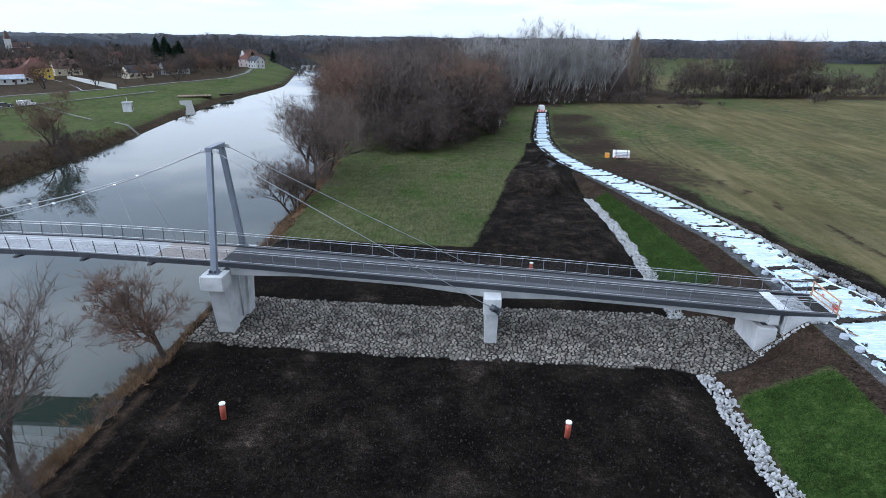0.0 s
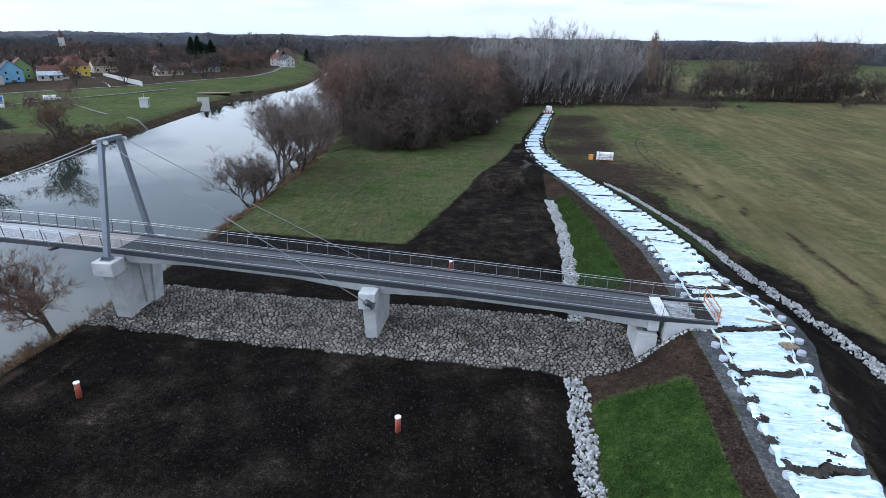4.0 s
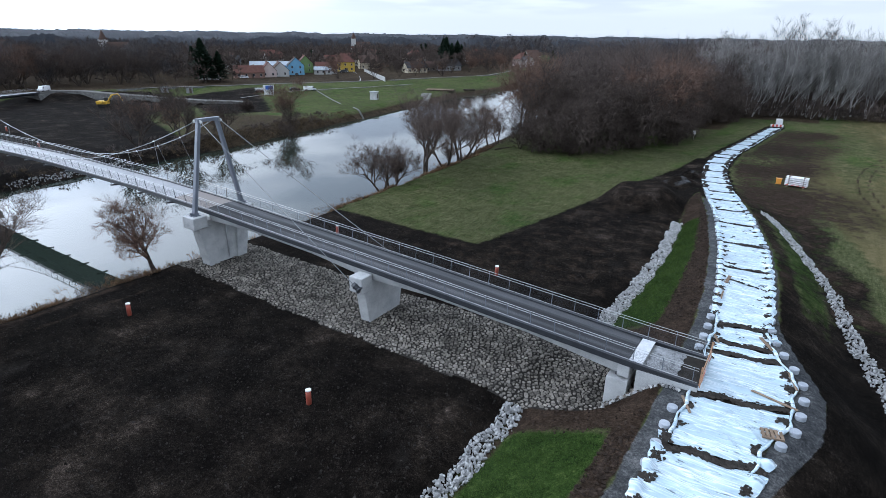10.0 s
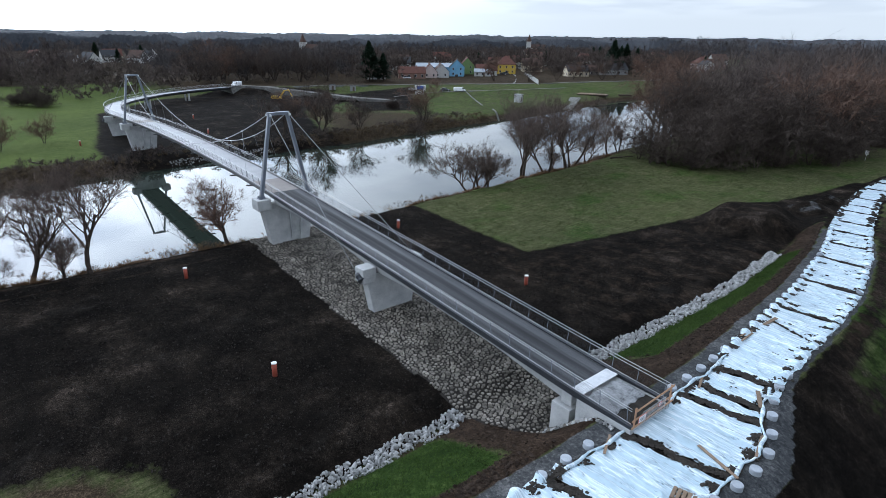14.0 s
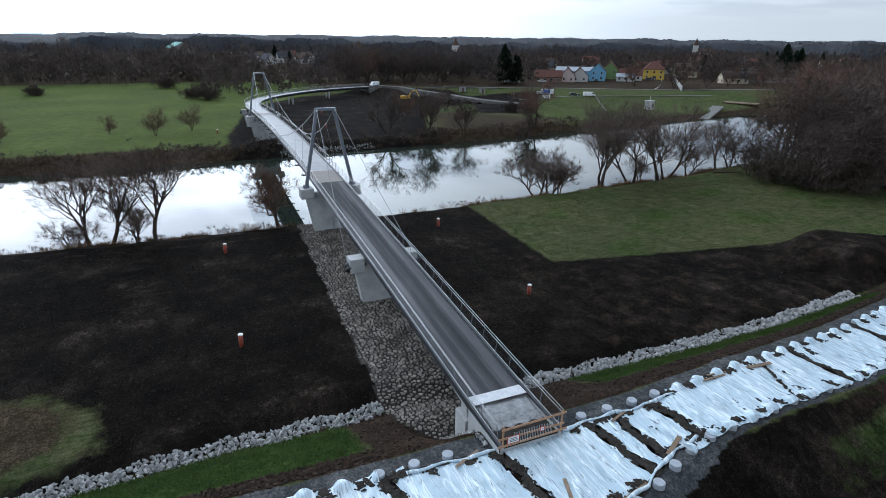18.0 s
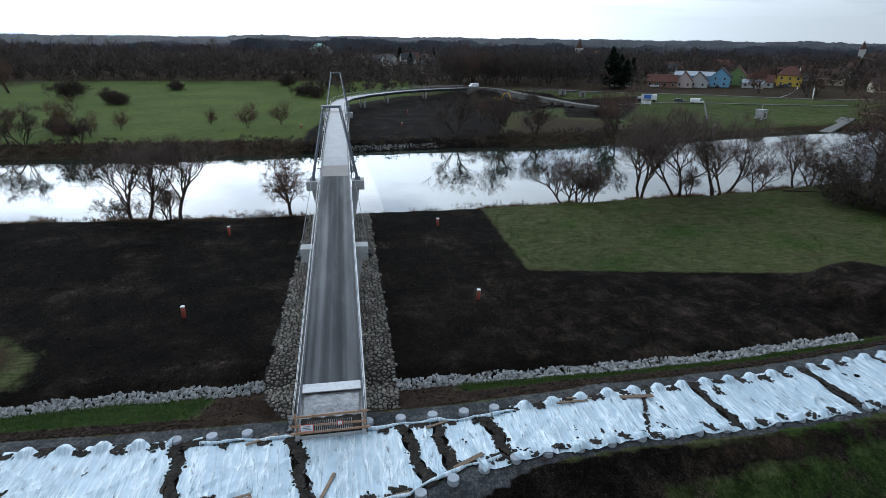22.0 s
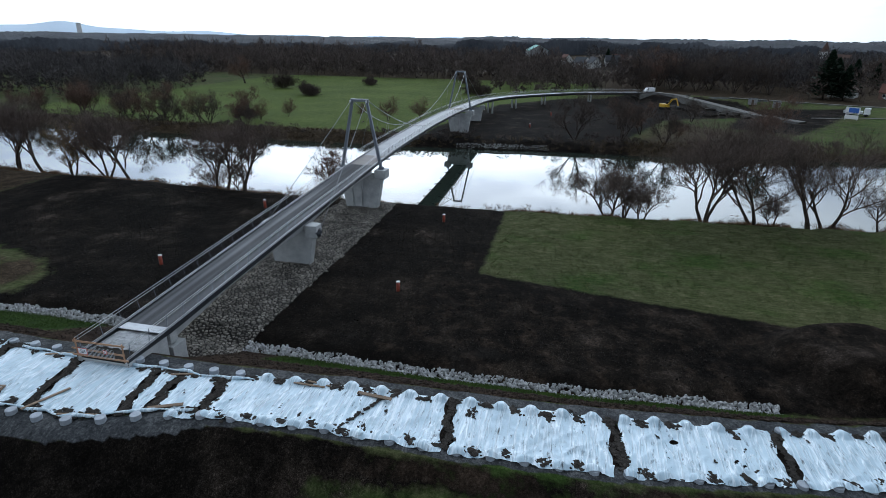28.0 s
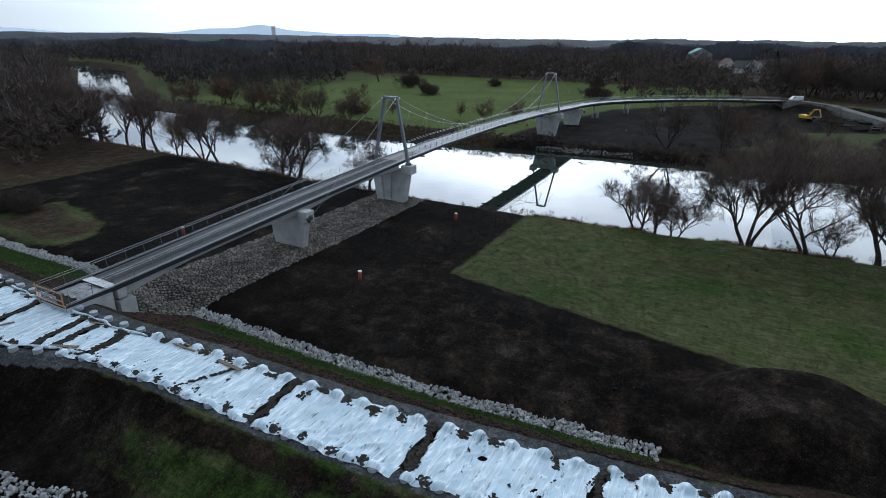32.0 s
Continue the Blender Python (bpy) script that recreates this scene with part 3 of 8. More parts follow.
def build_ground():
    X, Y = np.meshgrid(GX, GY)
    Z = height(X, Y)
    nx, ny = len(GX), len(GY)
    me = bpy.data.meshes.new("ground")
    verts = np.stack([X.ravel(), Y.ravel(), Z.ravel()], 1)
    i = np.arange(ny - 1)[:, None] * nx + np.arange(nx - 1)[None, :]
    quads = np.stack([i, i + 1, i + nx + 1, i + nx], -1).reshape(-1, 4)
    me.vertices.add(len(verts)); me.vertices.foreach_set("co", verts.ravel())
    me.loops.add(quads.size); me.loops.foreach_set("vertex_index", quads.ravel())
    me.polygons.add(len(quads)); me.polygons.foreach_set("loop_start", np.arange(0, quads.size, 4))
    me.update(calc_edges=True)
    # kinds of ground, with soft edges
    x, y = X, Y
    xn, xf = table(y, NEAR_BANK), table(y, FAR_BANK)
    ci, co, fd = table(y, CROWN_IN), table(y, CROWN_OUT), table(y, FAR_DIKE)
    near = (x > (xn + xf) / 2).astype(float)
    f = 1 - near

    def over(v, edge, w=0.9):
        return np.clip(0.5 + (v - edge) / w, 0, 1)

    def between(v, a, b, w=0.9):
        return over(v, a, w) * over(-v, -b, w)

    def area(poly, w=1.0):
        """1 inside a polygon, 0 outside, w metres of passage."""
        dist = np.full(x.shape, 1e9)
        n = len(poly)
        for i in range(n):
            (x1, y1), (x2, y2) = poly[i], poly[(i + 1) % n]
            t = np.clip(((x - x1) * (x2 - x1) + (y - y1) * (y2 - y1)) / ((x2 - x1) ** 2 + (y2 - y1) ** 2), 0, 1)
            dist = np.minimum(dist, np.hypot(x - x1 - t * (x2 - x1), y - y1 - t * (y2 - y1)))
        return np.clip(0.5 + np.where(poly_in(x, y, poly), dist, -dist) / w, 0, 1)

    meadow = area(MEADOW, 2.2) * near
    toe = over(x, table(y, TOE_LINE))
    flood = near * (1 - toe) * (1 - meadow) * between(y, -62, 100)
    black = flood * (1 - area(GREEN_PATCH, 5.0))
    slope_in = near * toe * over(-x, -(ci + 0.6))
    strip = slope_in * between(x, table(y, TOE_LINE) + 0.75, np.where(y > 0, table(y, TOE_LINE) + 0.75 + 0.56 * (ci - 1 - table(y, TOE_LINE)), ci - 2.3), 0.6) * np.maximum(between(y, 9.0, 48, 2.5), between(y, -60, -8.6, 2.5))
    brown = slope_in * (1 - strip) * over(-y, -66, 6)
    black = np.maximum(black, slope_in * between(y, 66, 100, 6))
    fresh = strip.copy()
    crown = near * between(x, ci - 0.8, co + 0.15 + 0.75 * between(y, -8, 10, 4), 0.5) * over(-y, -168, 3)
    inside = near * between(x, ci + 0.9, co - 0.9, 0.5)
    black = np.maximum(black * (1 - crown), crown * inside)
    brown = brown * (1 - crown)
    gravel = crown * (1 - inside) * over(-y, -60, 5)
    black = np.maximum(black, crown * over(y, 60, 5))
    for hx, hy, hr in ((-11.8, 71.5, 3.0), (-11.4, 79.0, 2.3)):
        gravel = np.maximum(gravel, near * over(-np.hypot(x - hx, y - hy), -hr, 0.8) * 0.46)
    slope_out = near * over(x, co + 0.1 + 0.6 * between(y, -8, 10, 4)) * over(-x, -(co + 10.8 + 1.2 * np.sin(y * 0.11) + 0.8 * np.sin(y * 0.37 + 1)), 3.0) * over(-y, -158, 4)
    ostrip = slope_out * between(x, co + 2.0, co + 5.0, 0.8) * over(-y, -54, 6)
    black = np.maximum(black, slope_out * (1 - 0.55 * over(y, 74, 16)) * (1 - ostrip * (0.34 - 0.26 * over(-y, -16, 10))) * (1 - 0.35 * over(y, 18, 10)))
    brown = np.maximum(brown, slope_out * over(y, 18, 10) * (1 - ostrip) * (0.46 + 0.1 * wave(x, y, 0.6, 5)))
    fresh = np.maximum(fresh, ostrip * 0.58)
    field = near * over(x, co + 11.5, 4) * over(-y, -420, 20)
    straw = field * np.clip(0.62 + 0.12 * np.sin(x * 0.09 + y * 0.015) + 0.1 * np.sin(x * 0.31) + 0.15 * wave(x, y, 0.05, 7), 0, 1)
    yard = near * over(x, co + 1) * between(y, 54, 166, 16)
    black = np.maximum(black, yard * over(-x, -(co + 19 - 0.04 * y + 2.5 * np.sin(y * 0.13)), 9) * (0.5 + 0.12 * wave(x, y, 0.25, 3)))
    brown = np.maximum(brown, yard * over(-x, -(co + 27 - 0.05 * y + 2 * np.sin(y * 0.09 + 2)), 12) * (0.56 + 0.14 * wave(x, y, 0.2, 4)))
    # wheel tracks and a strip of fresh green along the field's edge
    track = co + 15.5 + 0.1 * np.maximum(0, y - 20) + 0.8 * np.sin(y * 0.05)
    for off in (0.0, 1.9):
        brown = np.maximum(brown, near * between(x, track + off, track + off + 0.7, 0.6) * between(y, -30, 150, 20) * 0.62)
    fresh = np.maximum(fresh, near * between(x, co + 12.2, co + 13.8, 1.2) * between(y, -40, 70, 15) * (0.38 + 0.2 * wave(x, y, 0.35, 6)))
    brown = np.maximum(brown, near * (between(x - xn, 6.0, 7.4) + 0.8 * between(x - xn, 9.0, 10.2)) * between(y, -64, -9, 6) * 0.62)
    brown = np.maximum(brown, flood * between(y, 12, 64, 10) * over(x, -40, 16) * 0.38)
    brown = np.maximum(brown, near * (np.hypot((x + 14.4) / 7.2, (y - 57.5) / 9.7) < 1) * 0.34)
    bank = near * over(-(x - xn), -4.2, 2.5)
    litter = bank.copy()
    black = black * (1 - 0.6 * bank)
    wood = near * over(y, np.where(x > 8, 204, np.maximum(80, 84 + 0.9 * (x + 48))), 5) * over(-x, -np.where(y > 185, 74, -16), 6)
    litter = np.maximum(litter, wood)
    litter = np.maximum(litter, near * over(-y, 62, 6) * over(-x, -(ci - 7)))
    litter = np.maximum(litter, near * over(x, 10, 5) * between(y, 236, 262, 8) * 0.8)
    fresh = np.maximum(fresh, meadow * 0.12)
    litter = np.maximum(litter, area(GREEN_PATCH, 5.0) * near * (0.66 + 0.25 * wave(x, y, 0.5, 9)))
    litter = litter * (1 - 0.85 * meadow * over(x - xn, 6))
    # far side
    far_green = f * over(-y, -(20 - 0.1 * (x + 110)), 4) * over(y, -160, 20) * over(x, -330, 14) * over(xf - x, 9, 3)
    dark = f * area([(-108, -9), (-135, -9), (-160, -4), (-200, 2), (-236, 28), (-246, 62), (-228, 100), (-196, 104), (-172, 62), (-128, 46), (-108, 46)], 5)
    dark2 = f * area([(-215, 104), (-205, 135), (-150, 96), (-160, 78), (-196, 92)], 4) * 0.8
    black = np.maximum(black, np.maximum(dark, dark2)); far_green = far_green * (1 - dark)
    litter = np.maximum(litter, f * area([(-108, 46), (-128, 46), (-172, 62), (-160, 78), (-150, 96), (-124, 96)], 14) * 0.62)
    litter = np.maximum(litter, f * over(-(xf - x), -9, 3))
    straw = np.maximum(straw, f * area([(-113, 42), (-128, 44), (-172, 60), (-160, 78), (-140, 96), (-120, 96)], 14) * 0.6)
    grassy = f * over(y, 92, 8) * over(x, fd - 1, 3) * over(xf - x, 3, 3) * (black < 0.5)
    fresh = np.maximum(fresh, grassy * 0.42); far_green = np.maximum(far_green, grassy * 0.42); litter = litter * (1 - grassy)
    gravel = np.maximum(gravel, f * between(x, fd - 3.0, fd + 0.6, 1.2) * between(y, 55, 520, 10) * 0.8)
    litter = np.maximum(litter, f * over(-x, -(fd - 3), 4) * over(y, 40, 20) * 0.75)
    litter = np.maximum(litter, f * over(-x, 330, 14) * 0.7)
    gravel = np.maximum(gravel, f * over(-np.abs(x - (xf - 0.62 * (xf - fd))), -1.4, 1.5) * between(y, 125, 205, 5) * 0.6)
    for name, four in (("kinds", (fresh, black, brown, gravel)), ("more_kinds", (far_green, straw, litter, np.ones(x.shape)))):
        at = me.color_attributes.new(name, "FLOAT_COLOR", "POINT")
        at.data.foreach_set("color", np.stack([a.ravel() for a in four], 1).astype(np.float32).ravel())
    ob = mesh_part("ground", me, "ground", smooth=True)
    return tagged(ob, "flood plain of dark soil, winter grass and a raised dike beside the river", "ground", kind="structure")


build_ground()


def build_water():
    ys = np.concatenate([np.arange(-900, -200, 50), np.arange(-200, 300, 12), np.arange(300, 901, 50)])
    verts, faces = [], []
    for y in ys:
        verts += [(table(y, NEAR_BANK) + 6, y, WATER), (table(y, FAR_BANK) - 3, y, WATER)]
    faces = [(2 * i, 2 * i + 2, 2 * i + 3, 2 * i + 1) for i in range(len(ys) - 1)]
    ob = raw("water", verts, faces, "water")
    tagged(ob, "calm grey river water mirroring the overcast sky", "water", kind="structure")


build_water()

# ---- the bridge ----
X_A, X_B, X_P, X_Q = -48.4, -127.0, -24.6, -151.0     # two pylons, two anchor piers
R_ARC, X_ARC = 95.0, -150.0
L_ARC = R_ARC * radians(60)
S_END = -X_ARC + L_ARC + 14.0                            # path length from the abutment to the far end


def axis_at(s):
    """Place and heading of the bridge's axis at s metres from the abutment."""
    if s <= -X_ARC:
        return Vector((-s, 0, 0)), math.pi
    a = min((s + X_ARC) / R_ARC, radians(60))
    p = Vector((X_ARC - R_ARC * math.sin(a), R_ARC * (1 - math.cos(a)), 0))
    h = math.pi - a
    over = s + X_ARC - R_ARC * a
    if over > 0:
        p += Vector((math.cos(h), math.sin(h), 0)) * over
    return p, h


def deck_z(s):
    return float(np.interp(s, (-6, 0, 20, 48.4, 62, 88, 112, 127, 150, 205, 263), (3.8, 4.05, 5.3, 6.86, 7.35, 7.6, 7.2, 6.7, 5.75, 4.3, 3.5)))


def on_deck(s, side, up=0.0):
    """A place beside the axis: side > 0 is the upstream, northern edge."""
    p, h = axis_at(s)
    n = Vector((math.sin(h), -math.cos(h), 0))
    return p + n * side + Vector((0, 0, deck_z(s) + up))


def sweep(name, profile, s0, s1, step, material, parent, label="", smooth=False, depth=None):
    """Draws a profile of (side, up) pairs out along the axis. depth(s): scales what hangs below -0.3 m."""
    n = len(profile)
    k = max(1, int(round((s1 - s0) / step)))
    verts, faces = [], []
    for i in range(k + 1):
        s = s0 + (s1 - s0) * i / k
        for side, up in profile:
            if depth and up < -0.3:
                up = -0.3 + (up + 0.3) * depth(s)
            verts.append(on_deck(s, side, up))
    for i in range(k):
        for j in range(n):
            q = (j + 1) % n
            faces.append((i * n + j, i * n + q, (i + 1) * n + q, (i + 1) * n + j))
    faces.append(tuple(range(n)))
    faces.append(tuple(k * n + j for j in range(n - 1, -1, -1)))
    me = bpy.data.meshes.new(name)
    me.from_pydata([tuple(v) for v in verts], [], faces)
    bm = bmesh.new(); bm.from_mesh(me)
    bmesh.ops.recalc_face_normals(bm, faces=bm.faces)
    bm.to_mesh(me); bm.free()
    return mesh_part(name, me, material, parent, label, smooth)


bridge = empty("footbridge", pose(0, 0, 0), "grey steel and concrete footbridge with two A-shaped pylons over the river", "bridge")

# carriageway and beams
sweep("asphalt_surface", [(-1.9, 0.0), (1.9, 0.0), (1.9, -0.08), (-1.9, -0.08)], 0.45, X_A * -1, 4, "asphalt", bridge, "dark asphalt surface with pale wheel marks")
sweep("brown_surface", [(-1.9, 0.0), (1.9, 0.0), (1.9, -0.08), (-1.9, -0.08)], 48.4, 54.6, 3, "deck_brown", bridge, "brown coated deck field beside the pylon")
sweep("pale_surface", [(-1.9, 0.0), (1.9, 0.0), (1.9, -0.08), (-1.9, -0.08)], 54.6, 121.0, 3, "deck_plate", bridge, "pale grey deck plates of the main span")
sweep("brown_surface", [(-1.9, 0.0), (1.9, 0.0), (1.9, -0.08), (-1.9, -0.08)], 121.0, 127.2, 3, "deck_brown", bridge)
sweep("curved_surface", [(-1.9, 0.0), (1.9, 0.0), (1.9, -0.08), (-1.9, -0.08)], 127.2, S_END, 3, "deck_plate", bridge, "pale curved ramp surface")


def haunch(s):
    d = min(abs(s - 24.6), abs(s - 48.4), abs(s - 1.0))
    return 0.62 + 0.6 * max(0, 1 - d / 7.0)


beam = [(-2.04, -0.09), (2.04, -0.09), (2.04, -0.32), (1.98, -0.36), (1.72, -1.12), (-1.72, -1.12), (-1.98, -0.36), (-2.04, -0.32)]
sweep("concrete_beam", beam, 0.9, 47.6, 1.2, "concrete", bridge, "pale haunched concrete beam", depth=haunch)
steel_beam = [(-2.05, -0.09), (2.05, -0.09), (2.05, -0.28), (1.2, -0.36), (0.9, -0.62), (-0.9, -0.62), (-1.2, -0.36), (-2.05, -0.28)]
sweep("steel_beam", steel_beam, 47.7, 127.8, 3, "steel_dark", bridge, "dark steel box girder")
sweep("ramp_beam", [(-2.05, -0.09), (2.05, -0.09), (2.05, -0.28), (1.0, -0.40), (0.8, -0.95), (-0.8, -0.95), (-1.0, -0.40), (-2.05, -0.28)], 127.9, S_END, 3, "steel_dark", bridge)
for sgn in (-1, 1):
    sweep("edge_beam", [(sgn * 1.9, 0.10), (sgn * 2.14, 0.10), (sgn * 2.14, -0.34), (sgn * 2.06, -0.34), (sgn * 2.06, 0.02), (sgn * 1.9, 0.02)], -4.3, S_END, 3, "steel_dark", bridge, "anthracite steel edge beam")

# cross beams that stick out under the main span
for i in range(12):
    s = 54.4 + i * 6.02
    sweep("cross_beam", [(-2.75, -0.30), (2.75, -0.30), (2.75, -0.42), (1.2, -0.62), (-1.2, -0.62), (-2.75, -0.42)], s - 0.15, s + 0.15, 1, "steel_dark", bridge)

# railings: posts that lean outwards, double hand rail, foot rail, fine bars
bmp = bmesh.new()
box(bmp, 0, 0, 0.55, 0.07, 0.035, 1.32)
box(bmp, 0, 0.03, -0.1, 0.12, 0.09, 0.03)
post_mesh = bpy.data.meshes.new("post")
bmp.to_mesh(post_mesh); bmp.free()
post_mesh.materials.append(M["steel_dark"])
bmp = bmesh.new()
box(bmp, 0, 0, 0.55, 0.045, 0.02, 1.32)
box(bmp, 0, 0.03, -0.1, 0.1, 0.08, 0.03)
slim_post_mesh = bpy.data.meshes.new("post")
bmp.to_mesh(slim_post_mesh); bmp.free()
slim_post_mesh.materials.append(M["pylon_steel"])
for sgn in (-1, 1):
    s = -3.9
    while s < S_END:
        p, h = axis_at(s)
        ob = new("post", post_mesh if 48 < s < 128 else slim_post_mesh)
        ob.parent = bridge
        ob.matrix_world = Matrix.Translation(on_deck(s, sgn * 2.0, 0.12)) @ pose(0, 0, 0, 0, 0, math.degrees(h) + (0 if sgn > 0 else 180)) @ pose(0, 0, 0, 7, 0, 0)
        s += 1.98
    lean = 0.13
    for name, rs, ru, r, lab in (("hand_rail", 2.0 + lean * 0.72, 1.12, 0.02, "galvanised tubular hand rail"), ("top_rail", 2.0 + lean, 1.32, 0.02, "galvanised top rail"), ("foot_rail", 2.03, 0.22, 0.02, "galvanised foot rail")):
        k = int((S_END + 4.2) / 2)
        pts = [on_deck(-4.2 + (S_END + 4.2) * i / k, sgn * rs, ru) for i in range(k + 1)]
        tube(name, pts, r, 5, "rail_steel", bridge, lab)
    verts, faces = [], []
    s = -4.1
    while s < S_END - 0.1:
        a, b = on_deck(s, sgn * 2.03, 0.22), on_deck(s, sgn * (2.0 + lean * 0.72), 1.12)
        t = Vector((0.0026, 0, 0))
        n0 = len(verts)
        verts += [a - t, a + t, b + t, b - t]
        faces.append((n0, n0 + 1, n0 + 2, n0 + 3))
        s += 0.032
    tagged(raw("infill_net", verts, faces, "steel_dark", bridge, "fine dark steel net between the rails"), kind="stuff")


def pylon(x):
    py = empty("pylon", pose(x, 0, 0), "grey steel A-shaped pylon with a cross head", "pylon", "bridge pylons")
    top, foot = 16.6, deck_z(-x) - 0.45
    for sgn in (-1, 1):
        bm = bmesh.new()
        a, b = Vector((0, sgn * 3.15, foot)), Vector((0, sgn * 1.12, top))
        for p, q, w, d in ((a, b, 0.42, 0.52),):
            vs = []
            for c, sw, sd in ((p, w, d), (q, w * 0.92, d * 0.9)):
                for ux, uy in ((-1, -1), (1, -1), (1, 1), (-1, 1)):
                    vs.append(bm.verts.new(c + Vector((ux * sd / 2, uy * sw / 2, 0))))
            for i in range(4):
                bm.faces.new((vs[i], vs[(i + 1) % 4], vs[4 + (i + 1) % 4], vs[4 + i]))
            bm.faces.new(vs[3::-1]); bm.faces.new(vs[4:])
        bmesh.ops.recalc_face_normals(bm, faces=bm.faces)
        bmesh.ops.bevel(bm, geom=list(bm.edges), offset=0.03, segments=1, affect="EDGES", profile=0.5)
        leg = part("leg", bm, "pylon_steel", py)
        bm = bmesh.new()
        box(bm, 0, sgn * 3.17, foot - 0.03, 0.95, 0.85, 0.07)
        for k in (-0.33, -0.11, 0.11, 0.33):
            box(bm, k, sgn * 3.17, foot + 0.12, 0.03, 0.72, 0.28)
        part("foot_plate", bm, "pylon_steel", leg)
        # plates that hold the cables
        bm = bmesh.new()
        for k in (-1, 1):
            box(bm, k * 0.42, sgn * 1.22, top - 0.12, 0.5, 0.07, 0.3, None, 0.02)
            r = bmesh.ops.create_cone(bm, segments=12, radius1=0.15, radius2=0.15, depth=0.2, cap_ends=True)
            bmesh.ops.transform(bm, matrix=Matrix.Translation((k * 0.58, sgn * 1.22, top - 0.17)) @ pose(0, 0, 0, 90, 0, 0), verts=r["verts"])
        part("cable_saddle", bm, "rail_steel", py, "bright steel cable saddle")
    bm = box_bm(0, 0, top - 0.02, 0.56, 2.75, 0.36, 0.03)
    part("cross_head", bm, "pylon_steel", py)
    return py


pylon(X_A)
pylon(X_B)


def pylon_pier(x):
    pr = empty("pylon_pier", pose(x, 0, 0), "pale concrete pier that narrows to its foot and carries a pylon", "bridge pier", "bridge piers")
    zt = deck_z(-x) - 0.52
    for sgn in (-1, 1):
        part("bearing_block", box_bm(0, sgn * 3.2, zt - 0.68, 2.0, 1.75, 1.36, 0.06), "concrete", pr)
    zf = -2.4
    for sgn in (-1, 1):
        # two leaves that lean outwards from a joined web
        y0, y1 = sgn * 1.2, sgn * 2.2
        prism("pier_leaf", [(sgn * 1.0, zf), (sgn * 2.05, zf), (sgn * 3.35, zt - 1.37), (sgn * 1.7, zt - 1.37)], -0.72, 0.72, "concrete", pr)
    prism("pier_web", [(-1.7, zf), (1.7, zf), (2.2, zt - 0.75), (-2.2, zt - 0.75)], -0.46, 0.46, "concrete", pr)
    tube("drain_pipe", [(0.56, 0.15, zt - 0.9), (0.56, 0.15, 0.6)], 0.07, 8, "rail_steel", pr)
    return pr


pylon_pier(X_A)
pylon_pier(X_B)


def anchor_pier(x):
    pr = empty("anchor_pier", pose(x, 0, 0), "pale concrete pier with black steel cable anchors at its ends", "bridge pier", "bridge piers")
    zt = deck_z(-x) - 0.62
    face = 1 if x > -100 else -1
    for sgn in (-1, 1):
        blk = part("anchor_block", box_bm(0, sgn * 2.75, zt - 0.72, 1.5, 1.5, 1.5, 0.06), "concrete", pr)
        d = Vector((0, sgn * 3.15, zt - 0.75))
        aim = (Vector((X_A - X_P if face > 0 else X_B - X_Q, sgn * 1.2, 16.4)) - d).normalized()
        back = d + Vector((0.15 * face, sgn * 0.42, -0.05))
        for k, (r, a, b) in enumerate(((0.36, -0.55, -0.42), (0.27, -0.42, 0.35), (0.33, 0.0, 0.1))):
            tube("cable_anchor", [back + aim * a, back + aim * b], r, 14, "steel_dark", pr, "black steel cable anchor")
    prism("pier_body", [(-2.0, -1.6), (2.0, -1.6), (2.9, zt - 1.46), (1.6, zt - 0.6), (-1.6, zt - 0.6), (-2.9, zt - 1.46)], -0.55, 0.55, "concrete", pr, bevel=0.04)
    return pr


anchor_pier(X_P)
anchor_pier(X_Q)

# far columns in pairs under the curved ramp
for s in (171.5, 191.5, 211.5, 238.0):
    p, h = axis_at(s)
    cp = empty("ramp_support", pose(p.x, p.y, 0, 0, 0, math.degrees(h)), "pair of round concrete columns under the curved ramp", "bridge column", "ramp columns")
    zt = deck_z(s) - 0.95
    for sgn in (-1, 1):
        tube("column", [(0, sgn * 0.85, -0.8), (0, sgn * 0.85, zt)], 0.32, 12, "concrete", cp)
    part("column_head", box_bm(0, 0, zt - 0.08, 0.7, 2.3, 0.2, 0.03), "concrete", cp)

# cables
for sgn in (-1, 1):
    for xp, xa in ((X_A, X_P), (X_B, X_Q)):
        f = 1 if xa > xp else -1
        a = Vector((xp + 0.6 * f, sgn * 1.22, 16.4))
        b = Vector((xa, sgn * 3.6, deck_z(-xa) - 1.35))
        tube("back_stay", [a.lerp(b, i / 8) - Vector((0, 0, 0.12 * 4 * (i / 8) * (1 - i / 8))) for i in range(9)], 0.034, 6, "cable", bridge, "galvanised back stay cable")
    n = 26

    def main_cable(u):
        """u from 0 at one pylon to 1 at the other."""
        v = 2 * u - 1
        mid = 87.7
        return Vector((X_A - 0.6 + (X_B - X_A + 1.2) * u, sgn * (1.22 + 1.25 * (1 - v * v)), deck_z(mid) + 0.75 + (16.4 - deck_z(mid) - 0.75) * v * v))

    tube("main_cable", [main_cable(i / n) for i in range(n + 1)], 0.045, 6, "cable", bridge, "galvanised main suspension cable")
    for i in range(12):
        s = 54.4 + i * 6.02
        u = (s - 49.0) / 77.4
        u = 0.5 + (u - 0.5) * 0.93
        a, b = main_cable(u), on_deck(s, sgn * 2.6, -0.32)
        if (a - b).length > 1.3:
            hg = tube("hanger", [a, b], 0.016, 4, "cable", bridge)
            v, f = [], []
            tube_data([a - Vector((0.12, 0, 0)), a + Vector((0.12, 0, 0))], 0.085, 6, v, f)
            raw("cable_clamp", v, f, "rail_steel", hg)

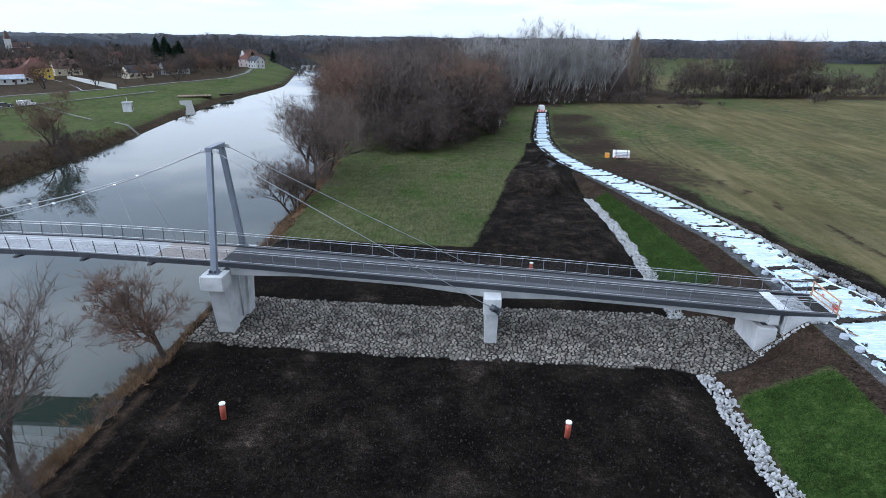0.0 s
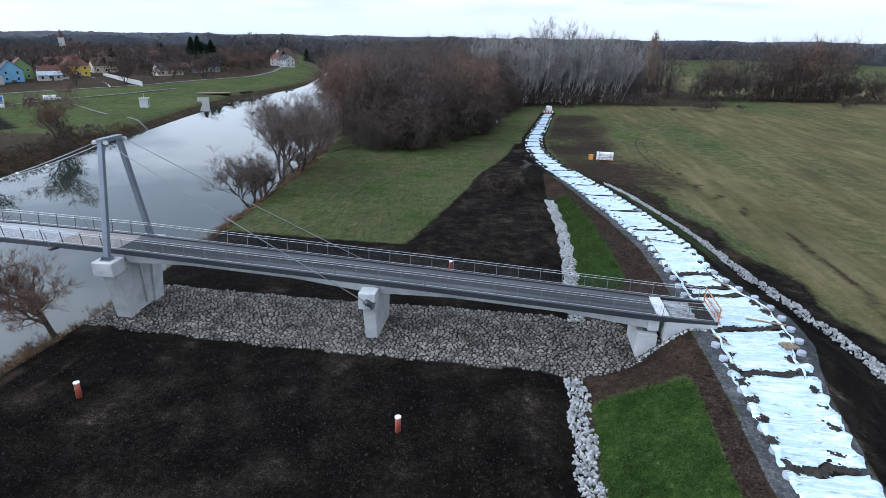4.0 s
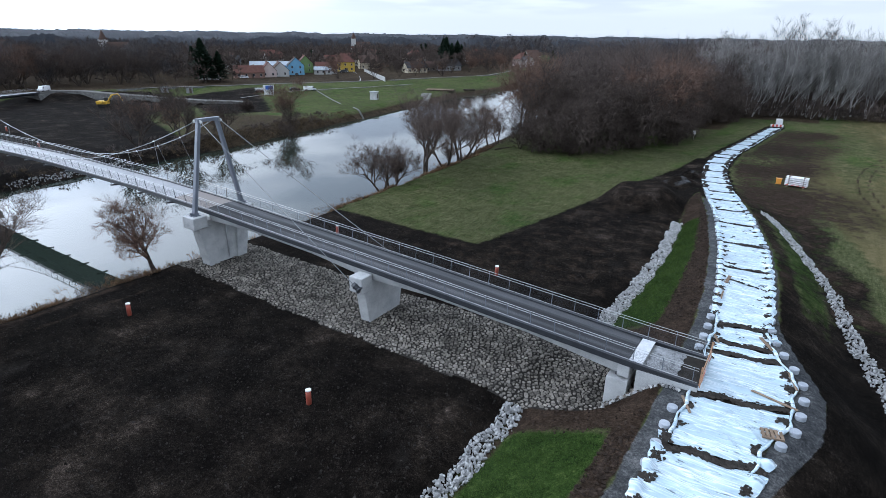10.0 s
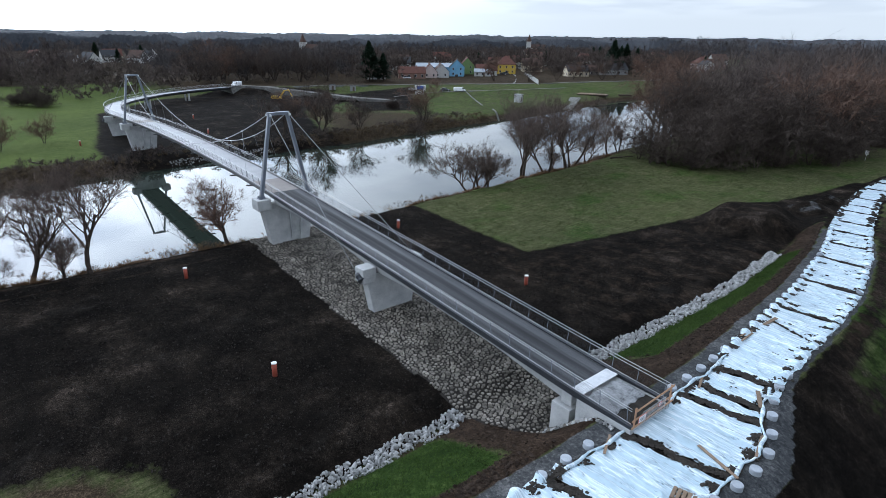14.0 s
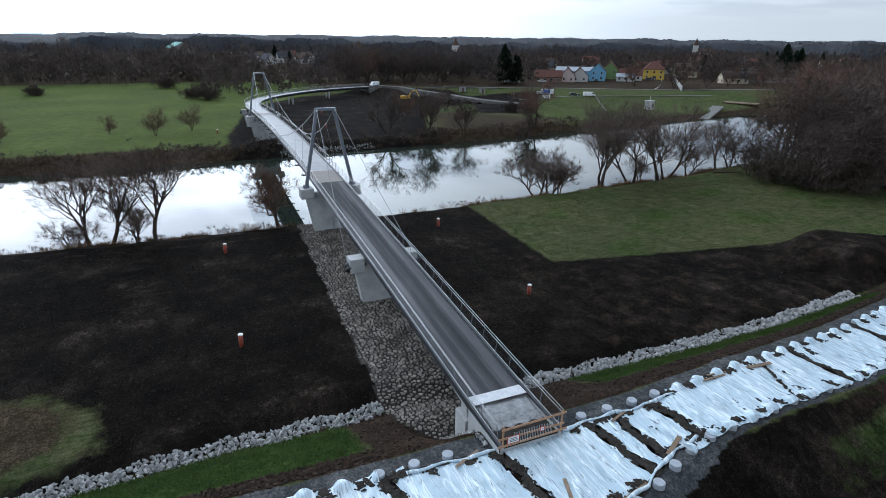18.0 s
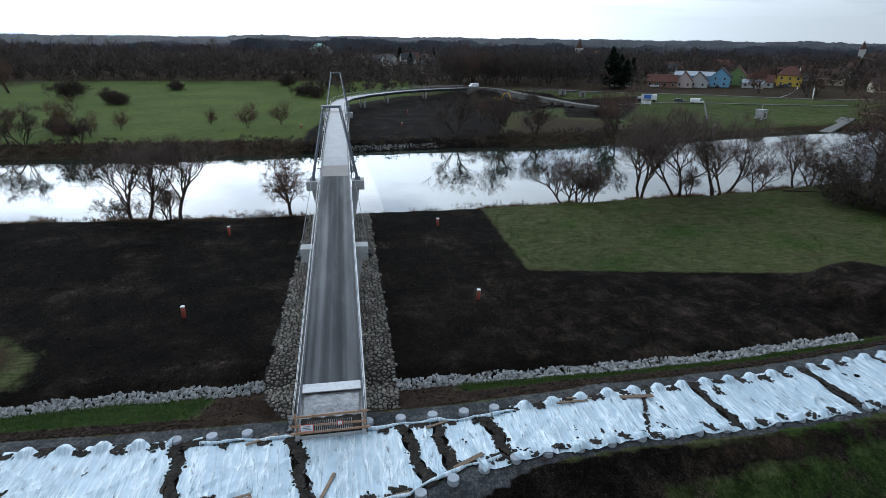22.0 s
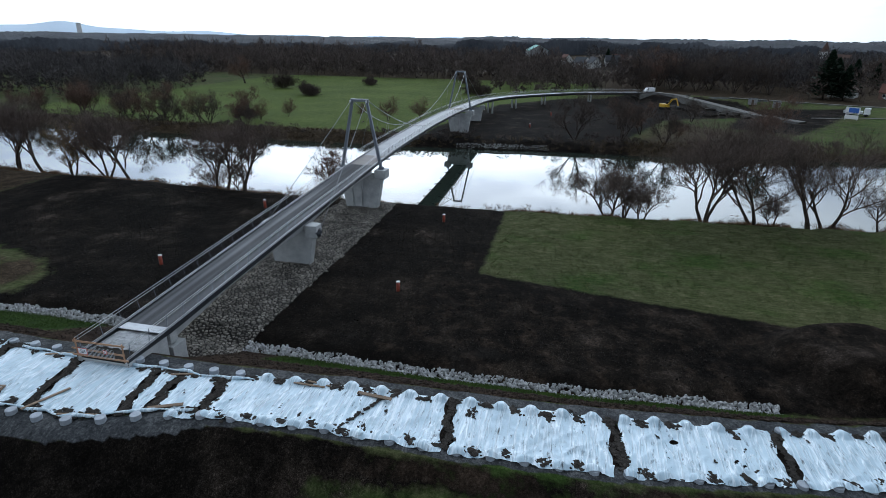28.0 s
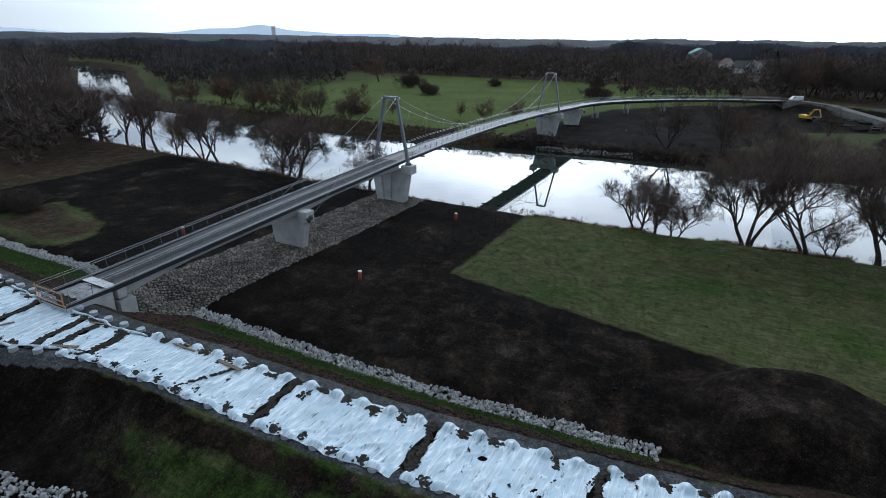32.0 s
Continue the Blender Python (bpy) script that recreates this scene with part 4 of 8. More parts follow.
# joint cover, approach box and abutment
bm = box_bm(0.1, 0, 4.1, 0.95, 3.75, 0.05, 0.01)
part("joint_cover", bm, "white_plate", bridge, "white steel cover over the bridge joint")
ab = empty("abutment", pose(0, 0, 0), "stepped concrete abutment at the foot of the dike", "abutment")
prism("bearing_wall", [(-2.1, -0.9), (2.1, -0.9), (2.1, 2.45), (-2.1, 2.45)], -1.75, -0.2, "concrete", ab, bevel=0.03)
for sgn in (-1, 1):
    part("bearing", box_bm(-1.0, sgn * 1.3, 2.62, 0.5, 0.5, 0.3, 0.02), "steel_dark", ab)
part("end_block", box_bm(-0.62, 0, 3.32, 0.85, 4.05, 1.15, 0.03), "concrete", ab)
bm = bmesh.new()
box(bm, 2.3, -2.0, 2.6, 4.0, 0.3, 2.3); box(bm, 2.3, 2.0, 2.6, 4.0, 0.3, 2.3); box(bm, 0.45, 0, 2.2, 0.4, 3.7, 3.1); box(bm, 2.4, 0, 3.55, 3.6, 3.7, 0.3)
part("wing_wall", bm, "concrete", ab)

# ---- bare trees ----
def grow(seed, tall, stems=1, spread=0.5, lean=(0, 0), levels=4, kids=(4, 5, 6, 7), ratio=0.62, twig=0.007, base_r=0.22, start=0.3, droop=0.0, stem_open=0.25, sides=(8, 5, 3, 2, 2), spray=5, exact=False):
    """Grows a leafless tree: lists of a trunk's and a crown's faces."""
    rnd = random.Random(seed)
    trunks, crown = [], ([], [])

    def limb(p, d, length, r, level):
        n = 5 if level == 0 else (4 if level == 1 else 3)
        pts, rad = [p.copy()], [r * (1.25 if level == 0 else 1.0)]
        q, dd = p.copy(), d.copy()
        r_end = r * (0.42 if level < levels else 0.2)
        for i in range(1, n + 1):
            j = 0.2 if level == 0 else 0.3
            dd = (dd + Vector((rnd.uniform(-j, j), rnd.uniform(-j, j), rnd.uniform(-j, j) * 0.6 + (0.07 if level else 0.0) - droop * level * 0.05))).normalized()
            q = q + dd * (length / n)
            pts.append(q.copy()); rad.append(r + (r_end - r) * i / n)
        if level == 0:
            trunks.append(([], []))
        out = trunks[-1] if level == 0 else crown
        tube_data(pts, rad, sides[min(level, 4)], *out, cap=False)
        if level >= levels:
            # sprays of the finest twigs: slim triangles
            for k in range(spray):
                a = pts[rnd.randint(1, n)]
                t = (dd + Vector((rnd.uniform(-0.9, 0.9), rnd.uniform(-0.9, 0.9), rnd.uniform(-0.5, 0.9) - droop))).normalized()
                w = t.cross(Vector((rnd.uniform(-1, 1), rnd.uniform(-1, 1), rnd.uniform(-1, 1)))).normalized() * twig
                ln = length * rnd.uniform(0.6, 1.5)
                m0 = len(crown[0])
                crown[0].extend((a - w, a + w, a + t * ln))
                crown[1].append((m0, m0 + 1, m0 + 2))
            return
        for k in range(kids[min(level, len(kids) - 1)]):
            u = start + (1 - start) * (k + rnd.random()) / kids[min(level, len(kids) - 1)] if level == 0 else rnd.uniform(0.25, 1.0)
            i = min(n - 1, int(u * n)); fr = u * n - i
            a = pts[i].lerp(pts[i + 1], min(1, fr))
            w = rnd.uniform(0, 2 * math.pi)
            axis = (pts[i + 1] - pts[i]).normalized()
            s1 = axis.cross(Vector((0.3, 0.2, 1) if abs(axis.z) < 0.9 else (1, 0, 0))).normalized()
            s2 = axis.cross(s1)
            nd = (axis * (1 - spread) + (s1 * math.cos(w) + s2 * math.sin(w)) * spread * 1.3 + Vector((0, 0, 0.22 - droop * 0.3))).normalized()
            limb(a, nd, length * ratio * rnd.uniform(0.75, 1.15), max(twig * 1.1, (rad[i] * 0.66)), level + 1)

    for k in range(stems):
        w = 2 * math.pi * (k + rnd.random() * 0.6) / stems
        o = stem_open if stems > 1 else 0.04
        d = Vector((math.cos(w) * o + lean[0], math.sin(w) * o + lean[1], 1)).normalized()
        limb(Vector((math.cos(w) * base_r * 0.8, math.sin(w) * base_r * 0.8, -0.3)) if stems > 1 else Vector((0, 0, -0.3)), d, tall * rnd.uniform(0.58, 0.74), base_r * rnd.uniform(0.75, 1.0), 0)
    if exact:
        k = tall / max(v.z for v in crown[0])
        for vs in [t[0] for t in trunks] + [crown[0]]:
            vs[:] = [Vector((v.x * (k + 0.12), v.y * (k + 0.12), v.z * k)) for v in vs]
    return trunks, crown


def tree(name, m, data, bark, twigs, label, group="", kind=""):
    ob = empty(name, m, label, "tree", group)
    for stem in data[0]:
        raw("trunk", *stem, bark, ob, smooth=True)
    tagged(raw("crown", *data[1], twigs, ob), kind="stuff")
    return ob


def at(x, y, turn=0.0, size=1.0, dz=0.0):
    return Matrix.Translation((x, y, ground_z(x, y) + dz)) @ pose(0, 0, 0, 0, 0, turn) @ Matrix.Diagonal((size, size, size, 1))


def put(ob, x, y, turn, size):
    c = copy_thing(ob, pose(x, y, ground_z(x, y), 0, 0, turn))
    c.scale = (size, size, size)
    return c


BANK_LABEL = "leafless willow with several dark stems on the river bank"
BANK = dict(levels=4, ratio=0.62, twig=0.012, spray=14, exact=True)
bank_kinds = [
    tree("willow", at(-55.3, 38.0), grow(11, 11.5, 2, 0.42, stem_open=0.3, base_r=0.3, kids=(7, 5, 4, 3), start=0.3, **BANK), "bark", "twig_willow", BANK_LABEL, "bank trees"),
    tree("willow", at(-55.9, 52.2), grow(12, 18.5, 3, 0.38, stem_open=0.3, base_r=0.36, kids=(7, 5, 4, 3), start=0.42, **BANK), "bark", "twig_willow", BANK_LABEL, "bank trees"),
    tree("willow", at(-55.8, 59.0), grow(13, 18.0, 2, 0.4, (0.12, -0.25), stem_open=0.38, base_r=0.38, kids=(7, 5, 4, 3), start=0.4, **BANK), "bark", "twig_willow", BANK_LABEL, "bank trees"),
    tree("willow", at(-51.6, -6.9), grow(14, 9.5, 1, 0.52, (-0.5, -0.05), base_r=0.34, kids=(9, 6, 4, 4), start=0.28, **BANK), "bark", "twig_red", "leafless willow leaning over the water beside the pier", "bank trees"),
    tree("willow", at(-54.0, -28.1), grow(15, 13.5, 1, 0.42, (0.1, 0.1), base_r=0.32, kids=(8, 5, 4, 3), start=0.36, **BANK), "bark", "twig_willow", BANK_LABEL, "bank trees"),
    tree("willow", at(-56.2, -62.5), grow(16, 12.0, 3, 0.45, stem_open=0.35, base_r=0.26, kids=(6, 4, 4, 3), start=0.28, **BANK), "bark", "twig_gold", "leafless willow with golden-brown twigs on the river bank", "bank trees"),
    tree("willow", at(-57.0, 67.0), grow(17, 17.0, 1, 0.42, (0.0, -0.3), base_r=0.42, kids=(8, 5, 4, 3), start=0.34, **BANK), "bark", "twig_willow", "leafless willow with one leaning stem on the river bank", "bank trees"),
]
for kind, x, y, turn, size in ((0, -55.2, 40.4, 130, 0.95), (0, -55.9, 43.0, 250, 0.7), (2, -57.8, 69.5, 40, 0.95), (4, -60.0, 86.0, 80, 0.85), (4, -55.2, -30.2, 140, 1.0), (4, -51.0, -22.5, 77, 0.98), (0, -53.8, -24.8, 120, 0.8), (6, -56.0, -49.6, 60, 0.95), (1, -57.0, -55.5, 220, 0.85), (4, -56.6, -70.0, 200, 1.15), (1, -58.0, -77.5, 100, 0.9), (4, -59.0, -85.0, 150, 1.2), (2, -59.4, -92.5, 30, 0.9), (1, -61.0, -99.0, 300, 1.0), (2, -62.5, -112.0, 80, 0.95), (1, -65.0, -120.0, 10, 0.9), (2, -68.0, -131.0, 200, 1.0), (6, -61.5, -105.0, 20, 0.9), (0, -60.0, 78.0, 190, 0.8), (0, -56.4, 61.8, 60, 0.6), (0, -56.2, -32.8, 200, 0.6), (0, -59, 88.5, 30, 0.8)):
    put(bank_kinds[kind], x, y, turn, size)

FAR_LABEL = "leafless tree on the far river bank"
far_kinds = [
    tree("tree", at(-127.4, 82.1), grow(21, 14.5, 2, 0.52, stem_open=0.25, base_r=0.34, kids=(7, 5, 4, 3), start=0.25, twig=0.02, spray=11, exact=True), "bark", "twig_red", FAR_LABEL, "far bank trees"),
    tree("tree", at(-123.5, 32.4), grow(22, 14.5, 3, 0.46, stem_open=0.36, base_r=0.28, kids=(6, 4, 4, 3), start=0.22, twig=0.02, spray=8, exact=True), "bark", "twig", FAR_LABEL, "far bank trees"),
    tree("bush", at(-211.0, -86.8, 0, 1.5), grow(23, 5.0, 9, 0.55, stem_open=0.95, base_r=0.08, kids=(6, 5, 4), levels=3, spray=12, start=0.05, twig=0.016, exact=True), "bark", "twig", "leafless bush on the green meadow", "meadow bushes"),
    tree("tree", at(-148.9, -17.4), grow(24, 8.5, 2, 0.5, stem_open=0.22, base_r=0.15, kids=(9, 6, 5), levels=3, spray=8, start=0.2, twig=0.016, exact=True), "bark", "twig_red", "small leafless tree with reddish twigs on the green meadow", "meadow trees"),
]
for kind, x, y, turn, size in ((1, -124.6, 44.7, 70, 1.05), (3, -132.8, 60.0, 200, 0.85), (0, -138.0, 50.6, 20, 0.7), (1, -121.5, 77.0, 30, 0.6), (3, -142.7, -26.4, 60, 1.05), (3, -148.2, -37.8, 120, 0.7), (3, -140.4, -60.2, 100, 0.8), (2, -15.2, -44.5, 30, 0.75), (2, -17.5, -47.0, 130, 0.65), (2, -12.5, -47.5, 200, 0.7), (2, -231.9, -10.7, 0, 1.7), (2, -238, -16, 80, 1.5), (2, -294, -28.2, 50, 1.6), (2, -270.8, -78.5, 10, 1.1), (2, -273.5, -79.5, 100, 1.1), (2, -207, -83.5, 30, 1.3), (2, -236.3, -112.4, 80, 2.1), (0, -255.3, -144.7, 0, 1.1), (0, -139.6, -74.2, 60, 0.72), (2, -133, -70, 30, 0.9), (2, -137.5, -75.5, 10, 0.9), (3, -130.2, -64.3, 10, 0.9), (1, -125, -95.5, 30, 0.8), (1, -133.5, -114, 260, 0.8), (0, -129, -129, 40, 0.8), (1, -118, -62, 10, 0.5), (1, -116.5, -84, 150, 0.5), (1, -142, -141, 70, 0.9), (0, -151, -113, 20, 0.7), (1, -122.5, 55.2, 10, 0.75), (0, -146, 45, 200, 0.7), (1, -116, 71, 80, 0.5), (2, -160.0, 92.0, 10, 1.0), (1, -170.0, 70.0, 80, 0.7)):
    put(far_kinds[kind], x, y, turn, size)
rnd = random.Random(29)
for i in range(13):
    # trees along the far bank's edge and on the low land behind it
    y = -152 + 7.2 * i + rnd.uniform(-3.5, 3.5)
    x = float(table(y, FAR_BANK)) - rnd.choice((3.5, 5, 6, 9, 16)) - rnd.uniform(0, 2)
    put(far_kinds[i % 2], x, y, rnd.uniform(0, 360), rnd.uniform(0.5, 0.85))
for i in range(16):
    # trees before the houses of the town
    y = 196 + 12.5 * i + rnd.uniform(-4, 4)
    x = float(table(y, FAR_DIKE)) - rnd.uniform(12, 30)
    put(far_kinds[i % 2], x, y, rnd.uniform(0, 360), rnd.uniform(0.7, 1.1))

# ---- dike: bollards, plastic sheets, soil on them ----
BOLLARD_STEP = 2.0


def crown_z(y):
    return float(table(y, CROWN_Z))


def in_x(y):
    return float(table(y, CROWN_IN)) + 0.35


def out_x(y):
    return float(table(y, CROWN_OUT)) - 0.45


def bollard():
    ob = empty("concrete_bollard", pose(0, 0, 0), "short round pale concrete bollard on the dike's gravel shoulder", "bollard", "bollards along the dike")
    bm = bmesh.new()
    bmesh.ops.create_cone(bm, segments=18, radius1=0.33, radius2=0.32, depth=0.56, cap_ends=True)
    bmesh.ops.translate(bm, vec=(0, 0, 0.0), verts=bm.verts)
    top = [e for e in bm.edges if all(v.co.z > 0.2 for v in e.verts)]
    bmesh.ops.bevel(bm, geom=top, offset=0.035, segments=2, affect="EDGES", profile=0.5)
    part("drum", bm, "bollard", ob)
    return ob


M["bollard"] = worn("pale_bollard_concrete", (0.25, 0.28, 0.315), (0.4, 0.43, 0.47), 1.4, 18, 0.7, bump_s=0.2, random_vary=0.15)
IN_Y = [-18.9 + BOLLARD_STEP * i for i in range(8)] + [2.2 + BOLLARD_STEP * i for i in range(33)]
OUT_Y = []
yy = -19.0
while yy < 67:
    OUT_Y.append(yy)
    d = out_x(yy + 0.5) - out_x(yy)
    yy += BOLLARD_STEP / math.hypot(1, d / 0.5)
first = bollard()
spots = [(in_x(y), y) for y in IN_Y] + [(out_x(y), y) for y in OUT_Y]
first.matrix_world = pose(spots[0][0], spots[0][1], crown_z(spots[0][1]) - 0.02)
for x, y in spots[1:]:
    bare = (-7.4 < y < 11.2) if x < 6 else (-7.0 < y < 8.2)
    copy_thing(first, pose(x, y, crown_z(y) + (0.02 if bare else -0.02)))
SPOTS = np.array(spots)


def sheet_edge(y, side, rnd_phase):
    """Where the sheets end: short of the bare bollards, and over the covered ones in scallops."""
    bare_in, bare_out = -7.4 < y < 11.2, -7.0 < y < 8.2
    wob = 0.08 * math.sin(y * 1.3 + rnd_phase) + 0.05 * math.sin(y * 4.7 + 2 * rnd_phase)
    rows = IN_Y if side < 0 else OUT_Y
    near = min(abs(y - b) for b in rows) if y < 67 else abs((y % BOLLARD_STEP) - BOLLARD_STEP / 2)
    lobe = math.exp(-(near / 0.38) ** 2)
    if side < 0:
        return in_x(y) + (0.5 + 0.6 * wob if bare_in else -0.12 + wob - 0.14 * lobe)
    return out_x(y) - (0.6 + 0.6 * wob if bare_out else -0.2 + wob - 0.12 * lobe)


def bump_at(x, y):
    d = np.hypot(SPOTS[:, 0] - x, SPOTS[:, 1] - y).min()
    return 0.27 * math.exp(-(d / 0.42) ** 6) + 0.05 * math.exp(-(d / 0.85) ** 2)


def plastic_sheet(n, y_in0, y_in1, y_out0, y_out1, far=False):
    """One white film between two soil strips; its ends run slantwise across the crown."""
    step = 0.45 if far else 0.15
    rnd = random.Random(100 + n)
    ph = rnd.uniform(0, 6)
    length = max(y_in1 - y_in0, y_out1 - y_out0)
    nv, nu = max(6, int(length / step)), max(8, int(5.6 / step))
    folds = [(rnd.uniform(0, 1), rnd.gauss(-0.5, 0.9), rnd.uniform(0.08, 0.16), rnd.uniform(0.03, 0.09), rnd.uniform(0, 0.7)) for _ in range(int(length * 1.6))]
    verts, faces = [], []
    for i in range(nv + 1):
        v = i / nv
        for j in range(nu + 1):
            u = j / nu
            y0, y1 = y_in0 + (y_out0 - y_in0) * u, y_in1 + (y_out1 - y_in1) * u
            end = 0.14 * math.sin(u * 9 + ph) + 0.1 * math.sin(u * 23 + 2 * ph)
            y = y0 + 0.3 + end + (y1 - y0 - 0.6 - end + 0.12 * math.sin(u * 13 - ph)) * v
            xa, xb = sheet_edge(y, -1, ph), sheet_edge(y, 1, ph)
            x = xa + (xb - xa) * u
            z = crown_z(y) + 0.07 + (0 if far else bump_at(x, y)) + 0.035 * wave(x, y, 1.6, n) + 0.018 * wave(x, y, 4.2, n + 3)
            for fv, slant, w, h, fu in folds:
                if u < fu:
                    continue
                d = (v - fv) * length - slant * (u - 0.5) * 5
                if abs(d) < 3 * w:
                    z += h * math.exp(-(d / w) ** 2)
            rim = min(u, 1 - u, v * length / 5.6, (1 - v) * length / 5.6)
            if rim < 0.03:
                z -= 0.05
            verts.append((x, y, z))
    faces = [(i * (nu + 1) + j, i * (nu + 1) + j + 1, (i + 1) * (nu + 1) + j + 1, (i + 1) * (nu + 1) + j) for i in range(nv) for j in range(nu)]
    me = bpy.data.meshes.new("plastic_sheet")
    me.from_pydata(verts, [], faces)
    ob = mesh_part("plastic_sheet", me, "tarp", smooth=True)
    tagged(ob, "creased white plastic film laid on the dike's crown", "plastic sheet", "sheets on the dike")
    return ob


SEAMS = [(-27.5, -27.0), (-18.5, -17.8), (-8.7, -8.0), (-2.3, -1.0), (4.2, 5.2), (6.2, 6.6), (9.4, 10.1), (24.9, 25.5), (35.4, 35.7), (45.8, 45.9), (53.0, 53.8), (60.2, 60.6), (67.0, 67.4)]
for n, ((a_in, a_out), (b_in, b_out)) in enumerate(zip(SEAMS, SEAMS[1:])):
    plastic_sheet(n, a_in, b_in, a_out, b_out)
y = 66.8
n = 20
while y < 160:
    ln = 7.0 + 2.5 * math.sin(n * 1.7)
    plastic_sheet(n, y, y + ln, y + 0.4, y + ln + 0.5, far=True)
    y += ln + 0.1
    n += 1


def lump_mesh(seed):
    rnd = random.Random(seed)
    bm = bmesh.new()
    bmesh.ops.create_icosphere(bm, subdivisions=1, radius=1)
    k = [rnd.uniform(0, 6) for _ in range(6)]
    for v in bm.verts:
        p = v.co
        r = 1 + 0.2 * math.sin(3 * p.x + k[0]) + 0.18 * math.sin(4 * p.y + k[1]) + 0.16 * math.sin(5 * p.z + 6 * p.x + k[2]) + rnd.uniform(-0.16, 0.16)
        v.co = p * r
    out = ([v.co.copy() for v in bm.verts], [tuple(v.index for v in f.verts) for f in bm.faces])
    bm.free()
    return out


LUMPS = [lump_mesh(i) for i in range(6)]


def lumps(name, places, material, label, category):
    """places: x, y, z, sx, sy, sz, turn."""
    rnd = random.Random(5)
    vv, ff = [], []
    for x, y, z, sx, sy, sz, turn in places:
        lv, lf = LUMPS[rnd.randrange(6)]
        n0 = len(vv)
        c, s = math.cos(turn), math.sin(turn)
        vv += [(x + p.x * sx * c - p.y * sy * s, y + p.x * sx * s + p.y * sy * c, z + p.z * sz) for p in lv]
        ff += [tuple(i + n0 for i in f) for f in lf]
    ob = raw(name, vv, ff, material)
    return tagged(ob, label, category, kind="stuff")


rnd = random.Random(77)
clods = []


def soil(x, y, dz, along, wide, turn, n, big=0.13):
    """A thrown streak of soil: small flat lumps along a short line."""
    c, s = math.cos(turn), math.sin(turn)
    for _ in range(n):
        u, w = rnd.gauss(0, along * 0.45), rnd.gauss(0, wide * 0.45)
        q = rnd.uniform(0.35, 1.0) * big
        yy = y + s * u + c * w
        clods.append((x + c * u - s * w, yy, crown_z(yy) + dz, q * rnd.uniform(0.9, 1.9), q, q * 0.45, turn + rnd.uniform(-0.6, 0.6)))


for (a_in, a_out) in SEAMS[1:]:
    for k in range(26):
        u = (k + rnd.random()) / 26
        y = a_in + (a_out - a_in) * u + 0.18 * math.sin(u * 11 + a_in)
        xa, xb = in_x(y) + 0.3, out_x(y) - 0.4
        soil(xa + (xb - xa) * u, y, 0.06, 0.35, 0.36 if -20 < a_in < 11 else 0.24, rnd.gauss(0, 0.4), 18 if -20 < a_in < 11 else 10, 0.115)
for side, rows in ((-1, IN_Y), (1, OUT_Y)):
    for b in rows:
        y = b + BOLLARD_STEP / 2
        bare = -7.4 < y < 11.2 if side < 0 else -7.0 < y < 8.2
        if rnd.random() < 0.22:
            continue
        off = rnd.uniform(0.05, 0.4) if not bare else 0.75
        x = in_x(y) + off if side < 0 else out_x(y) - off
        soil(x, y, 0.1, rnd.uniform(0.4, 0.7), rnd.uniform(0.16, 0.42), math.pi / 2 + rnd.gauss(0, 0.3), rnd.randint(26, 54), 0.135)
for k in range(16):
    # clumps drawn inwards from the edge
    y = rnd.uniform(-18, 64)
    u = rnd.choice((rnd.uniform(0.06, 0.2), rnd.uniform(0.8, 0.94)))
    soil(in_x(y) + (out_x(y) - in_x(y)) * u, y, 0.1, rnd.uniform(0.5, 0.9), rnd.uniform(0.2, 0.4), rnd.gauss(0.2, 0.6), rnd.randint(20, 40), 0.12)
for k in range(22):
    y = rnd.uniform(-18, 66)
    u = rnd.uniform(0.1, 0.9)
    soil(in_x(y) + (out_x(y) - in_x(y)) * u, y, 0.12, rnd.uniform(0.2, 0.6), 0.12, rnd.gauss(0.3, 0.4), rnd.randint(2, 5), 0.08)
for k, u in [(k, (k + rnd.random()) / 16) for k in range(16)]:
    # half-way strips of soil on the long sheets
    soil(2.6 + 2.0 * u, 35.8 + 0.2 * u, 0.1, 0.25, 0.2, 0.2, 5, 0.14)
    soil(3.0 + 3.6 * u, 20.6 - 1.6 * u, 0.1, 0.22, 0.12, -0.4, 3 if k % 3 else 7, 0.12)
for k in range(230):
    y = rnd.uniform(67, 163)
    u = rnd.choice((0.05, 0.95)) + rnd.gauss(0, 0.04)
    x = in_x(y) + (out_x(y) - in_x(y)) * u
    clods.append((x, y, crown_z(y) + 0.1, rnd.uniform(0.2, 0.4), rnd.uniform(0.2, 0.55), 0.18, rnd.uniform(0, 3)))
lumps("soil_weights", clods, "soil_clod", "dark wet soil thrown on the white film to hold it down", "soil")

# folded hem of the film along its two edges beside the bare bollards
for side, y0, y1 in ((-1, -7.5, 11.5), (1, -9.0, 9.5)):
    pts, rad = [], []
    n = int((y1 - y0) / 0.3)
    for i in range(n + 1):
        y = y0 + (y1 - y0) * i / n
        inner = 0.52 + 0.1 * math.sin(y * 1.1 + side) + 0.07 * math.sin(y * 2.7) + rnd.uniform(-0.03, 0.03)
        x = in_x(y) + inner if side < 0 else out_x(y) - inner
        pts.append((x, y, crown_z(y) + 0.12 + 0.02 * math.sin(y * 3.1)))
        rad.append(0.1 + 0.035 * math.sin(y * 1.9 + 2) + rnd.uniform(-0.015, 0.02))
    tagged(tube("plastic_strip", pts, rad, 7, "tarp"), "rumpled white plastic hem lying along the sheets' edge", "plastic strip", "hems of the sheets")

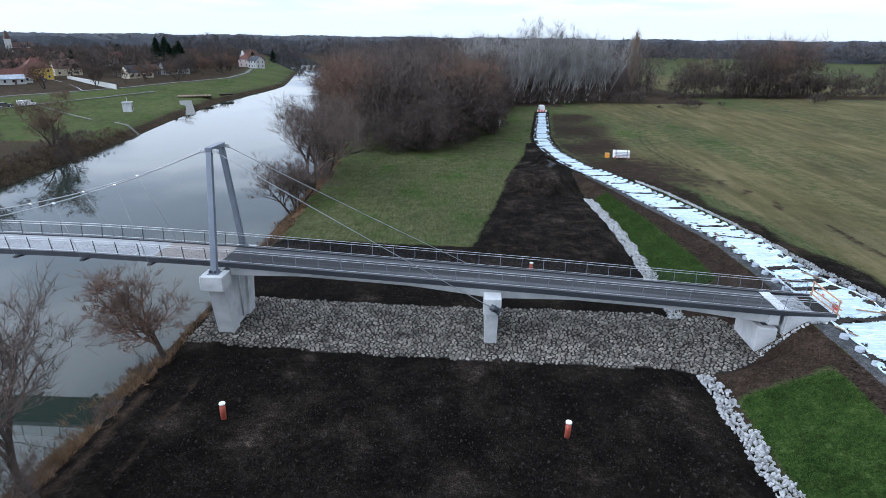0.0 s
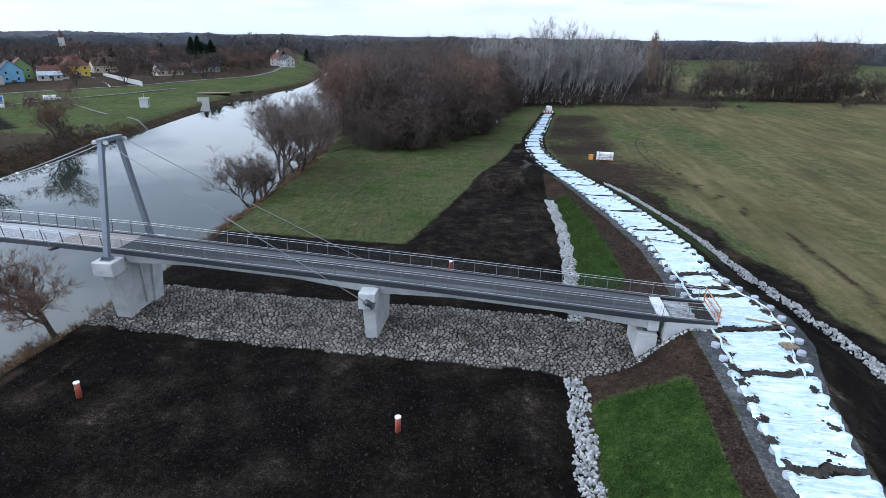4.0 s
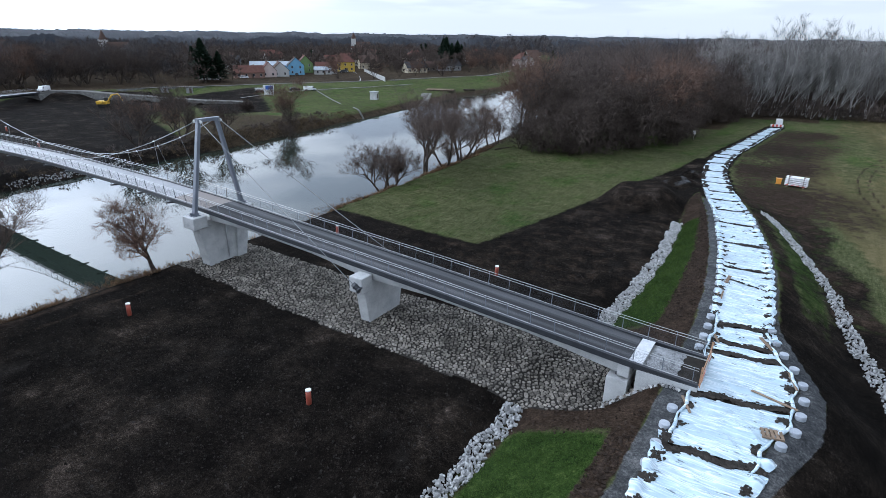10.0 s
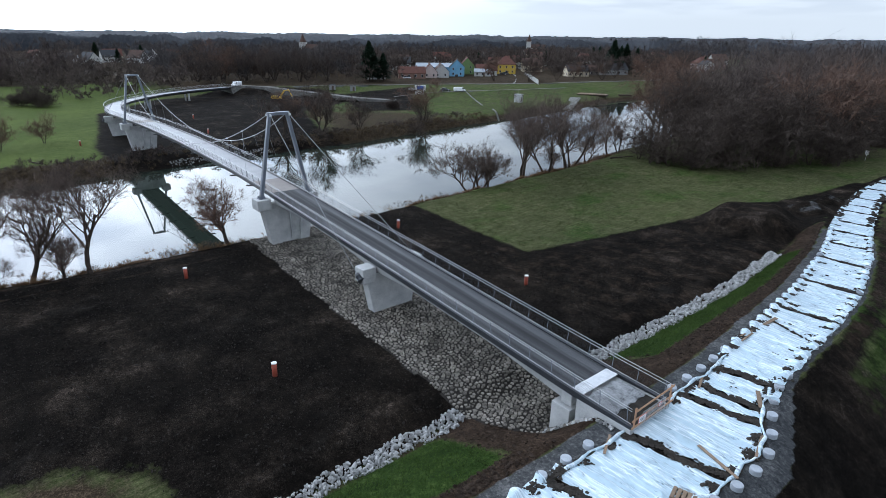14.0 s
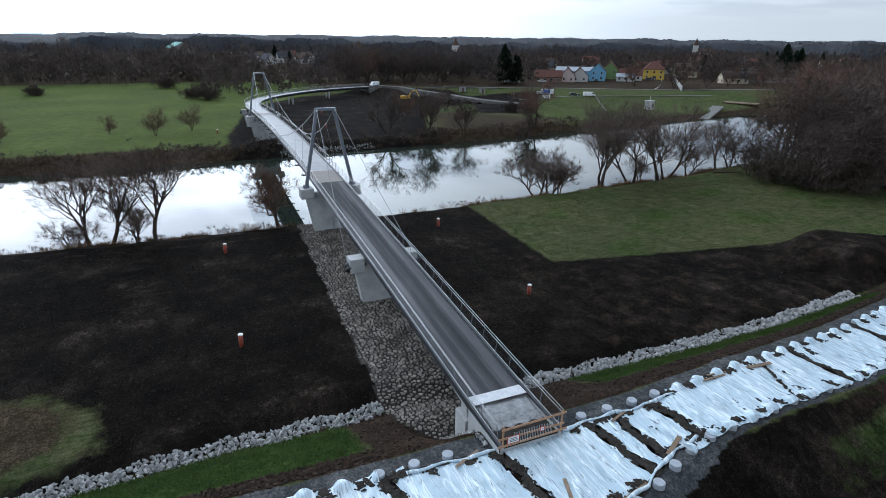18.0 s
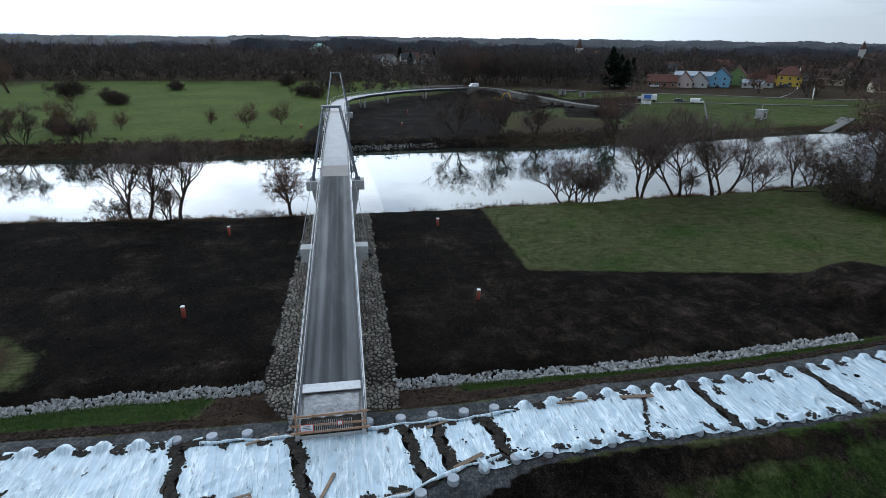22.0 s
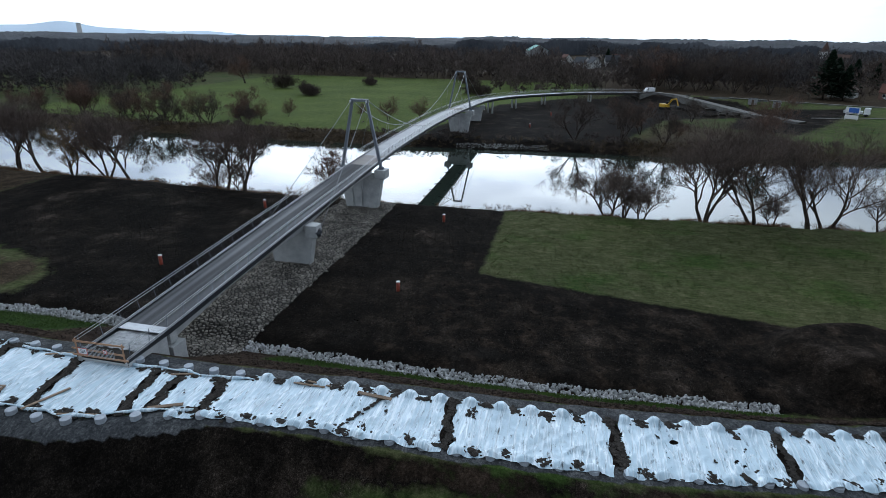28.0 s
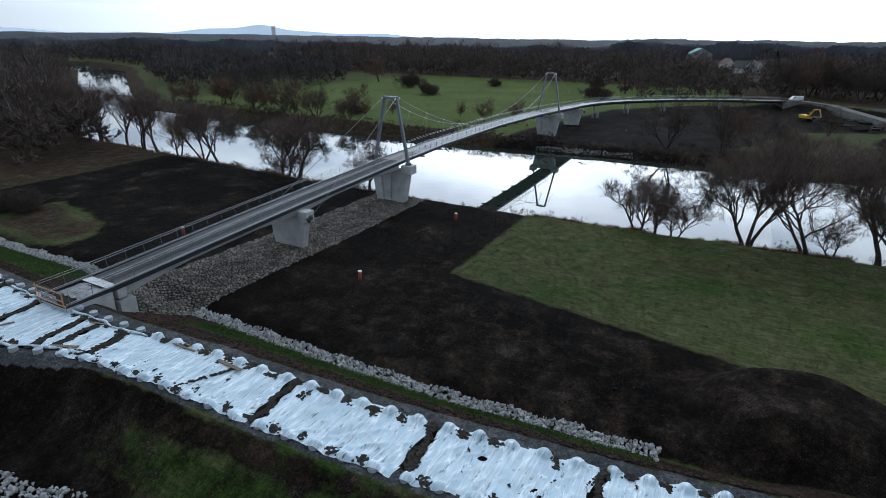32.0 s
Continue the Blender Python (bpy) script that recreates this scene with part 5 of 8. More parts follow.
# timber on the film
BOARDS = [(4.0, -4.0, 1.9, 115, 0.16), (8.7, -0.3, 2.9, 160, 0.2), (9.6, 2.9, 2.4, 105, 0.16), (7.6, 7.6, 2.1, 118, 0.28), (4.2, 6.4, 1.6, 110, 0.16), (3.3, 15.4, 2.2, 92, 0.16), (3.2, 20.0, 2.4, 88, 0.3), (3.0, 16.0, 1.7, 85, 0.14)]
for x, y, ln, turn, w in BOARDS:
    bm = box_bm(0, 0, 0.03, ln, w, 0.06, 0.008)
    ob = part("timber_board", bm, "wood_board")
    ob.matrix_world = pose(x, y, crown_z(y) + 0.14, 0, 2, turn)
    tagged(ob, "raw timber board lying on the white film", "board", "boards on the film")
pl = empty("wooden_pallet", pose(8.9, -4.3, crown_z(-4) + 0.12, 0, 0, 15), "weathered wooden pallet lying on the white film", "pallet")
for k in range(5):
    part("deck_board", box_bm(-0.5 + 0.25 * k, 0, 0.13, 0.18, 0.9, 0.025), "wood_board", pl)
for k in (-0.38, 0, 0.38):
    part("bearer", box_bm(0, k, 0.06, 1.2, 0.1, 0.1), "wood_board", pl)

# orange standpipes on the flood plain
for x, y, h in ((-43.5, -14.4, 1.25), (-19.6, -14.45, 1.2), (-19.6, 14.6, 1.1), (-43.7, 14.2, 1.15), (-141.0, 19.0, 1.2), (-141.0, -11.0, 1.2), (-171.0, 24.0, 1.2)):
    z = ground_z(x, y)
    pp = empty("standpipe", pose(x, y, z), "orange plastic standpipe with a white cap in dark soil", "pipe", "standpipes")
    tube("pipe", [(0, 0, -0.3), (0.01, 0, h * 0.5), (0.02, 0.01, h)], 0.2, 16, "tube_red", pp)
    v, f = [], []
    tube_data([(0.02, 0.01, h - 0.05), (0.02, 0.01, h + 0.03)], 0.22, 16, v, f)
    raw("cap", v, f, "cap_white", pp, "white plastic cap")

# barrier of boards at the bridge end, film and soil on the approach
br = empty("board_barrier", pose(4.35, 0, 3.85, 0, 0, 0), "orange-brown timber barrier with two warning signs closing the bridge", "barrier")
M["barrier_wood"] = worn("reddish_timber", (0.3, 0.16, 0.09), (0.48, 0.28, 0.17), 2.5, 25, 0.75, bump_s=0.15, random_vary=0.2)
for z, ln, off, tilt in ((0.15, 4.6, 0.0, 0.6), (0.62, 4.4, -0.1, -0.8), (1.28, 4.3, 0.05, 1.0)):
    bm = bmesh.new()
    box(bm, 0, 0, 0, 0.05, ln, 0.14, pose(0.06, off, z, tilt, 0, 0), 0.01)
    part("board", bm, "barrier_wood", br)
for yk in (-1.95, 1.95):
    part("upright", box_bm(0, yk, 0.72, 0.09, 0.09, 1.45, 0.01), "barrier_wood", br)
v, f = [], []
for k in range(24):
    yk = -1.3 + k * 0.11
    tube_data([(0.1, yk, 0.15), (0.1, yk, 0.95)], 0.012, 4, v, f)
tagged(raw("grille", v, f, "rail_steel", br, "grey steel barrier grille"), kind="stuff")
M["sign_white"] = worn("white_sign_sheet", (0.7, 0.7, 0.7), (0.82, 0.82, 0.82), 3, 20, 0.4, bump_s=0)
M["sign_red"] = worn("red_sign_paint", (0.5, 0.04, 0.03), (0.6, 0.06, 0.05), 3, 20, 0.4, bump_s=0)
M["sign_dark"] = worn("dark_sign_print", (0.03, 0.03, 0.05), (0.06, 0.06, 0.09), 3, 20, 0.4, bump_s=0)
for yk, zk, w, h in ((-1.35, 0.52, 0.78, 0.5), (0.55, 0.68, 0.3, 0.3)):
    sg = part("sign", box_bm(0.13, yk, zk, 0.01, w, h), "sign_red", br, "white warning sign with a red border")
    part("sign_face", box_bm(0.137, yk, zk, 0.008, w - 0.08, h - 0.08), "sign_white", sg)
    for q in range(3):
        part("text_bar", box_bm(0.143, yk, zk + (q - 1) * h * 0.2, 0.006, (w - 0.2) * (1 - 0.15 * q), h * 0.07), "sign_dark", sg)
M["clear_film"] = worn("dusty_clear_film", (0.06, 0.063, 0.067), (0.3, 0.31, 0.32), 1.6, 9, 0.3, bump_h=0.05, bump_s=0.5)
vv, ff = [], []
for i in range(25):
    for j in range(33):
        x, y = 0.75 + 2.1 * i / 24 + 0.08 * math.sin(j * 0.7), -1.7 + 3.4 * j / 32
        vv.append((x, y, 4.02 - 0.06 * x + 0.03 * wave(x, y, 3.1, 1) + 0.025 * wave(x, y, 7.3, 2) * wave(x, y, 2.1, 5) + 0.012 * wave(x, y, 15, 3)))
ff = [(i * 33 + j, i * 33 + j + 1, (i + 1) * 33 + j + 1, (i + 1) * 33 + j) for i in range(24) for j in range(32)]
tagged(raw("protective_film", vv, ff, "clear_film", smooth=True), "crumpled grey protective film on the bridge approach", "plastic sheet")
bm = box_bm(3.55, 0, 3.74, 1.5, 3.6, 0.12, 0.03)
tagged(part("approach_fill", bm, M["mortar"]), "dark gravel fill on the bridge approach", "gravel", kind="structure")

# ---- stones ----
def rock_mesh(seed):
    rnd = random.Random(seed)
    bm = bmesh.new()
    for _ in range(13):
        d = Vector((rnd.gauss(0, 1), rnd.gauss(0, 1), rnd.gauss(0, 1))).normalized()
        bm.verts.new(Vector((d.x * rnd.uniform(0.9, 1.1), d.y * rnd.uniform(0.8, 1.0), d.z * rnd.uniform(0.65, 0.85))))
    bmesh.ops.convex_hull(bm, input=bm.verts)
    for v in [v for v in bm.verts if not v.link_faces]:
        bm.verts.remove(v)
    me = bpy.data.meshes.new("stone")
    bm.to_mesh(me); bm.free()
    me.materials.append(M["stone_pale"])
    return me


ROCKS = [rock_mesh(300 + i) for i in range(10)]
ROCK_DATA = [([v.co.copy() for v in me.vertices], [tuple(p.vertices) for p in me.polygons]) for me in ROCKS]


def stone_strip(name, label, line, width, per_m, near_y, seed):
    """A band of tipped stones along line(y) = x; those with y inside near_y are parts, the rest one part of stuff."""
    rnd = random.Random(seed)
    ob = empty(name, pose(0, 0, 0), label, "stones", kind="structure")
    vv, ff = [], []
    count = 0
    for y0, y1 in line["runs"]:
        for _ in range(int((y1 - y0) * per_m)):
            y = rnd.uniform(y0, y1)
            o = rnd.uniform(-1, 1)
            x = float(table(y, line["at"])) + o * width / 2 + 0.15 * math.sin(y * 1.3)
            r = rnd.uniform(0.08, 0.22) * (1.0 if abs(o) < 0.8 else 0.8)
            z = ground_z(x, y) + r * 0.35 + (1 - o * o) * rnd.uniform(0.0, 0.16)
            e = Euler((rnd.uniform(0, 6), rnd.uniform(0, 6), rnd.uniform(0, 6)))
            k = rnd.randrange(10)
            if near_y[0] < y < near_y[1] and count < 300:
                s = new("stone", ROCKS[k])
                s.parent = ob
                s.matrix_world = Matrix.LocRotScale((x, y, z), e, (r * rnd.uniform(0.9, 1.4), r, r))
                count += 1
            else:
                m = Matrix.LocRotScale((x, y, z), e, (r * rnd.uniform(0.9, 1.4), r, r))
                n0 = len(vv)
                vv += [m @ p for p in ROCK_DATA[k][0]]
                ff += [tuple(i + n0 for i in f) for f in ROCK_DATA[k][1]]
    tagged(raw("stone_heap", vv, ff, "stone_pale", ob), kind="stuff")


stone_strip("toe_stones", "band of pale tipped stones along the foot of the dike", {"runs": ((-60, -5.6), (4.6, 48.2)), "at": TOE_LINE}, 1.65, 52, (-12, -5), 41)
stone_strip("field_stones", "band of pale tipped stones between the dike and the field", {"runs": ((-30, 57),), "at": [(-30, 20.5), (-10, 19), (4, 17.9), (9, 16.8), (20, 14.2), (30, 12.6), (52, 5.8), (57, 3.6)]}, 1.5, 26, (8, 20), 42)
stone_strip("bank_stones", "pale stones at the water's edge of the far bank", {"runs": ((2, 26),), "at": [(0, -113.5), (10, -114.5), (26, -116)]}, 2.2, 12, (90, 91), 43)


def in_apron(x, y):
    s_edge = -4.5 - 1.1 * np.clip((x + 50) / 44, 0, 1)
    if x < -6.6:
        return -51.5 < x and s_edge + 0.15 * math.sin(x) < y < 4.85 + 0.12 * math.sin(x * 1.3)
    lim = max(5.4 * (1 - ((x + 6.6) / 7.4) ** 2), 2.7) if x < 0.4 else 0
    return -lim < y < (4.75 if x < -1.9 else 2.7 if x < 0.4 else 0)


def stone_paving():
    """Set stones of uneven outline in dark joints under the bridge."""
    rnd = random.Random(9)
    ob = empty("stone_paving", pose(0, 0, 0), "paving of grey field stones in dark joints under the bridge", "stone paving", kind="structure")
    step = 0.37
    pts = {}
    for i in range(-142, 3):
        for j in range(-18, 17):
            pts[i, j] = ((i + 0.5 * (j % 2) + rnd.uniform(-0.42, 0.42)) * step, (j + rnd.uniform(-0.42, 0.42)) * step * 0.9)
    # bed
    v, f = [], []
    idx = {}
    xs, ys = np.arange(-52, 0.8, 0.4), np.arange(-6, 5.3, 0.35)
    for a in xs:
        for b in ys:
            cx, cy = a + 0.2, b + 0.175
            if in_apron(cx, cy):
                q = []
                for px, py in ((a, b), (a + 0.4, b), (a + 0.4, b + 0.35), (a, b + 0.35)):
                    key = (round(px, 2), round(py, 2))
                    if key not in idx:
                        idx[key] = len(v)
                        v.append((px, py, ground_z(px, py) + 0.03))
                    q.append(idx[key])
                f.append(tuple(q))
    raw("joint_bed", v, f, "mortar", ob, "dark joint filling")
    vv, ff = [], []
    count = 0
    for (i, j), (x, y) in pts.items():
        if not in_apron(x, y):
            continue
        if math.hypot(x - X_A, y) < 0.6:
            continue
        cell = [(x - 0.7, y - 0.7), (x + 0.7, y - 0.7), (x + 0.7, y + 0.7), (x - 0.7, y + 0.7)]
        for di in (-2, -1, 0, 1, 2):
            for dj in (-2, -1, 0, 1, 2):
                o = pts.get((i + di, j + dj))
                if o is None or (di == 0 and dj == 0):
                    continue
                nx, ny = o[0] - x, o[1] - y
                lim = (nx * nx + ny * ny) / 2
                out = []
                for k in range(len(cell)):
                    a, b = cell[k], cell[(k + 1) % len(cell)]
                    da, db = (a[0] - x) * nx + (a[1] - y) * ny - lim, (b[0] - x) * nx + (b[1] - y) * ny - lim
                    if da <= 0:
                        out.append(a)
                    if da * db < 0:
                        t = da / (da - db)
                        out.append((a[0] + (b[0] - a[0]) * t, a[1] + (b[1] - a[1]) * t))
                cell = out
                if len(cell) < 3:
                    break
            if len(cell) < 3:
                break
        if len(cell) < 3:
            continue
        z = ground_z(x, y)
        h = rnd.uniform(0.05, 0.13)
        gap = rnd.choice((0.5, 0.62, 0.7, 0.76, 0.82)) * rnd.uniform(0.94, 1.04)
        n = len(cell)
        # cut the corners so that the stones are rounded
        rounded = []
        for k in range(n):
            a, b = cell[k], cell[(k + 1) % n]
            rounded += [(a[0] * 0.87 + b[0] * 0.13, a[1] * 0.87 + b[1] * 0.13), (a[0] * 0.13 + b[0] * 0.87, a[1] * 0.13 + b[1] * 0.87)]
        n = len(rounded)
        tilt_x, tilt_y = rnd.uniform(-0.08, 0.08), rnd.uniform(-0.08, 0.08)
        lv = []
        for s, up in ((gap, -0.05), (gap, h * 0.7), (gap * 0.86, h)):
            lv += [((a - x) * s, (b - y) * s, up + (tilt_x * (a - x) + tilt_y * (b - y)) * (up > 0)) for a, b in rounded]
        lf = [(r * n + k, r * n + (k + 1) % n, (r + 1) * n + (k + 1) % n, (r + 1) * n + k) for r in (0, 1) for k in range(n)] + [tuple(2 * n + k for k in range(n))]
        if x > -9.5 and count < 300:
            me = bpy.data.meshes.new("stone")
            me.from_pydata(lv, [], lf)
            me.materials.append(M["stone_slab"])
            s = new("stone", me)
            s.parent = ob
            s.location = (x, y, z)
            count += 1
        else:
            n0 = len(vv)
            vv += [(a + x, b + y, c + z) for a, b, c in lv]
            ff += [tuple(q + n0 for q in face) for face in lf]
    tagged(raw("paving_stones", vv, ff, "stone_slab", ob), kind="stuff")


stone_paving()

# clods of turned earth on the flood plain
rnd = random.Random(91)
vv, ff = [], []
for _ in range(17000):
    x, y = rnd.uniform(-50, -8.5), rnd.choice((-1, 1)) * rnd.uniform(6, 48)
    if y > 21 and x < -21 or poly_in(np.array(x), np.array(y), GREEN_PATCH):
        continue
    r = rnd.uniform(0.03, 0.085) * rnd.choice((1, 1, 1, 1.6))
    m = Matrix.LocRotScale((x, y, ground_z(x, y) + r * 0.2), Euler((rnd.uniform(0, 6), rnd.uniform(0, 6), rnd.uniform(0, 6))), (r * 1.3, r, r * 0.8))
    k = rnd.randrange(10)
    n0 = len(vv)
    vv += [m @ p for p in ROCK_DATA[k][0]]
    ff += [tuple(i + n0 for i in f) for f in ROCK_DATA[k][1]]
M["clod"] = worn("turned_earth", (0.008, 0.0068, 0.006), (0.042, 0.036, 0.032), 2, 20, 1.0, bump_s=0.3, island=0.5, spec=0.05)
tagged(raw("earth_clods", vv, ff, "clod"), "clods of dark turned earth on the flood plain", "soil", kind="stuff")

# ---- woods ----
def far_crowns(name, spots, material, label, clumps=10, twigs=14, width=0.06, trunks=True, upright=0.55, slim=1.0):
    """Many leafless trees in one mesh: limbs reach to clumps of twigs round a crown; spots are x, y, z, height, radius."""
    rng = np.random.default_rng(len(spots) + 7)
    S = np.array(spots, float)
    n = len(S)
    x, y, z, h, r = (S[:, i][:, None] for i in range(5))
    a = rng.uniform(0, 2 * np.pi, (n, clumps))
    up = rng.uniform(-0.75, 1.0, (n, clumps))
    flat = np.sqrt(1 - np.clip(up, -1, 1) ** 2)
    q = rng.uniform(0.45, 0.95, (n, clumps))
    mid, tall = (0.52, 0.46) if trunks else (0.45, 0.42)
    c = np.stack([x + np.cos(a) * flat * q * r * slim, y + np.sin(a) * flat * q * r * slim, z + h * (mid + tall * up * q)], -1)
    d = np.stack([np.cos(a) * flat * slim, np.sin(a) * flat * slim, up], -1)
    rc = (0.42 * np.sqrt(r * h * tall) * rng.uniform(0.6, 1.35, (n, clumps)))[..., None, None]
    base = (c - d * 0.25 * rc[..., 0])[:, :, None, :] + rng.normal(0, 0.22, (n, clumps, twigs, 3)) * rc
    t = d[:, :, None, :] * 0.6 + np.array([0, 0, upright]) + rng.normal(0, 0.5, (n, clumps, twigs, 3)) * np.array([slim, slim, 1])
    t /= np.linalg.norm(t, axis=-1, keepdims=True)
    tip = base + t * rc * rng.uniform(0.45, 1.25, (n, clumps, twigs, 1))
    tip[..., 2] = np.clip(tip[..., 2], z[..., None] + 0.05, (z + h * 1.04)[..., None])
    side = np.cross(t, rng.normal(0, 1, (n, clumps, twigs, 3)))
    side /= np.linalg.norm(side, axis=-1, keepdims=True) + 1e-6
    side *= width * rng.uniform(0.5, 1.4, (n, clumps, twigs, 1))
    P = [np.stack([base - side, base + side, tip], 3).reshape(-1, 3)]
    # limbs
    foot = np.stack([x + 0 * a, y + 0 * a, z + h * rng.uniform(0.12, 0.5, (n, clumps)) * (1 if trunks else 0.2)], -1)
    w = np.stack([-np.sin(a), np.cos(a), 0 * a], -1) * (np.clip(h * 0.005, 0.02, 0.14))[..., None]
    P.append(np.stack([foot - w, foot + w, c + d * 0.3 * rc[..., 0]], 2).reshape(-1, 3))
    if trunks:
        lean = rng.normal(0, 0.05, (n, 2)) * S[:, 3:4]
        for ang in (0.3, 1.87):
            w0 = np.clip(S[:, 3] * 0.009, 0.05, 0.22)
            P.append(np.stack([np.stack([S[:, 0] - np.cos(ang) * w0, S[:, 1] - np.sin(ang) * w0, S[:, 2] - 0.5], -1), np.stack([S[:, 0] + np.cos(ang) * w0, S[:, 1] + np.sin(ang) * w0, S[:, 2] - 0.5], -1), np.stack([S[:, 0] + lean[:, 0], S[:, 1] + lean[:, 1], S[:, 2] + S[:, 3] * 0.9], -1)], 1).reshape(-1, 3))
    P = np.concatenate(P)
    F = np.arange(len(P))
    me = bpy.data.meshes.new(name)
    me.vertices.add(len(P)); me.vertices.foreach_set("co", P.ravel())
    me.loops.add(len(F)); me.loops.foreach_set("vertex_index", F)
    me.polygons.add(len(F) // 3); me.polygons.foreach_set("loop_start", np.arange(0, len(F), 3))
    me.update(calc_edges=True)
    return tagged(mesh_part(name, me, material), label, "woods" if label else "", kind="stuff")


def scatter(poly, step, seed, h0, h1, spread=0.4, jitter=0.45):
    rnd = random.Random(seed)
    xs, ys = [p[0] for p in poly], [p[1] for p in poly]
    out = []
    x = min(xs)
    while x < max(xs):
        y = min(ys)
        while y < max(ys):
            px, py = x + rnd.uniform(-jitter, jitter) * step, y + rnd.uniform(-jitter, jitter) * step
            if poly_in(np.array(px), np.array(py), poly):
                h = rnd.uniform(h0, h1) * rnd.choice((0.45, 0.7, 0.9, 1.0, 1.12))
                out.append((px, py, ground_z(px, py), h, h * spread * rnd.uniform(0.75, 1.25)))
            y += step
        x += step
    return out


# the wood beside the river, its edge tree by tree
WOOD_LABEL = "tall leafless tree at the edge of the riverside wood"
SMALL = dict(levels=3, kids=(8, 5, 4), sides=(5, 3, 2, 2, 2), spray=7, twig=0.038, ratio=0.6)
wood_kinds = [
    tree("tree", at(-44, 88), grow(31, 11.5, 2, 0.6, droop=0.3, stem_open=0.3, base_r=0.18, start=0.15, **SMALL), "bark", "twig", WOOD_LABEL, "wood edge trees"),
    tree("tree", at(-52, 96), grow(32, 18, 2, 0.55, droop=0.3, stem_open=0.18, base_r=0.26, start=0.25, **SMALL), "bark", "twig", WOOD_LABEL, "wood edge trees"),
    tree("tree", at(-60, 104), grow(33, 19, 1, 0.55, droop=0.3, base_r=0.34, start=0.3, **SMALL), "bark", "twig_red", WOOD_LABEL, "wood edge trees"),
    tree("tree", at(-30, 104), grow(34, 15, 2, 0.58, droop=0.3, stem_open=0.28, base_r=0.2, start=0.2, **SMALL), "bark", "twig", WOOD_LABEL, "wood edge trees"),
]
rnd = random.Random(60)
edge_line = [(-42, 84), (-38, 86), (-34, 91), (-28, 101), (-21, 114), (-22, 126), (-25, 138), (-22, 152), (-18, 168), (-14, 182)]
for i in range(len(edge_line) - 1):
    (x1, y1), (x2, y2) = edge_line[i], edge_line[i + 1]
    for u in (0.0, 0.5):
        for depth in (3.0, 9.0, 15.0):
            x, y = x1 + (x2 - x1) * u - depth * 0.55 + rnd.uniform(-2, 2), y1 + (y2 - y1) * u + depth * 0.8 + rnd.uniform(-2, 2)
            if x < -38 - 0.5 * (y - 82):
                continue
            k = (0, 3, 0)[rnd.randrange(3)] if depth < 5 else rnd.choice((1, 2, 3))
            put(wood_kinds[k], x, y, rnd.uniform(0, 360), rnd.uniform(0.7, 1.0) if depth < 5 else rnd.uniform(0.85, 1.12))
NORTH_WOOD = [(-78, 112), (-60, 100), (-46, 96), (-34, 104), (-26, 120), (-28, 140), (-24, 170), (-14, 200), (0, 225), (60, 240), (60, 330), (-110, 330), (-96, 210)]
wood_spots = [p for p in scatter(NORTH_WOOD, 6.2, 61, 17, 25, 0.36) if p[0] > -43 - 0.62 * (p[1] - 86)]
for k, mat in enumerate(("twig", "twig_wood", "twig_wood", "twig_wood")):
    far_crowns("woodland", wood_spots[k::4], mat, "dense leafless riverside wood with brown twigs", 26, 16, 0.06, True, 0.2)
# reddish trees that lean over the water at the wood's corner, grey bushes before them
for k, (x, y, turn, size) in enumerate(((-56.5, 101, 20, 0.85), (-60.5, 108, 140, 1.0), (-62.5, 113, 250, 1.1), (-64.5, 119, 80, 1.12), (-66, 126, 190, 1.0), (-58, 106, 310, 1.0), (-67.5, 134, 40, 1.1))):
    put(wood_kinds[2], x, y, turn, size)
for x, y, turn, size in ((-50.5, 84, 0, 0.72), (-46.5, 82, 100, 0.66), (-43, 83.5, 220, 0.7), (-53, 89, 300, 0.75)):
    put(wood_kinds[0], x, y, turn, size)
BUSHES = [(x - rnd.uniform(-2, 3), y + rnd.uniform(-2, 2), 0.0, rnd.uniform(2.5, 5), rnd.uniform(2, 3.5)) for x, y in edge_line for _ in range(3)]
far_crowns("undergrowth", BUSHES, "twig", "leafless undergrowth along the wood's edge", 24, 18, 0.06, False)

# pale poplars at the dike's end
POP_LABEL = "tall pale-barked leafless poplar at the end of the dike"
POP = dict(levels=3, kids=(12, 6, 4), sides=(6, 3, 2, 2, 2), spray=5, twig=0.03, start=0.24, ratio=0.42)
pop_kinds = [tree("poplar", at(-4, 198), grow(51, 34, 2, 0.3, (0.24, 0.0), base_r=0.22, stem_open=0.1, **POP), "bark_pale", "twig_pale", POP_LABEL, "poplars"),
             tree("poplar", at(4, 202), grow(52, 34, 3, 0.3, (0.08, 0.0), base_r=0.19, stem_open=0.2, **POP), "bark_pale", "twig_pale", POP_LABEL, "poplars")]
for i in range(27):
    x = -32 + i * 2.4 + rnd.uniform(-1.5, 1.5)
    y = 194 + 0.3 * max(0, x + 10) + rnd.uniform(-2, 16)
    put(pop_kinds[i % 2], x, y, rnd.uniform(-50, 50), rnd.uniform(0.7, 0.93))
cp = empty("columnar_poplar", at(43, 224), "tall narrow columnar poplar with reddish twigs", "tree")
tube("trunk", [(0, 0, -0.3), (0.1, 0.1, 14), (0, 0, 28.5)], [0.45, 0.3, 0.05], 8, "bark", cp)
cc = far_crowns("crown", [(0, 0, 0, 29.5, 3.4), (0.3, 0.2, 0.5, 29.5, 3.0)], "twig_tan", "", 60, 22, 0.08, True, 1.8, 0.62)
cc.parent = cp
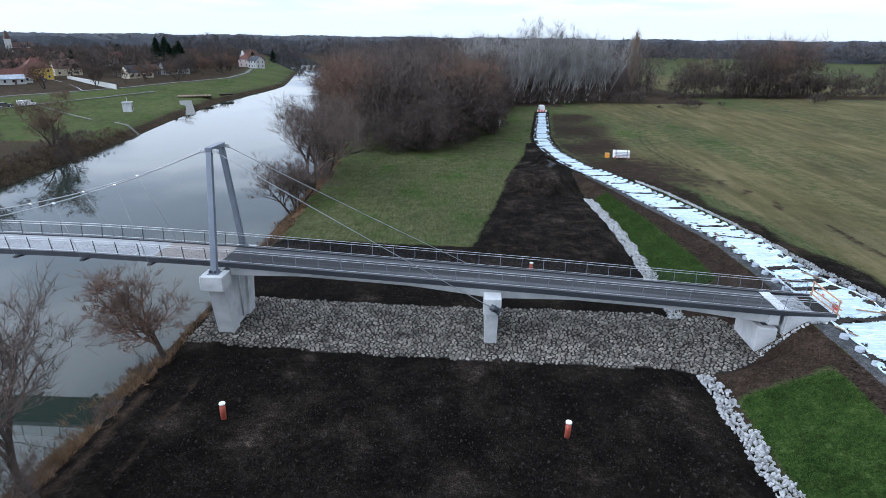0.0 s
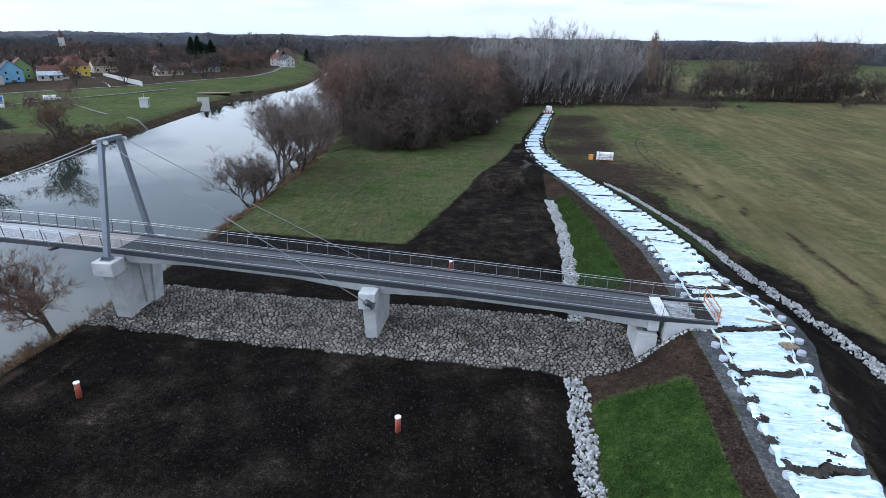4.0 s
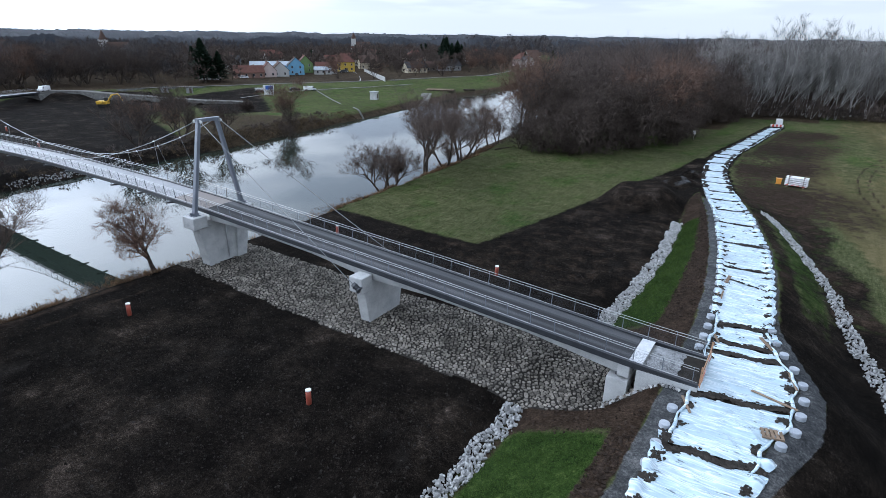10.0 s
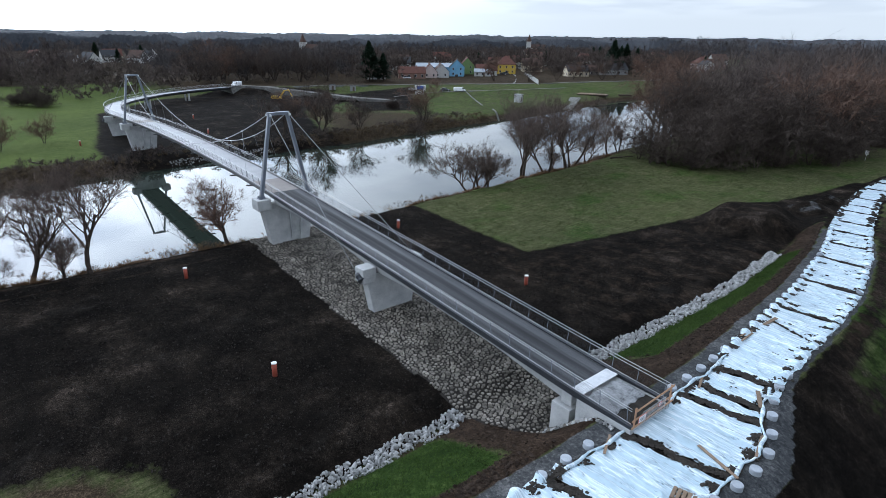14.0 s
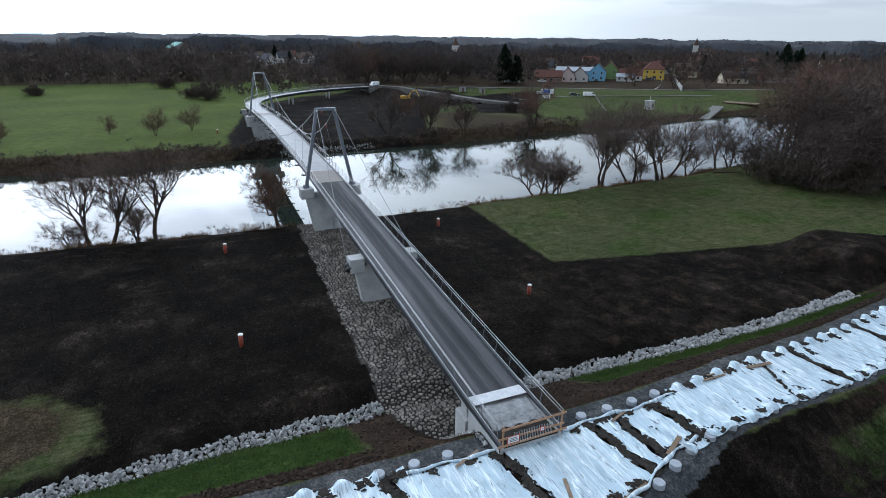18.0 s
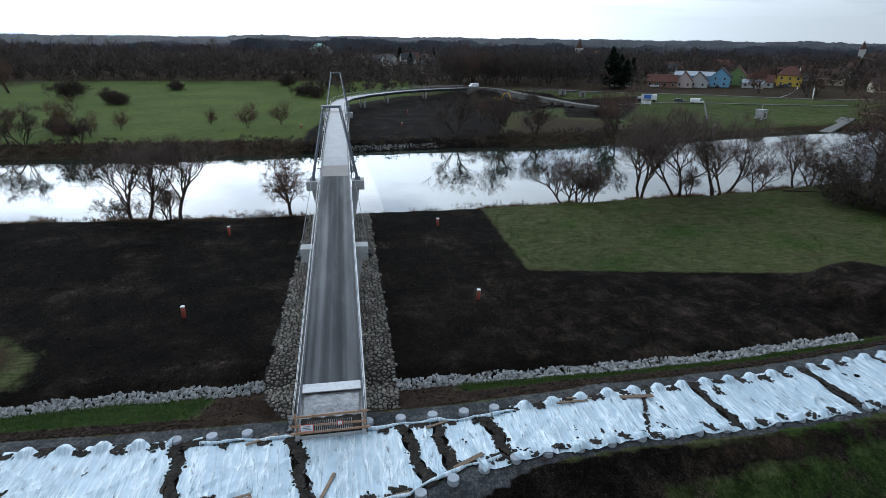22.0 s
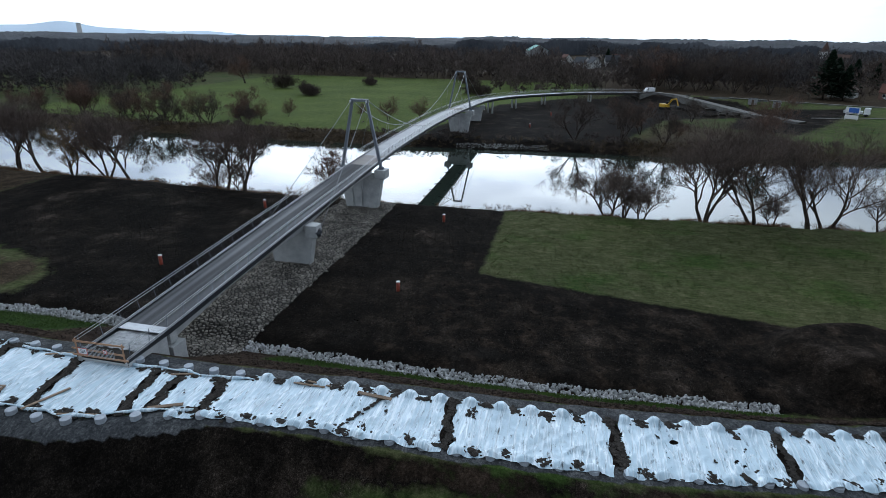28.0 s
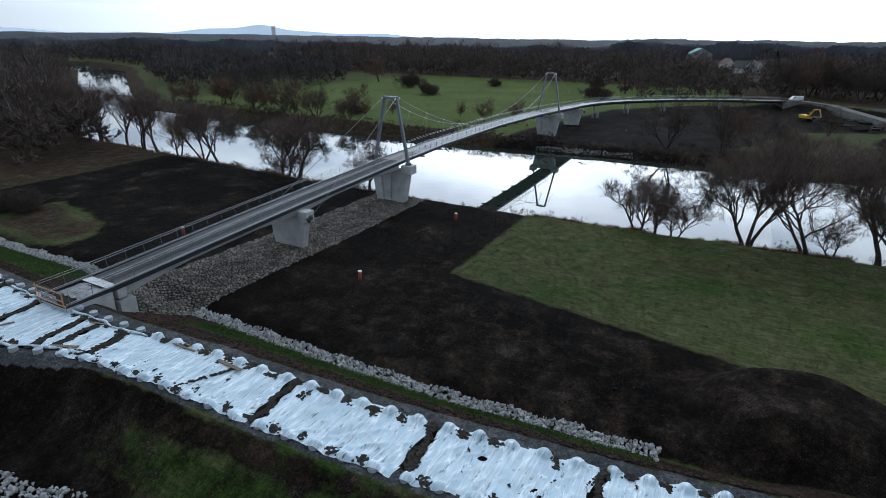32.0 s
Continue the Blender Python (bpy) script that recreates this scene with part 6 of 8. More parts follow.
far_crowns("poplar_undergrowth", [(-26 + i * 1.6, 192 + 0.3 * i + rnd.uniform(-2, 2), 0, rnd.uniform(4, 9), 3.0) for i in range(44)], "twig_wood", "dark undergrowth below the poplars", 16, 16, 0.1, False)
# hedges and single bushes round the field
far_crowns("field_hedge", scatter([(66, 238), (74, 228), (110, 234), (160, 262), (240, 280), (420, 300), (420, 318), (150, 284), (66, 254)], 7.5, 62, 5, 19), "twig", "leafless hedge trees behind the field", 18, 14, 0.12)
far_crowns("field_bush", [(56, 190, 0, 3.5, 3.4), (58.5, 191, 0, 4.0, 3.2), (61, 190, 0, 3.0, 2.6), (46, 187, 0, 1.2, 1.6), (120, 214, 0, 5, 3.2), (124, 216, 0, 4, 3), (185, 236, 0, 5, 3), (75, 200, 0, 2, 2)], "twig", "leafless bushes in the winter field", 24, 20, 0.06, False)
for i in range(16):
    x = 66 + i * 7 + rnd.uniform(-3, 3)
    put(wood_kinds[rnd.choice((0, 3, 1))], x, 232 + 0.28 * (x - 66) + rnd.uniform(-4, 8), rnd.uniform(0, 360), rnd.uniform(0.65, 1.0))
far_crowns("hedge_bushes", [(62 + i * 3.2 + rnd.uniform(-1, 1), 226 + 0.8 * i + rnd.uniform(-3, 3), 0, rnd.uniform(2.5, 6), rnd.uniform(2, 4)) for i in range(46)], "twig", "leafless bushes along the field's edge", 16, 14, 0.1, False)
for x, y, turn, size in ((98, 236, 20, 1.35), (104, 240, 120, 1.5), (111, 238, 210, 1.4), (118, 243, 300, 1.5), (127, 246, 70, 1.45), (137, 250, 160, 1.35), (72, 246, 40, 0.9), (79, 244, 250, 0.95)):
    put(wood_kinds[1 + (turn // 10) % 2], x, y, turn, size)
# woods to the horizon
FARWOODS = [
    ([(-110, 330), (60, 330), (95, 640), (900, 760), (900, 1000), (-150, 900)], 20, 63, 20, 27),
    ([(420, 620), (1500, 800), (1500, 1000), (420, 780)], 22, 64, 19, 26),
    ([(-320, -20), (-320, -260), (-350, -330), (-440, -300), (-430, 20), (-360, 30)], 10.5, 65, 14, 23),
    ([(-160, -150), (-160, -195), (-170, -232), (-260, -360), (-340, -340), (-300, -200), (-225, -150)], 10, 66, 9, 17),
    ([(-64, -116), (-56, -84), (-30, -72), (-10, -75), (0, -140), (-80, -300), (-165, -300), (-90, -165)], 7.6, 67, 10, 18),
    ([(-270, 75), (-262, 140), (-300, 175), (-420, 190), (-440, 80), (-330, 40)], 11, 68, 11, 20),
    ([(-430, -300), (-700, -500), (-1300, -700), (-1300, -350), (-700, -60), (-440, -20)], 26, 69, 10, 15),
    ([(-440, 100), (-460, 400), (-340, 640), (-900, 1100), (-1500, 900), (-1300, 100), (-700, 20)], 25, 70, 10, 16),
    ([(-165, -300), (-80, -300), (-150, -520), (-232, -520), (-238, -480), (-226, -400)], 9.5, 72, 10, 17),
    ([(-262, -355), (-294, -480), (-258, -560), (-420, -620), (-360, -340)], 10.5, 73, 10, 18),
    ([(-238, -8), (-262, 70), (-330, 42), (-430, 18), (-440, -20), (-322, -18)], 11, 74, 8, 15),
    ([(-330, 640), (-240, 560), (-100, 900), (-200, 1400), (-900, 1150)], 24, 71, 18, 26),
]
for i, (poly, step, seed, h0, h1) in enumerate(FARWOODS):
    far_crowns("far_woods", scatter(poly, step, seed, h0, h1, 0.45 if step < 12 else 0.7), "twig_far" if step > 12 or i % 2 else "twig_wood", "leafless grey-brown woods in the distance", 18 if step < 12 else 9, 15 if step < 12 else 11, 0.14 if step < 12 else 0.36)
LOW = [p for poly, step, seed, h0, h1 in FARWOODS if step < 12 for p in scatter(poly, step * 1.15, seed + 40, 4, 7, 0.6)]
far_crowns("wood_undergrowth", LOW, "twig_wood", "leafless undergrowth at the feet of the woods", 9, 9, 0.26, False)


def canopy():
    """The wooded plain far off: one uneven sheet of tree tops."""
    rng = np.random.default_rng(12)
    az = np.radians(np.arange(15, 280, 0.13))
    rings = [905, 910, 960, 1020, 1090, 1170, 1260, 1360, 1480, 1620, 1800, 2050, 2400, 2900, 3500]
    vv = []
    for k, d in enumerate(rings):
        top = 17 + 5 * np.sin(az * 23 + k) * np.sin(az * 61 + 2 * k) + 3 * np.sin(az * 7 - k) + rng.uniform(-1.6, 1.6, len(az)) + k * 0.5
        top = np.where(az > np.radians(190), top * 0.75, top)
        dd = d * (1 + 0.04 * np.sin(az * 17) + 0.02 * np.sin(az * 41))
        vv.append(np.stack([np.cos(az) * dd, np.sin(az) * dd, top if k else 0 * top - 1], 1))
    V = np.concatenate(vv)
    n = len(az)
    ff = [(k * n + i, k * n + i + 1, (k + 1) * n + i + 1, (k + 1) * n + i) for k in range(len(rings) - 1) for i in range(n - 1)]
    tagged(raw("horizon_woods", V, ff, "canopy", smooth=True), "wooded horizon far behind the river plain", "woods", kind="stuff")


# tree tops tinted bluish: distance haze put into the colour
M["canopy"] = worn("hazy_tree_tops", (0.026, 0.029, 0.035), (0.066, 0.07, 0.078), 0.03, 0.35, 1.0, bump_s=0, spec=0.0)
canopy()

# hills on the horizon, distance haze put into their pale blue-grey colour
M["hill"] = worn("hazy_hill", (0.56, 0.66, 0.76), (0.62, 0.71, 0.8), 0.002, 0.01, 1.0, bump_s=0)


def hills():
    vv, ff = [], []
    n = 120
    for i in range(n + 1):
        az = math.radians(183 + 62 * i / n)
        h = 30 + 12 * math.sin(i * 0.11) + 6 * math.sin(i * 0.43 + 1)
        h += 50 * math.exp(-((math.degrees(az) - 225.0) / 2.0) ** 2) + 26 * math.exp(-((math.degrees(az) - 229.5) / 4) ** 2) - 40 * max(0, (205 - math.degrees(az)) / 22)
        for d, z in ((4150, -20), (4350, max(4, h * 0.6)), (4550, max(6, h))):
            vv.append((math.cos(az) * d, math.sin(az) * d, z))
    for i in range(n):
        for j in range(2):
            ff.append((i * 3 + j, i * 3 + j + 1, (i + 1) * 3 + j + 1, (i + 1) * 3 + j))
    tagged(raw("backdrop", vv, ff, "hill", smooth=True), "far horizon hills coloured in pale blue-grey haze", "hills", kind="structure")


hills()

# dry reeds and grass along the near bank
def tufts(name, spots, material, label, blades, size):
    rng = np.random.default_rng(3)
    S = np.array(spots); n = len(S)
    a = rng.uniform(0, 2 * np.pi, (n, blades)); q = rng.uniform(0, 0.45, (n, blades))
    bx, by, bz = S[:, 0][:, None] + np.cos(a) * q, S[:, 1][:, None] + np.sin(a) * q, S[:, 2][:, None] + 0 * a
    ln = size * rng.uniform(0.5, 1.2, (n, blades)) * S[:, 3][:, None]
    tx, ty, tz = bx + np.cos(a) * ln * rng.uniform(0.2, 0.9, (n, blades)), by + np.sin(a) * ln * rng.uniform(0.2, 0.9, (n, blades)), bz + ln * rng.uniform(0.5, 1.0, (n, blades))
    w = 0.03
    P = np.stack([np.stack([bx - np.sin(a) * w, by + np.cos(a) * w, bz], -1), np.stack([bx + np.sin(a) * w, by - np.cos(a) * w, bz], -1), np.stack([tx, ty, tz], -1)], 2).reshape(-1, 3)
    F = np.arange(len(P)).reshape(-1, 3)
    me = bpy.data.meshes.new(name)
    me.vertices.add(len(P)); me.vertices.foreach_set("co", P.ravel())
    me.loops.add(F.size); me.loops.foreach_set("vertex_index", F.ravel())
    me.polygons.add(len(F)); me.polygons.foreach_set("loop_start", np.arange(0, F.size, 3))
    me.update(calc_edges=True)
    return tagged(mesh_part(name, me, material), label, "grass", kind="stuff")


spots = []
for i in range(5200):
    y = rnd.uniform(-105, 84)
    if -4 < y < 20 and rnd.random() < 0.85:
        continue
    x = float(table(y, NEAR_BANK)) + rnd.uniform(2.2, 5.8)
    if math.sin(y * 0.55) + math.sin(y * 0.23 + 1) + rnd.uniform(-0.9, 0.9) < -0.2:
        continue
    spots.append((x, y, ground_z(x, y), rnd.uniform(0.5, 1.5)))
tufts("bank_reeds", spots, "dry_reed", "tufts of dry brown grass and reed on the river bank", 30, 0.6)
spots = []
for i in range(1300):
    y = rnd.uniform(-110, 110)
    x = float(table(y, FAR_BANK)) - rnd.uniform(0.5, 8)
    if -6 < y < 44 and rnd.random() < 0.7:
        continue
    spots.append((x, y, ground_z(x, y), rnd.uniform(0.6, 1.4)))
M["dry_scrub"] = worn("dry_bank_scrub", (0.06, 0.045, 0.028), (0.17, 0.125, 0.08), 0.5, 5, 0.9, bump_s=0, island=0.35)
tufts("far_bank_scrub", spots, "dry_scrub", "dry brown scrub on the far river bank", 20, 1.2)

BRUSH = []
for i in range(260):
    y = rnd.uniform(-110, 88) if i < 150 else rnd.uniform(-46, -7)
    if -9 < y < 10 and rnd.random() < 0.7:
        continue
    x = float(table(y, NEAR_BANK)) + rnd.uniform(2.0, 5.5)
    h = rnd.uniform(0.5, 1.7) * rnd.choice((0.6, 1.0, 1.0, 1.4))
    BRUSH.append((x, y, ground_z(x, y), h, h * rnd.uniform(0.7, 1.2)))
FAR_BRUSH = []
for i in range(150):
    y = rnd.uniform(-150, 100)
    if 2 < y < 40 and rnd.random() < 0.6:
        continue
    x = float(table(y, FAR_BANK)) - rnd.uniform(2.5, 11)
    h = rnd.uniform(0.8, 2.4)
    FAR_BRUSH.append((x, y, ground_z(x, y), h, h * rnd.uniform(0.8, 1.6)))
far_crowns("far_bank_brush", FAR_BRUSH, "twig_wood", "low dark brushwood on the far river bank", 16, 16, 0.03, False)
far_crowns("bank_brush", BRUSH[::2], "dry_reed", "low dry brushwood on the river bank", 12, 14, 0.016, False)
far_crowns("bank_brush", BRUSH[1::2], "twig_wood", "low dark brushwood on the river bank", 12, 14, 0.016, False)

M["grass_blade"] = worn("green_grass_blades", (0.02, 0.045, 0.009), (0.07, 0.11, 0.028), 0.4, 6, 0.8, bump_s=0, island=0.4)
M["grass_dry"] = worn("yellowish_grass_blades", (0.04, 0.05, 0.018), (0.16, 0.15, 0.075), 0.3, 6, 0.8, bump_s=0, island=0.4)
strip_spots, field_spots = [], []
for i in range(9000):
    y = rnd.uniform(9.5, 48) if i % 5 < 3 else rnd.uniform(-40, -9)
    toe, ci = float(table(y, TOE_LINE)), float(table(y, CROWN_IN))
    top = toe + 0.75 + 0.56 * (ci - 1 - toe) if y > 0 else ci - 2.3
    x = rnd.uniform(toe + 0.9, top + 0.25)
    strip_spots.append((x, y, ground_z(x, y) - 0.02, rnd.uniform(0.5, 1.2)))
while len(field_spots) < 15000:
    x, y = rnd.uniform(-58, -14), rnd.uniform(22.5, 108)
    if poly_in(np.array(x), np.array(y), MEADOW) and x > table(y, NEAR_BANK) + 6 and rnd.random() < 1.25 - y / 140:
        field_spots.append((x, y, ground_z(x, y) - 0.02, rnd.uniform(0.4, 1.2)))
tufts("dike_grass", strip_spots, "grass_blade", "young green grass on the dike's slope", 9, 0.13)
tufts("meadow_grass", [p for k, p in enumerate(field_spots) if k % 4], "grass_dry", "short winter grass of the riverside meadow", 9, 0.16)
tufts("meadow_grass", field_spots[::4], "grass_blade", "short green grass of the riverside meadow", 9, 0.15)
clods = []
for _ in range(5200):
    y = rnd.uniform(-34, 62)
    toe, ci = float(table(y, TOE_LINE)), float(table(y, CROWN_IN))
    low = toe + 0.75 + 0.56 * (ci - 1 - toe) if y > 9.5 else (ci - 2.3 if y < -9 else toe + 1.0)
    x = rnd.uniform(low, ci - 0.9)
    if abs(y) < 5.8 and x < 3.5:
        continue
    q = rnd.uniform(0.03, 0.085) * rnd.choice((1, 1, 1, 1.6))
    clods.append((x, y, ground_z(x, y) + q * 0.2, q * 1.3, q, q * 0.7, rnd.uniform(0, 3)))
M["clod_brown"] = worn("brown_earth", (0.013, 0.0088, 0.0065), (0.06, 0.043, 0.033), 2, 20, 1.0, bump_s=0.3, island=0.5)
lumps("slope_clods", clods, "clod_brown", "crumbled brown earth on the dike's slope", "soil")
ws = empty("wing_stones", pose(0, 0, 0), "row of pale stones set along the abutment's wing wall", "stones", kind="structure")
for k in range(46):
    u = rnd.random()
    x, y = -1.9 + 5.2 * u, -2.38 - rnd.uniform(0, 0.2 + 0.6 * (1 - u) ** 3)
    r = rnd.uniform(0.1, 0.2)
    st = new("stone", ROCKS[rnd.randrange(10)])
    st.parent = ws
    st.matrix_world = Matrix.LocRotScale((x, y, ground_z(x, y) + r * 0.4), Euler((rnd.uniform(0, 6), rnd.uniform(0, 6), rnd.uniform(0, 6))), (r * 1.2, r, r * 0.8))
eb = empty("road_barrier", pose(-2.6, 167.2, ground_z(-2.6, 167.2)), "red and white striped road barrier at the dike's end", "barrier")
for k in range(7):
    part("block", box_bm(-1.5 + k * 0.5, 0, 0.42, 0.49, 0.3, 0.7, 0.04), "sign_red" if k % 2 else "sign_white", eb)
for k in (-1.5, 1.5):
    part("foot", box_bm(k, 0, 0.03, 0.5, 0.8, 0.08), "steel_dark", eb)

# ---- the far side: town, dike things, vehicles ----
GROVE = [(-268, 62), (-276, 70), (-284, 60), (-272, 78), (-290, 74), (-282, 84), (-266, 88), (-298, 66), (-275, 96), (-262, 104), (-292, 96), (-270, 112), (-258, 118)]
PAINTS = {"yellow": (0.55, 0.38, 0.08), "blue": (0.18, 0.4, 0.58), "white": (0.48, 0.475, 0.455), "pink": (0.55, 0.45, 0.42), "green": (0.16, 0.24, 0.1), "grey": (0.27, 0.27, 0.27), "cream": (0.55, 0.48, 0.36), "brick": (0.24, 0.15, 0.12), "dark": (0.13, 0.11, 0.095)}
ROOFS = {"red": (0.12, 0.058, 0.047), "brown": (0.085, 0.055, 0.045), "grey": (0.055, 0.058, 0.064), "pale": (0.36, 0.4, 0.44), "copper": (0.22, 0.42, 0.38)}
for k, c in PAINTS.items():
    M["wall_" + k] = worn("render_" + k, tuple(v * 0.82 for v in c), c, 0.6, 9, 0.85, bump_s=0.1)
for k, c in ROOFS.items():
    M["roof_" + k] = worn("tiles_" + k, tuple(v * 0.7 for v in c), tuple(v * 1.2 for v in c), 0.8, 12, 0.8, bump_s=0.4, bump_h=0.06)
m_, nt_, b_ = base_mat("dark_window_glass", 0.08, 0, 0.6)
b_.inputs["Base Color"].default_value = (0.02, 0.024, 0.03, 1)
M["glass"] = m_
M["door_wood"] = worn("dark_door", (0.06, 0.04, 0.03), (0.1, 0.07, 0.05), 2, 20, 0.6, bump_s=0.1)


def house(x, y, turn, w, d, h, rh, wall, roof, hip=False, storeys=1, label="", windows=3, name="house"):
    """A rendered house, w along its ridge: walls, roof, windows with frames, a door, a chimney."""
    z = ground_z(x, y)
    ob = empty(name, pose(x, y, z, 0, 0, turn), label, "house", "houses of the town")
    bm = bmesh.new()
    pts = [(-w / 2, -d / 2), (w / 2, -d / 2), (w / 2, d / 2), (-w / 2, d / 2)]
    lo = [bm.verts.new((a, b, -1.2)) for a, b in pts]
    hi = [bm.verts.new((a, b, h)) for a, b in pts]
    for i in range(4):
        if hip or i in (0, 2):
            bm.faces.new((lo[i], lo[(i + 1) % 4], hi[(i + 1) % 4], hi[i]))
        else:
            g = bm.verts.new(((w / 2 if i == 1 else -w / 2), 0, h + rh * 0.97))
            bm.faces.new((lo[i], lo[(i + 1) % 4], hi[(i + 1) % 4], g, hi[i]))
    part("wall", bm, "wall_" + wall, ob)
    e, t = 0.45, 0.18
    bm = bmesh.new()
    rl = (w / 2 - d * 0.42) if hip else (w / 2 + e * 0.6)
    rl = max(rl, 0.3)
    low = h - rh * e / (d / 2) * (1 if not hip else 0.8)
    c = [bm.verts.new((sx * (w / 2 + e * (1 if hip else 0.6)), sy * (d / 2 + e), low)) for sx, sy in ((-1, -1), (1, -1), (1, 1), (-1, 1))]
    r1, r2 = bm.verts.new((-rl, 0, h + rh)), bm.verts.new((rl, 0, h + rh))
    bm.faces.new((c[0], c[1], r2, r1)); bm.faces.new((c[2], c[3], r1, r2))
    bm.faces.new((c[1], c[2], r2)); bm.faces.new((c[3], c[0], r1))
    if not hip:
        # open gables: only the two slopes, made thick
        for fa in [fa for fa in bm.faces if len(fa.verts) == 3]:
            bm.faces.remove(fa)
    bmesh.ops.recalc_face_normals(bm, faces=bm.faces)
    bmesh.ops.solidify(bm, geom=list(bm.faces), thickness=t)
    rf = part("roof", bm, "roof_" + roof, ob)
    part("chimney", box_bm(w * 0.18, d * 0.08, h + rh * 0.95, 0.55, 0.55, 1.3), "wall_brick", rf)
    for s in range(storeys):
        zc = 1.55 + s * 2.8
        for sy in (-1, 1):
            for k in range(windows):
                xc = -w / 2 + w * (k + 0.5) / windows
                wn_ = part("window", box_bm(xc, sy * (d / 2 + 0.02), zc, 1.15, 0.08, 1.4), "wall_white", ob)
                part("pane", box_bm(xc, sy * (d / 2 + 0.05), zc, 0.95, 0.06, 1.2), "glass", wn_)
        for sx in (-1, 1):
            for k in (-0.25, 0.25):
                wn_ = part("window", box_bm(sx * (w / 2 + 0.02), d * k, zc, 0.08, 1.05, 1.35), "wall_white", ob)
                part("pane", box_bm(sx * (w / 2 + 0.05), d * k, zc, 0.06, 0.85, 1.15), "glass", wn_)
    part("door", box_bm(w * 0.08, -d / 2 - 0.03, 0.95, 1.0, 0.08, 2.1), "door_wood", ob)
    return ob


house(-258, 249, 50, 12, 11, 6.2, 4.6, "yellow", "red", True, 2, "yellow two-storey house with a red hipped roof")
house(-256, 205, 140, 12, 9, 5.6, 4.2, "blue", "grey", False, 2, "bright blue gabled house with a grey roof")
house(-276, 205, 50, 26, 10, 4.6, 2.0, "blue", "pale", False, 1, "long pale blue hall with a flat pale roof", 5)
house(-253, 190, 145, 11, 9, 3.6, 4.2, "white", "brown", False, 1, "white gabled house with a brown roof")
house(-252, 181, 145, 9, 8, 3.6, 4.4, "pink", "red", False, 1, "pale pink gabled house")
house(-252, 168, 58, 15, 8, 3.2, 3.2, "brick", "red", False, 1, "low long house with a red tiled roof", 4)
house(-258, 148, 58, 10, 9, 3.0, 3.6, "white", "brown", True, 1, "small white house with a brown hipped roof")
house(-266, 222, 140, 11, 9, 5.6, 4.6, "green", "red", False, 2, "green gabled house with a red roof")
house(-252, 226, 50, 13, 8, 3.2, 3.4, "white", "red", False, 1, "white low house with a red roof")
house(-247, 218, 50, 10, 6, 2.8, 1.6, "white", "pale", False, 1, "white garage with a pale roof")
house(-268, 285, 50, 14, 10, 4.6, 4.4, "cream", "brown", False, 1, "cream house with a brown roof")
house(-300, 300, 60, 14, 10, 5, 4.4, "white", "red", False, 2, "white house with a red roof among trees")
house(-286, 268, 40, 12, 9, 4.8, 4.2, "yellow", "red", False, 2, "pale yellow house behind the street")
house(-222, 282, 62, 22, 8, 3.4, 3.0, "dark", "brown", False, 1, "long low dark farm building with a brown roof", 6)
house(-214, 306, 62, 16, 9, 3.6, 3.8, "grey", "grey", False, 1, "grey farmhouse with a dark roof", 4)
house(-215, 268, 62, 14, 8, 3.4, 3.2, "cream", "grey", False, 1, "cream low house behind the wall", 4)
house(-205, 405, 70, 13, 10, 6, 4.4, "pink", "red", True, 2, "pale pink house with a red roof near the dike")
house(-193, 388, 150, 9, 8, 5.6, 3.0, "white", "grey", False, 2, "white gabled house with a blue-grey roof beside the dike")
house(-212, 440, 70, 12, 9, 4, 4, "brick", "brown", False, 1, "brick-red house near the dike")
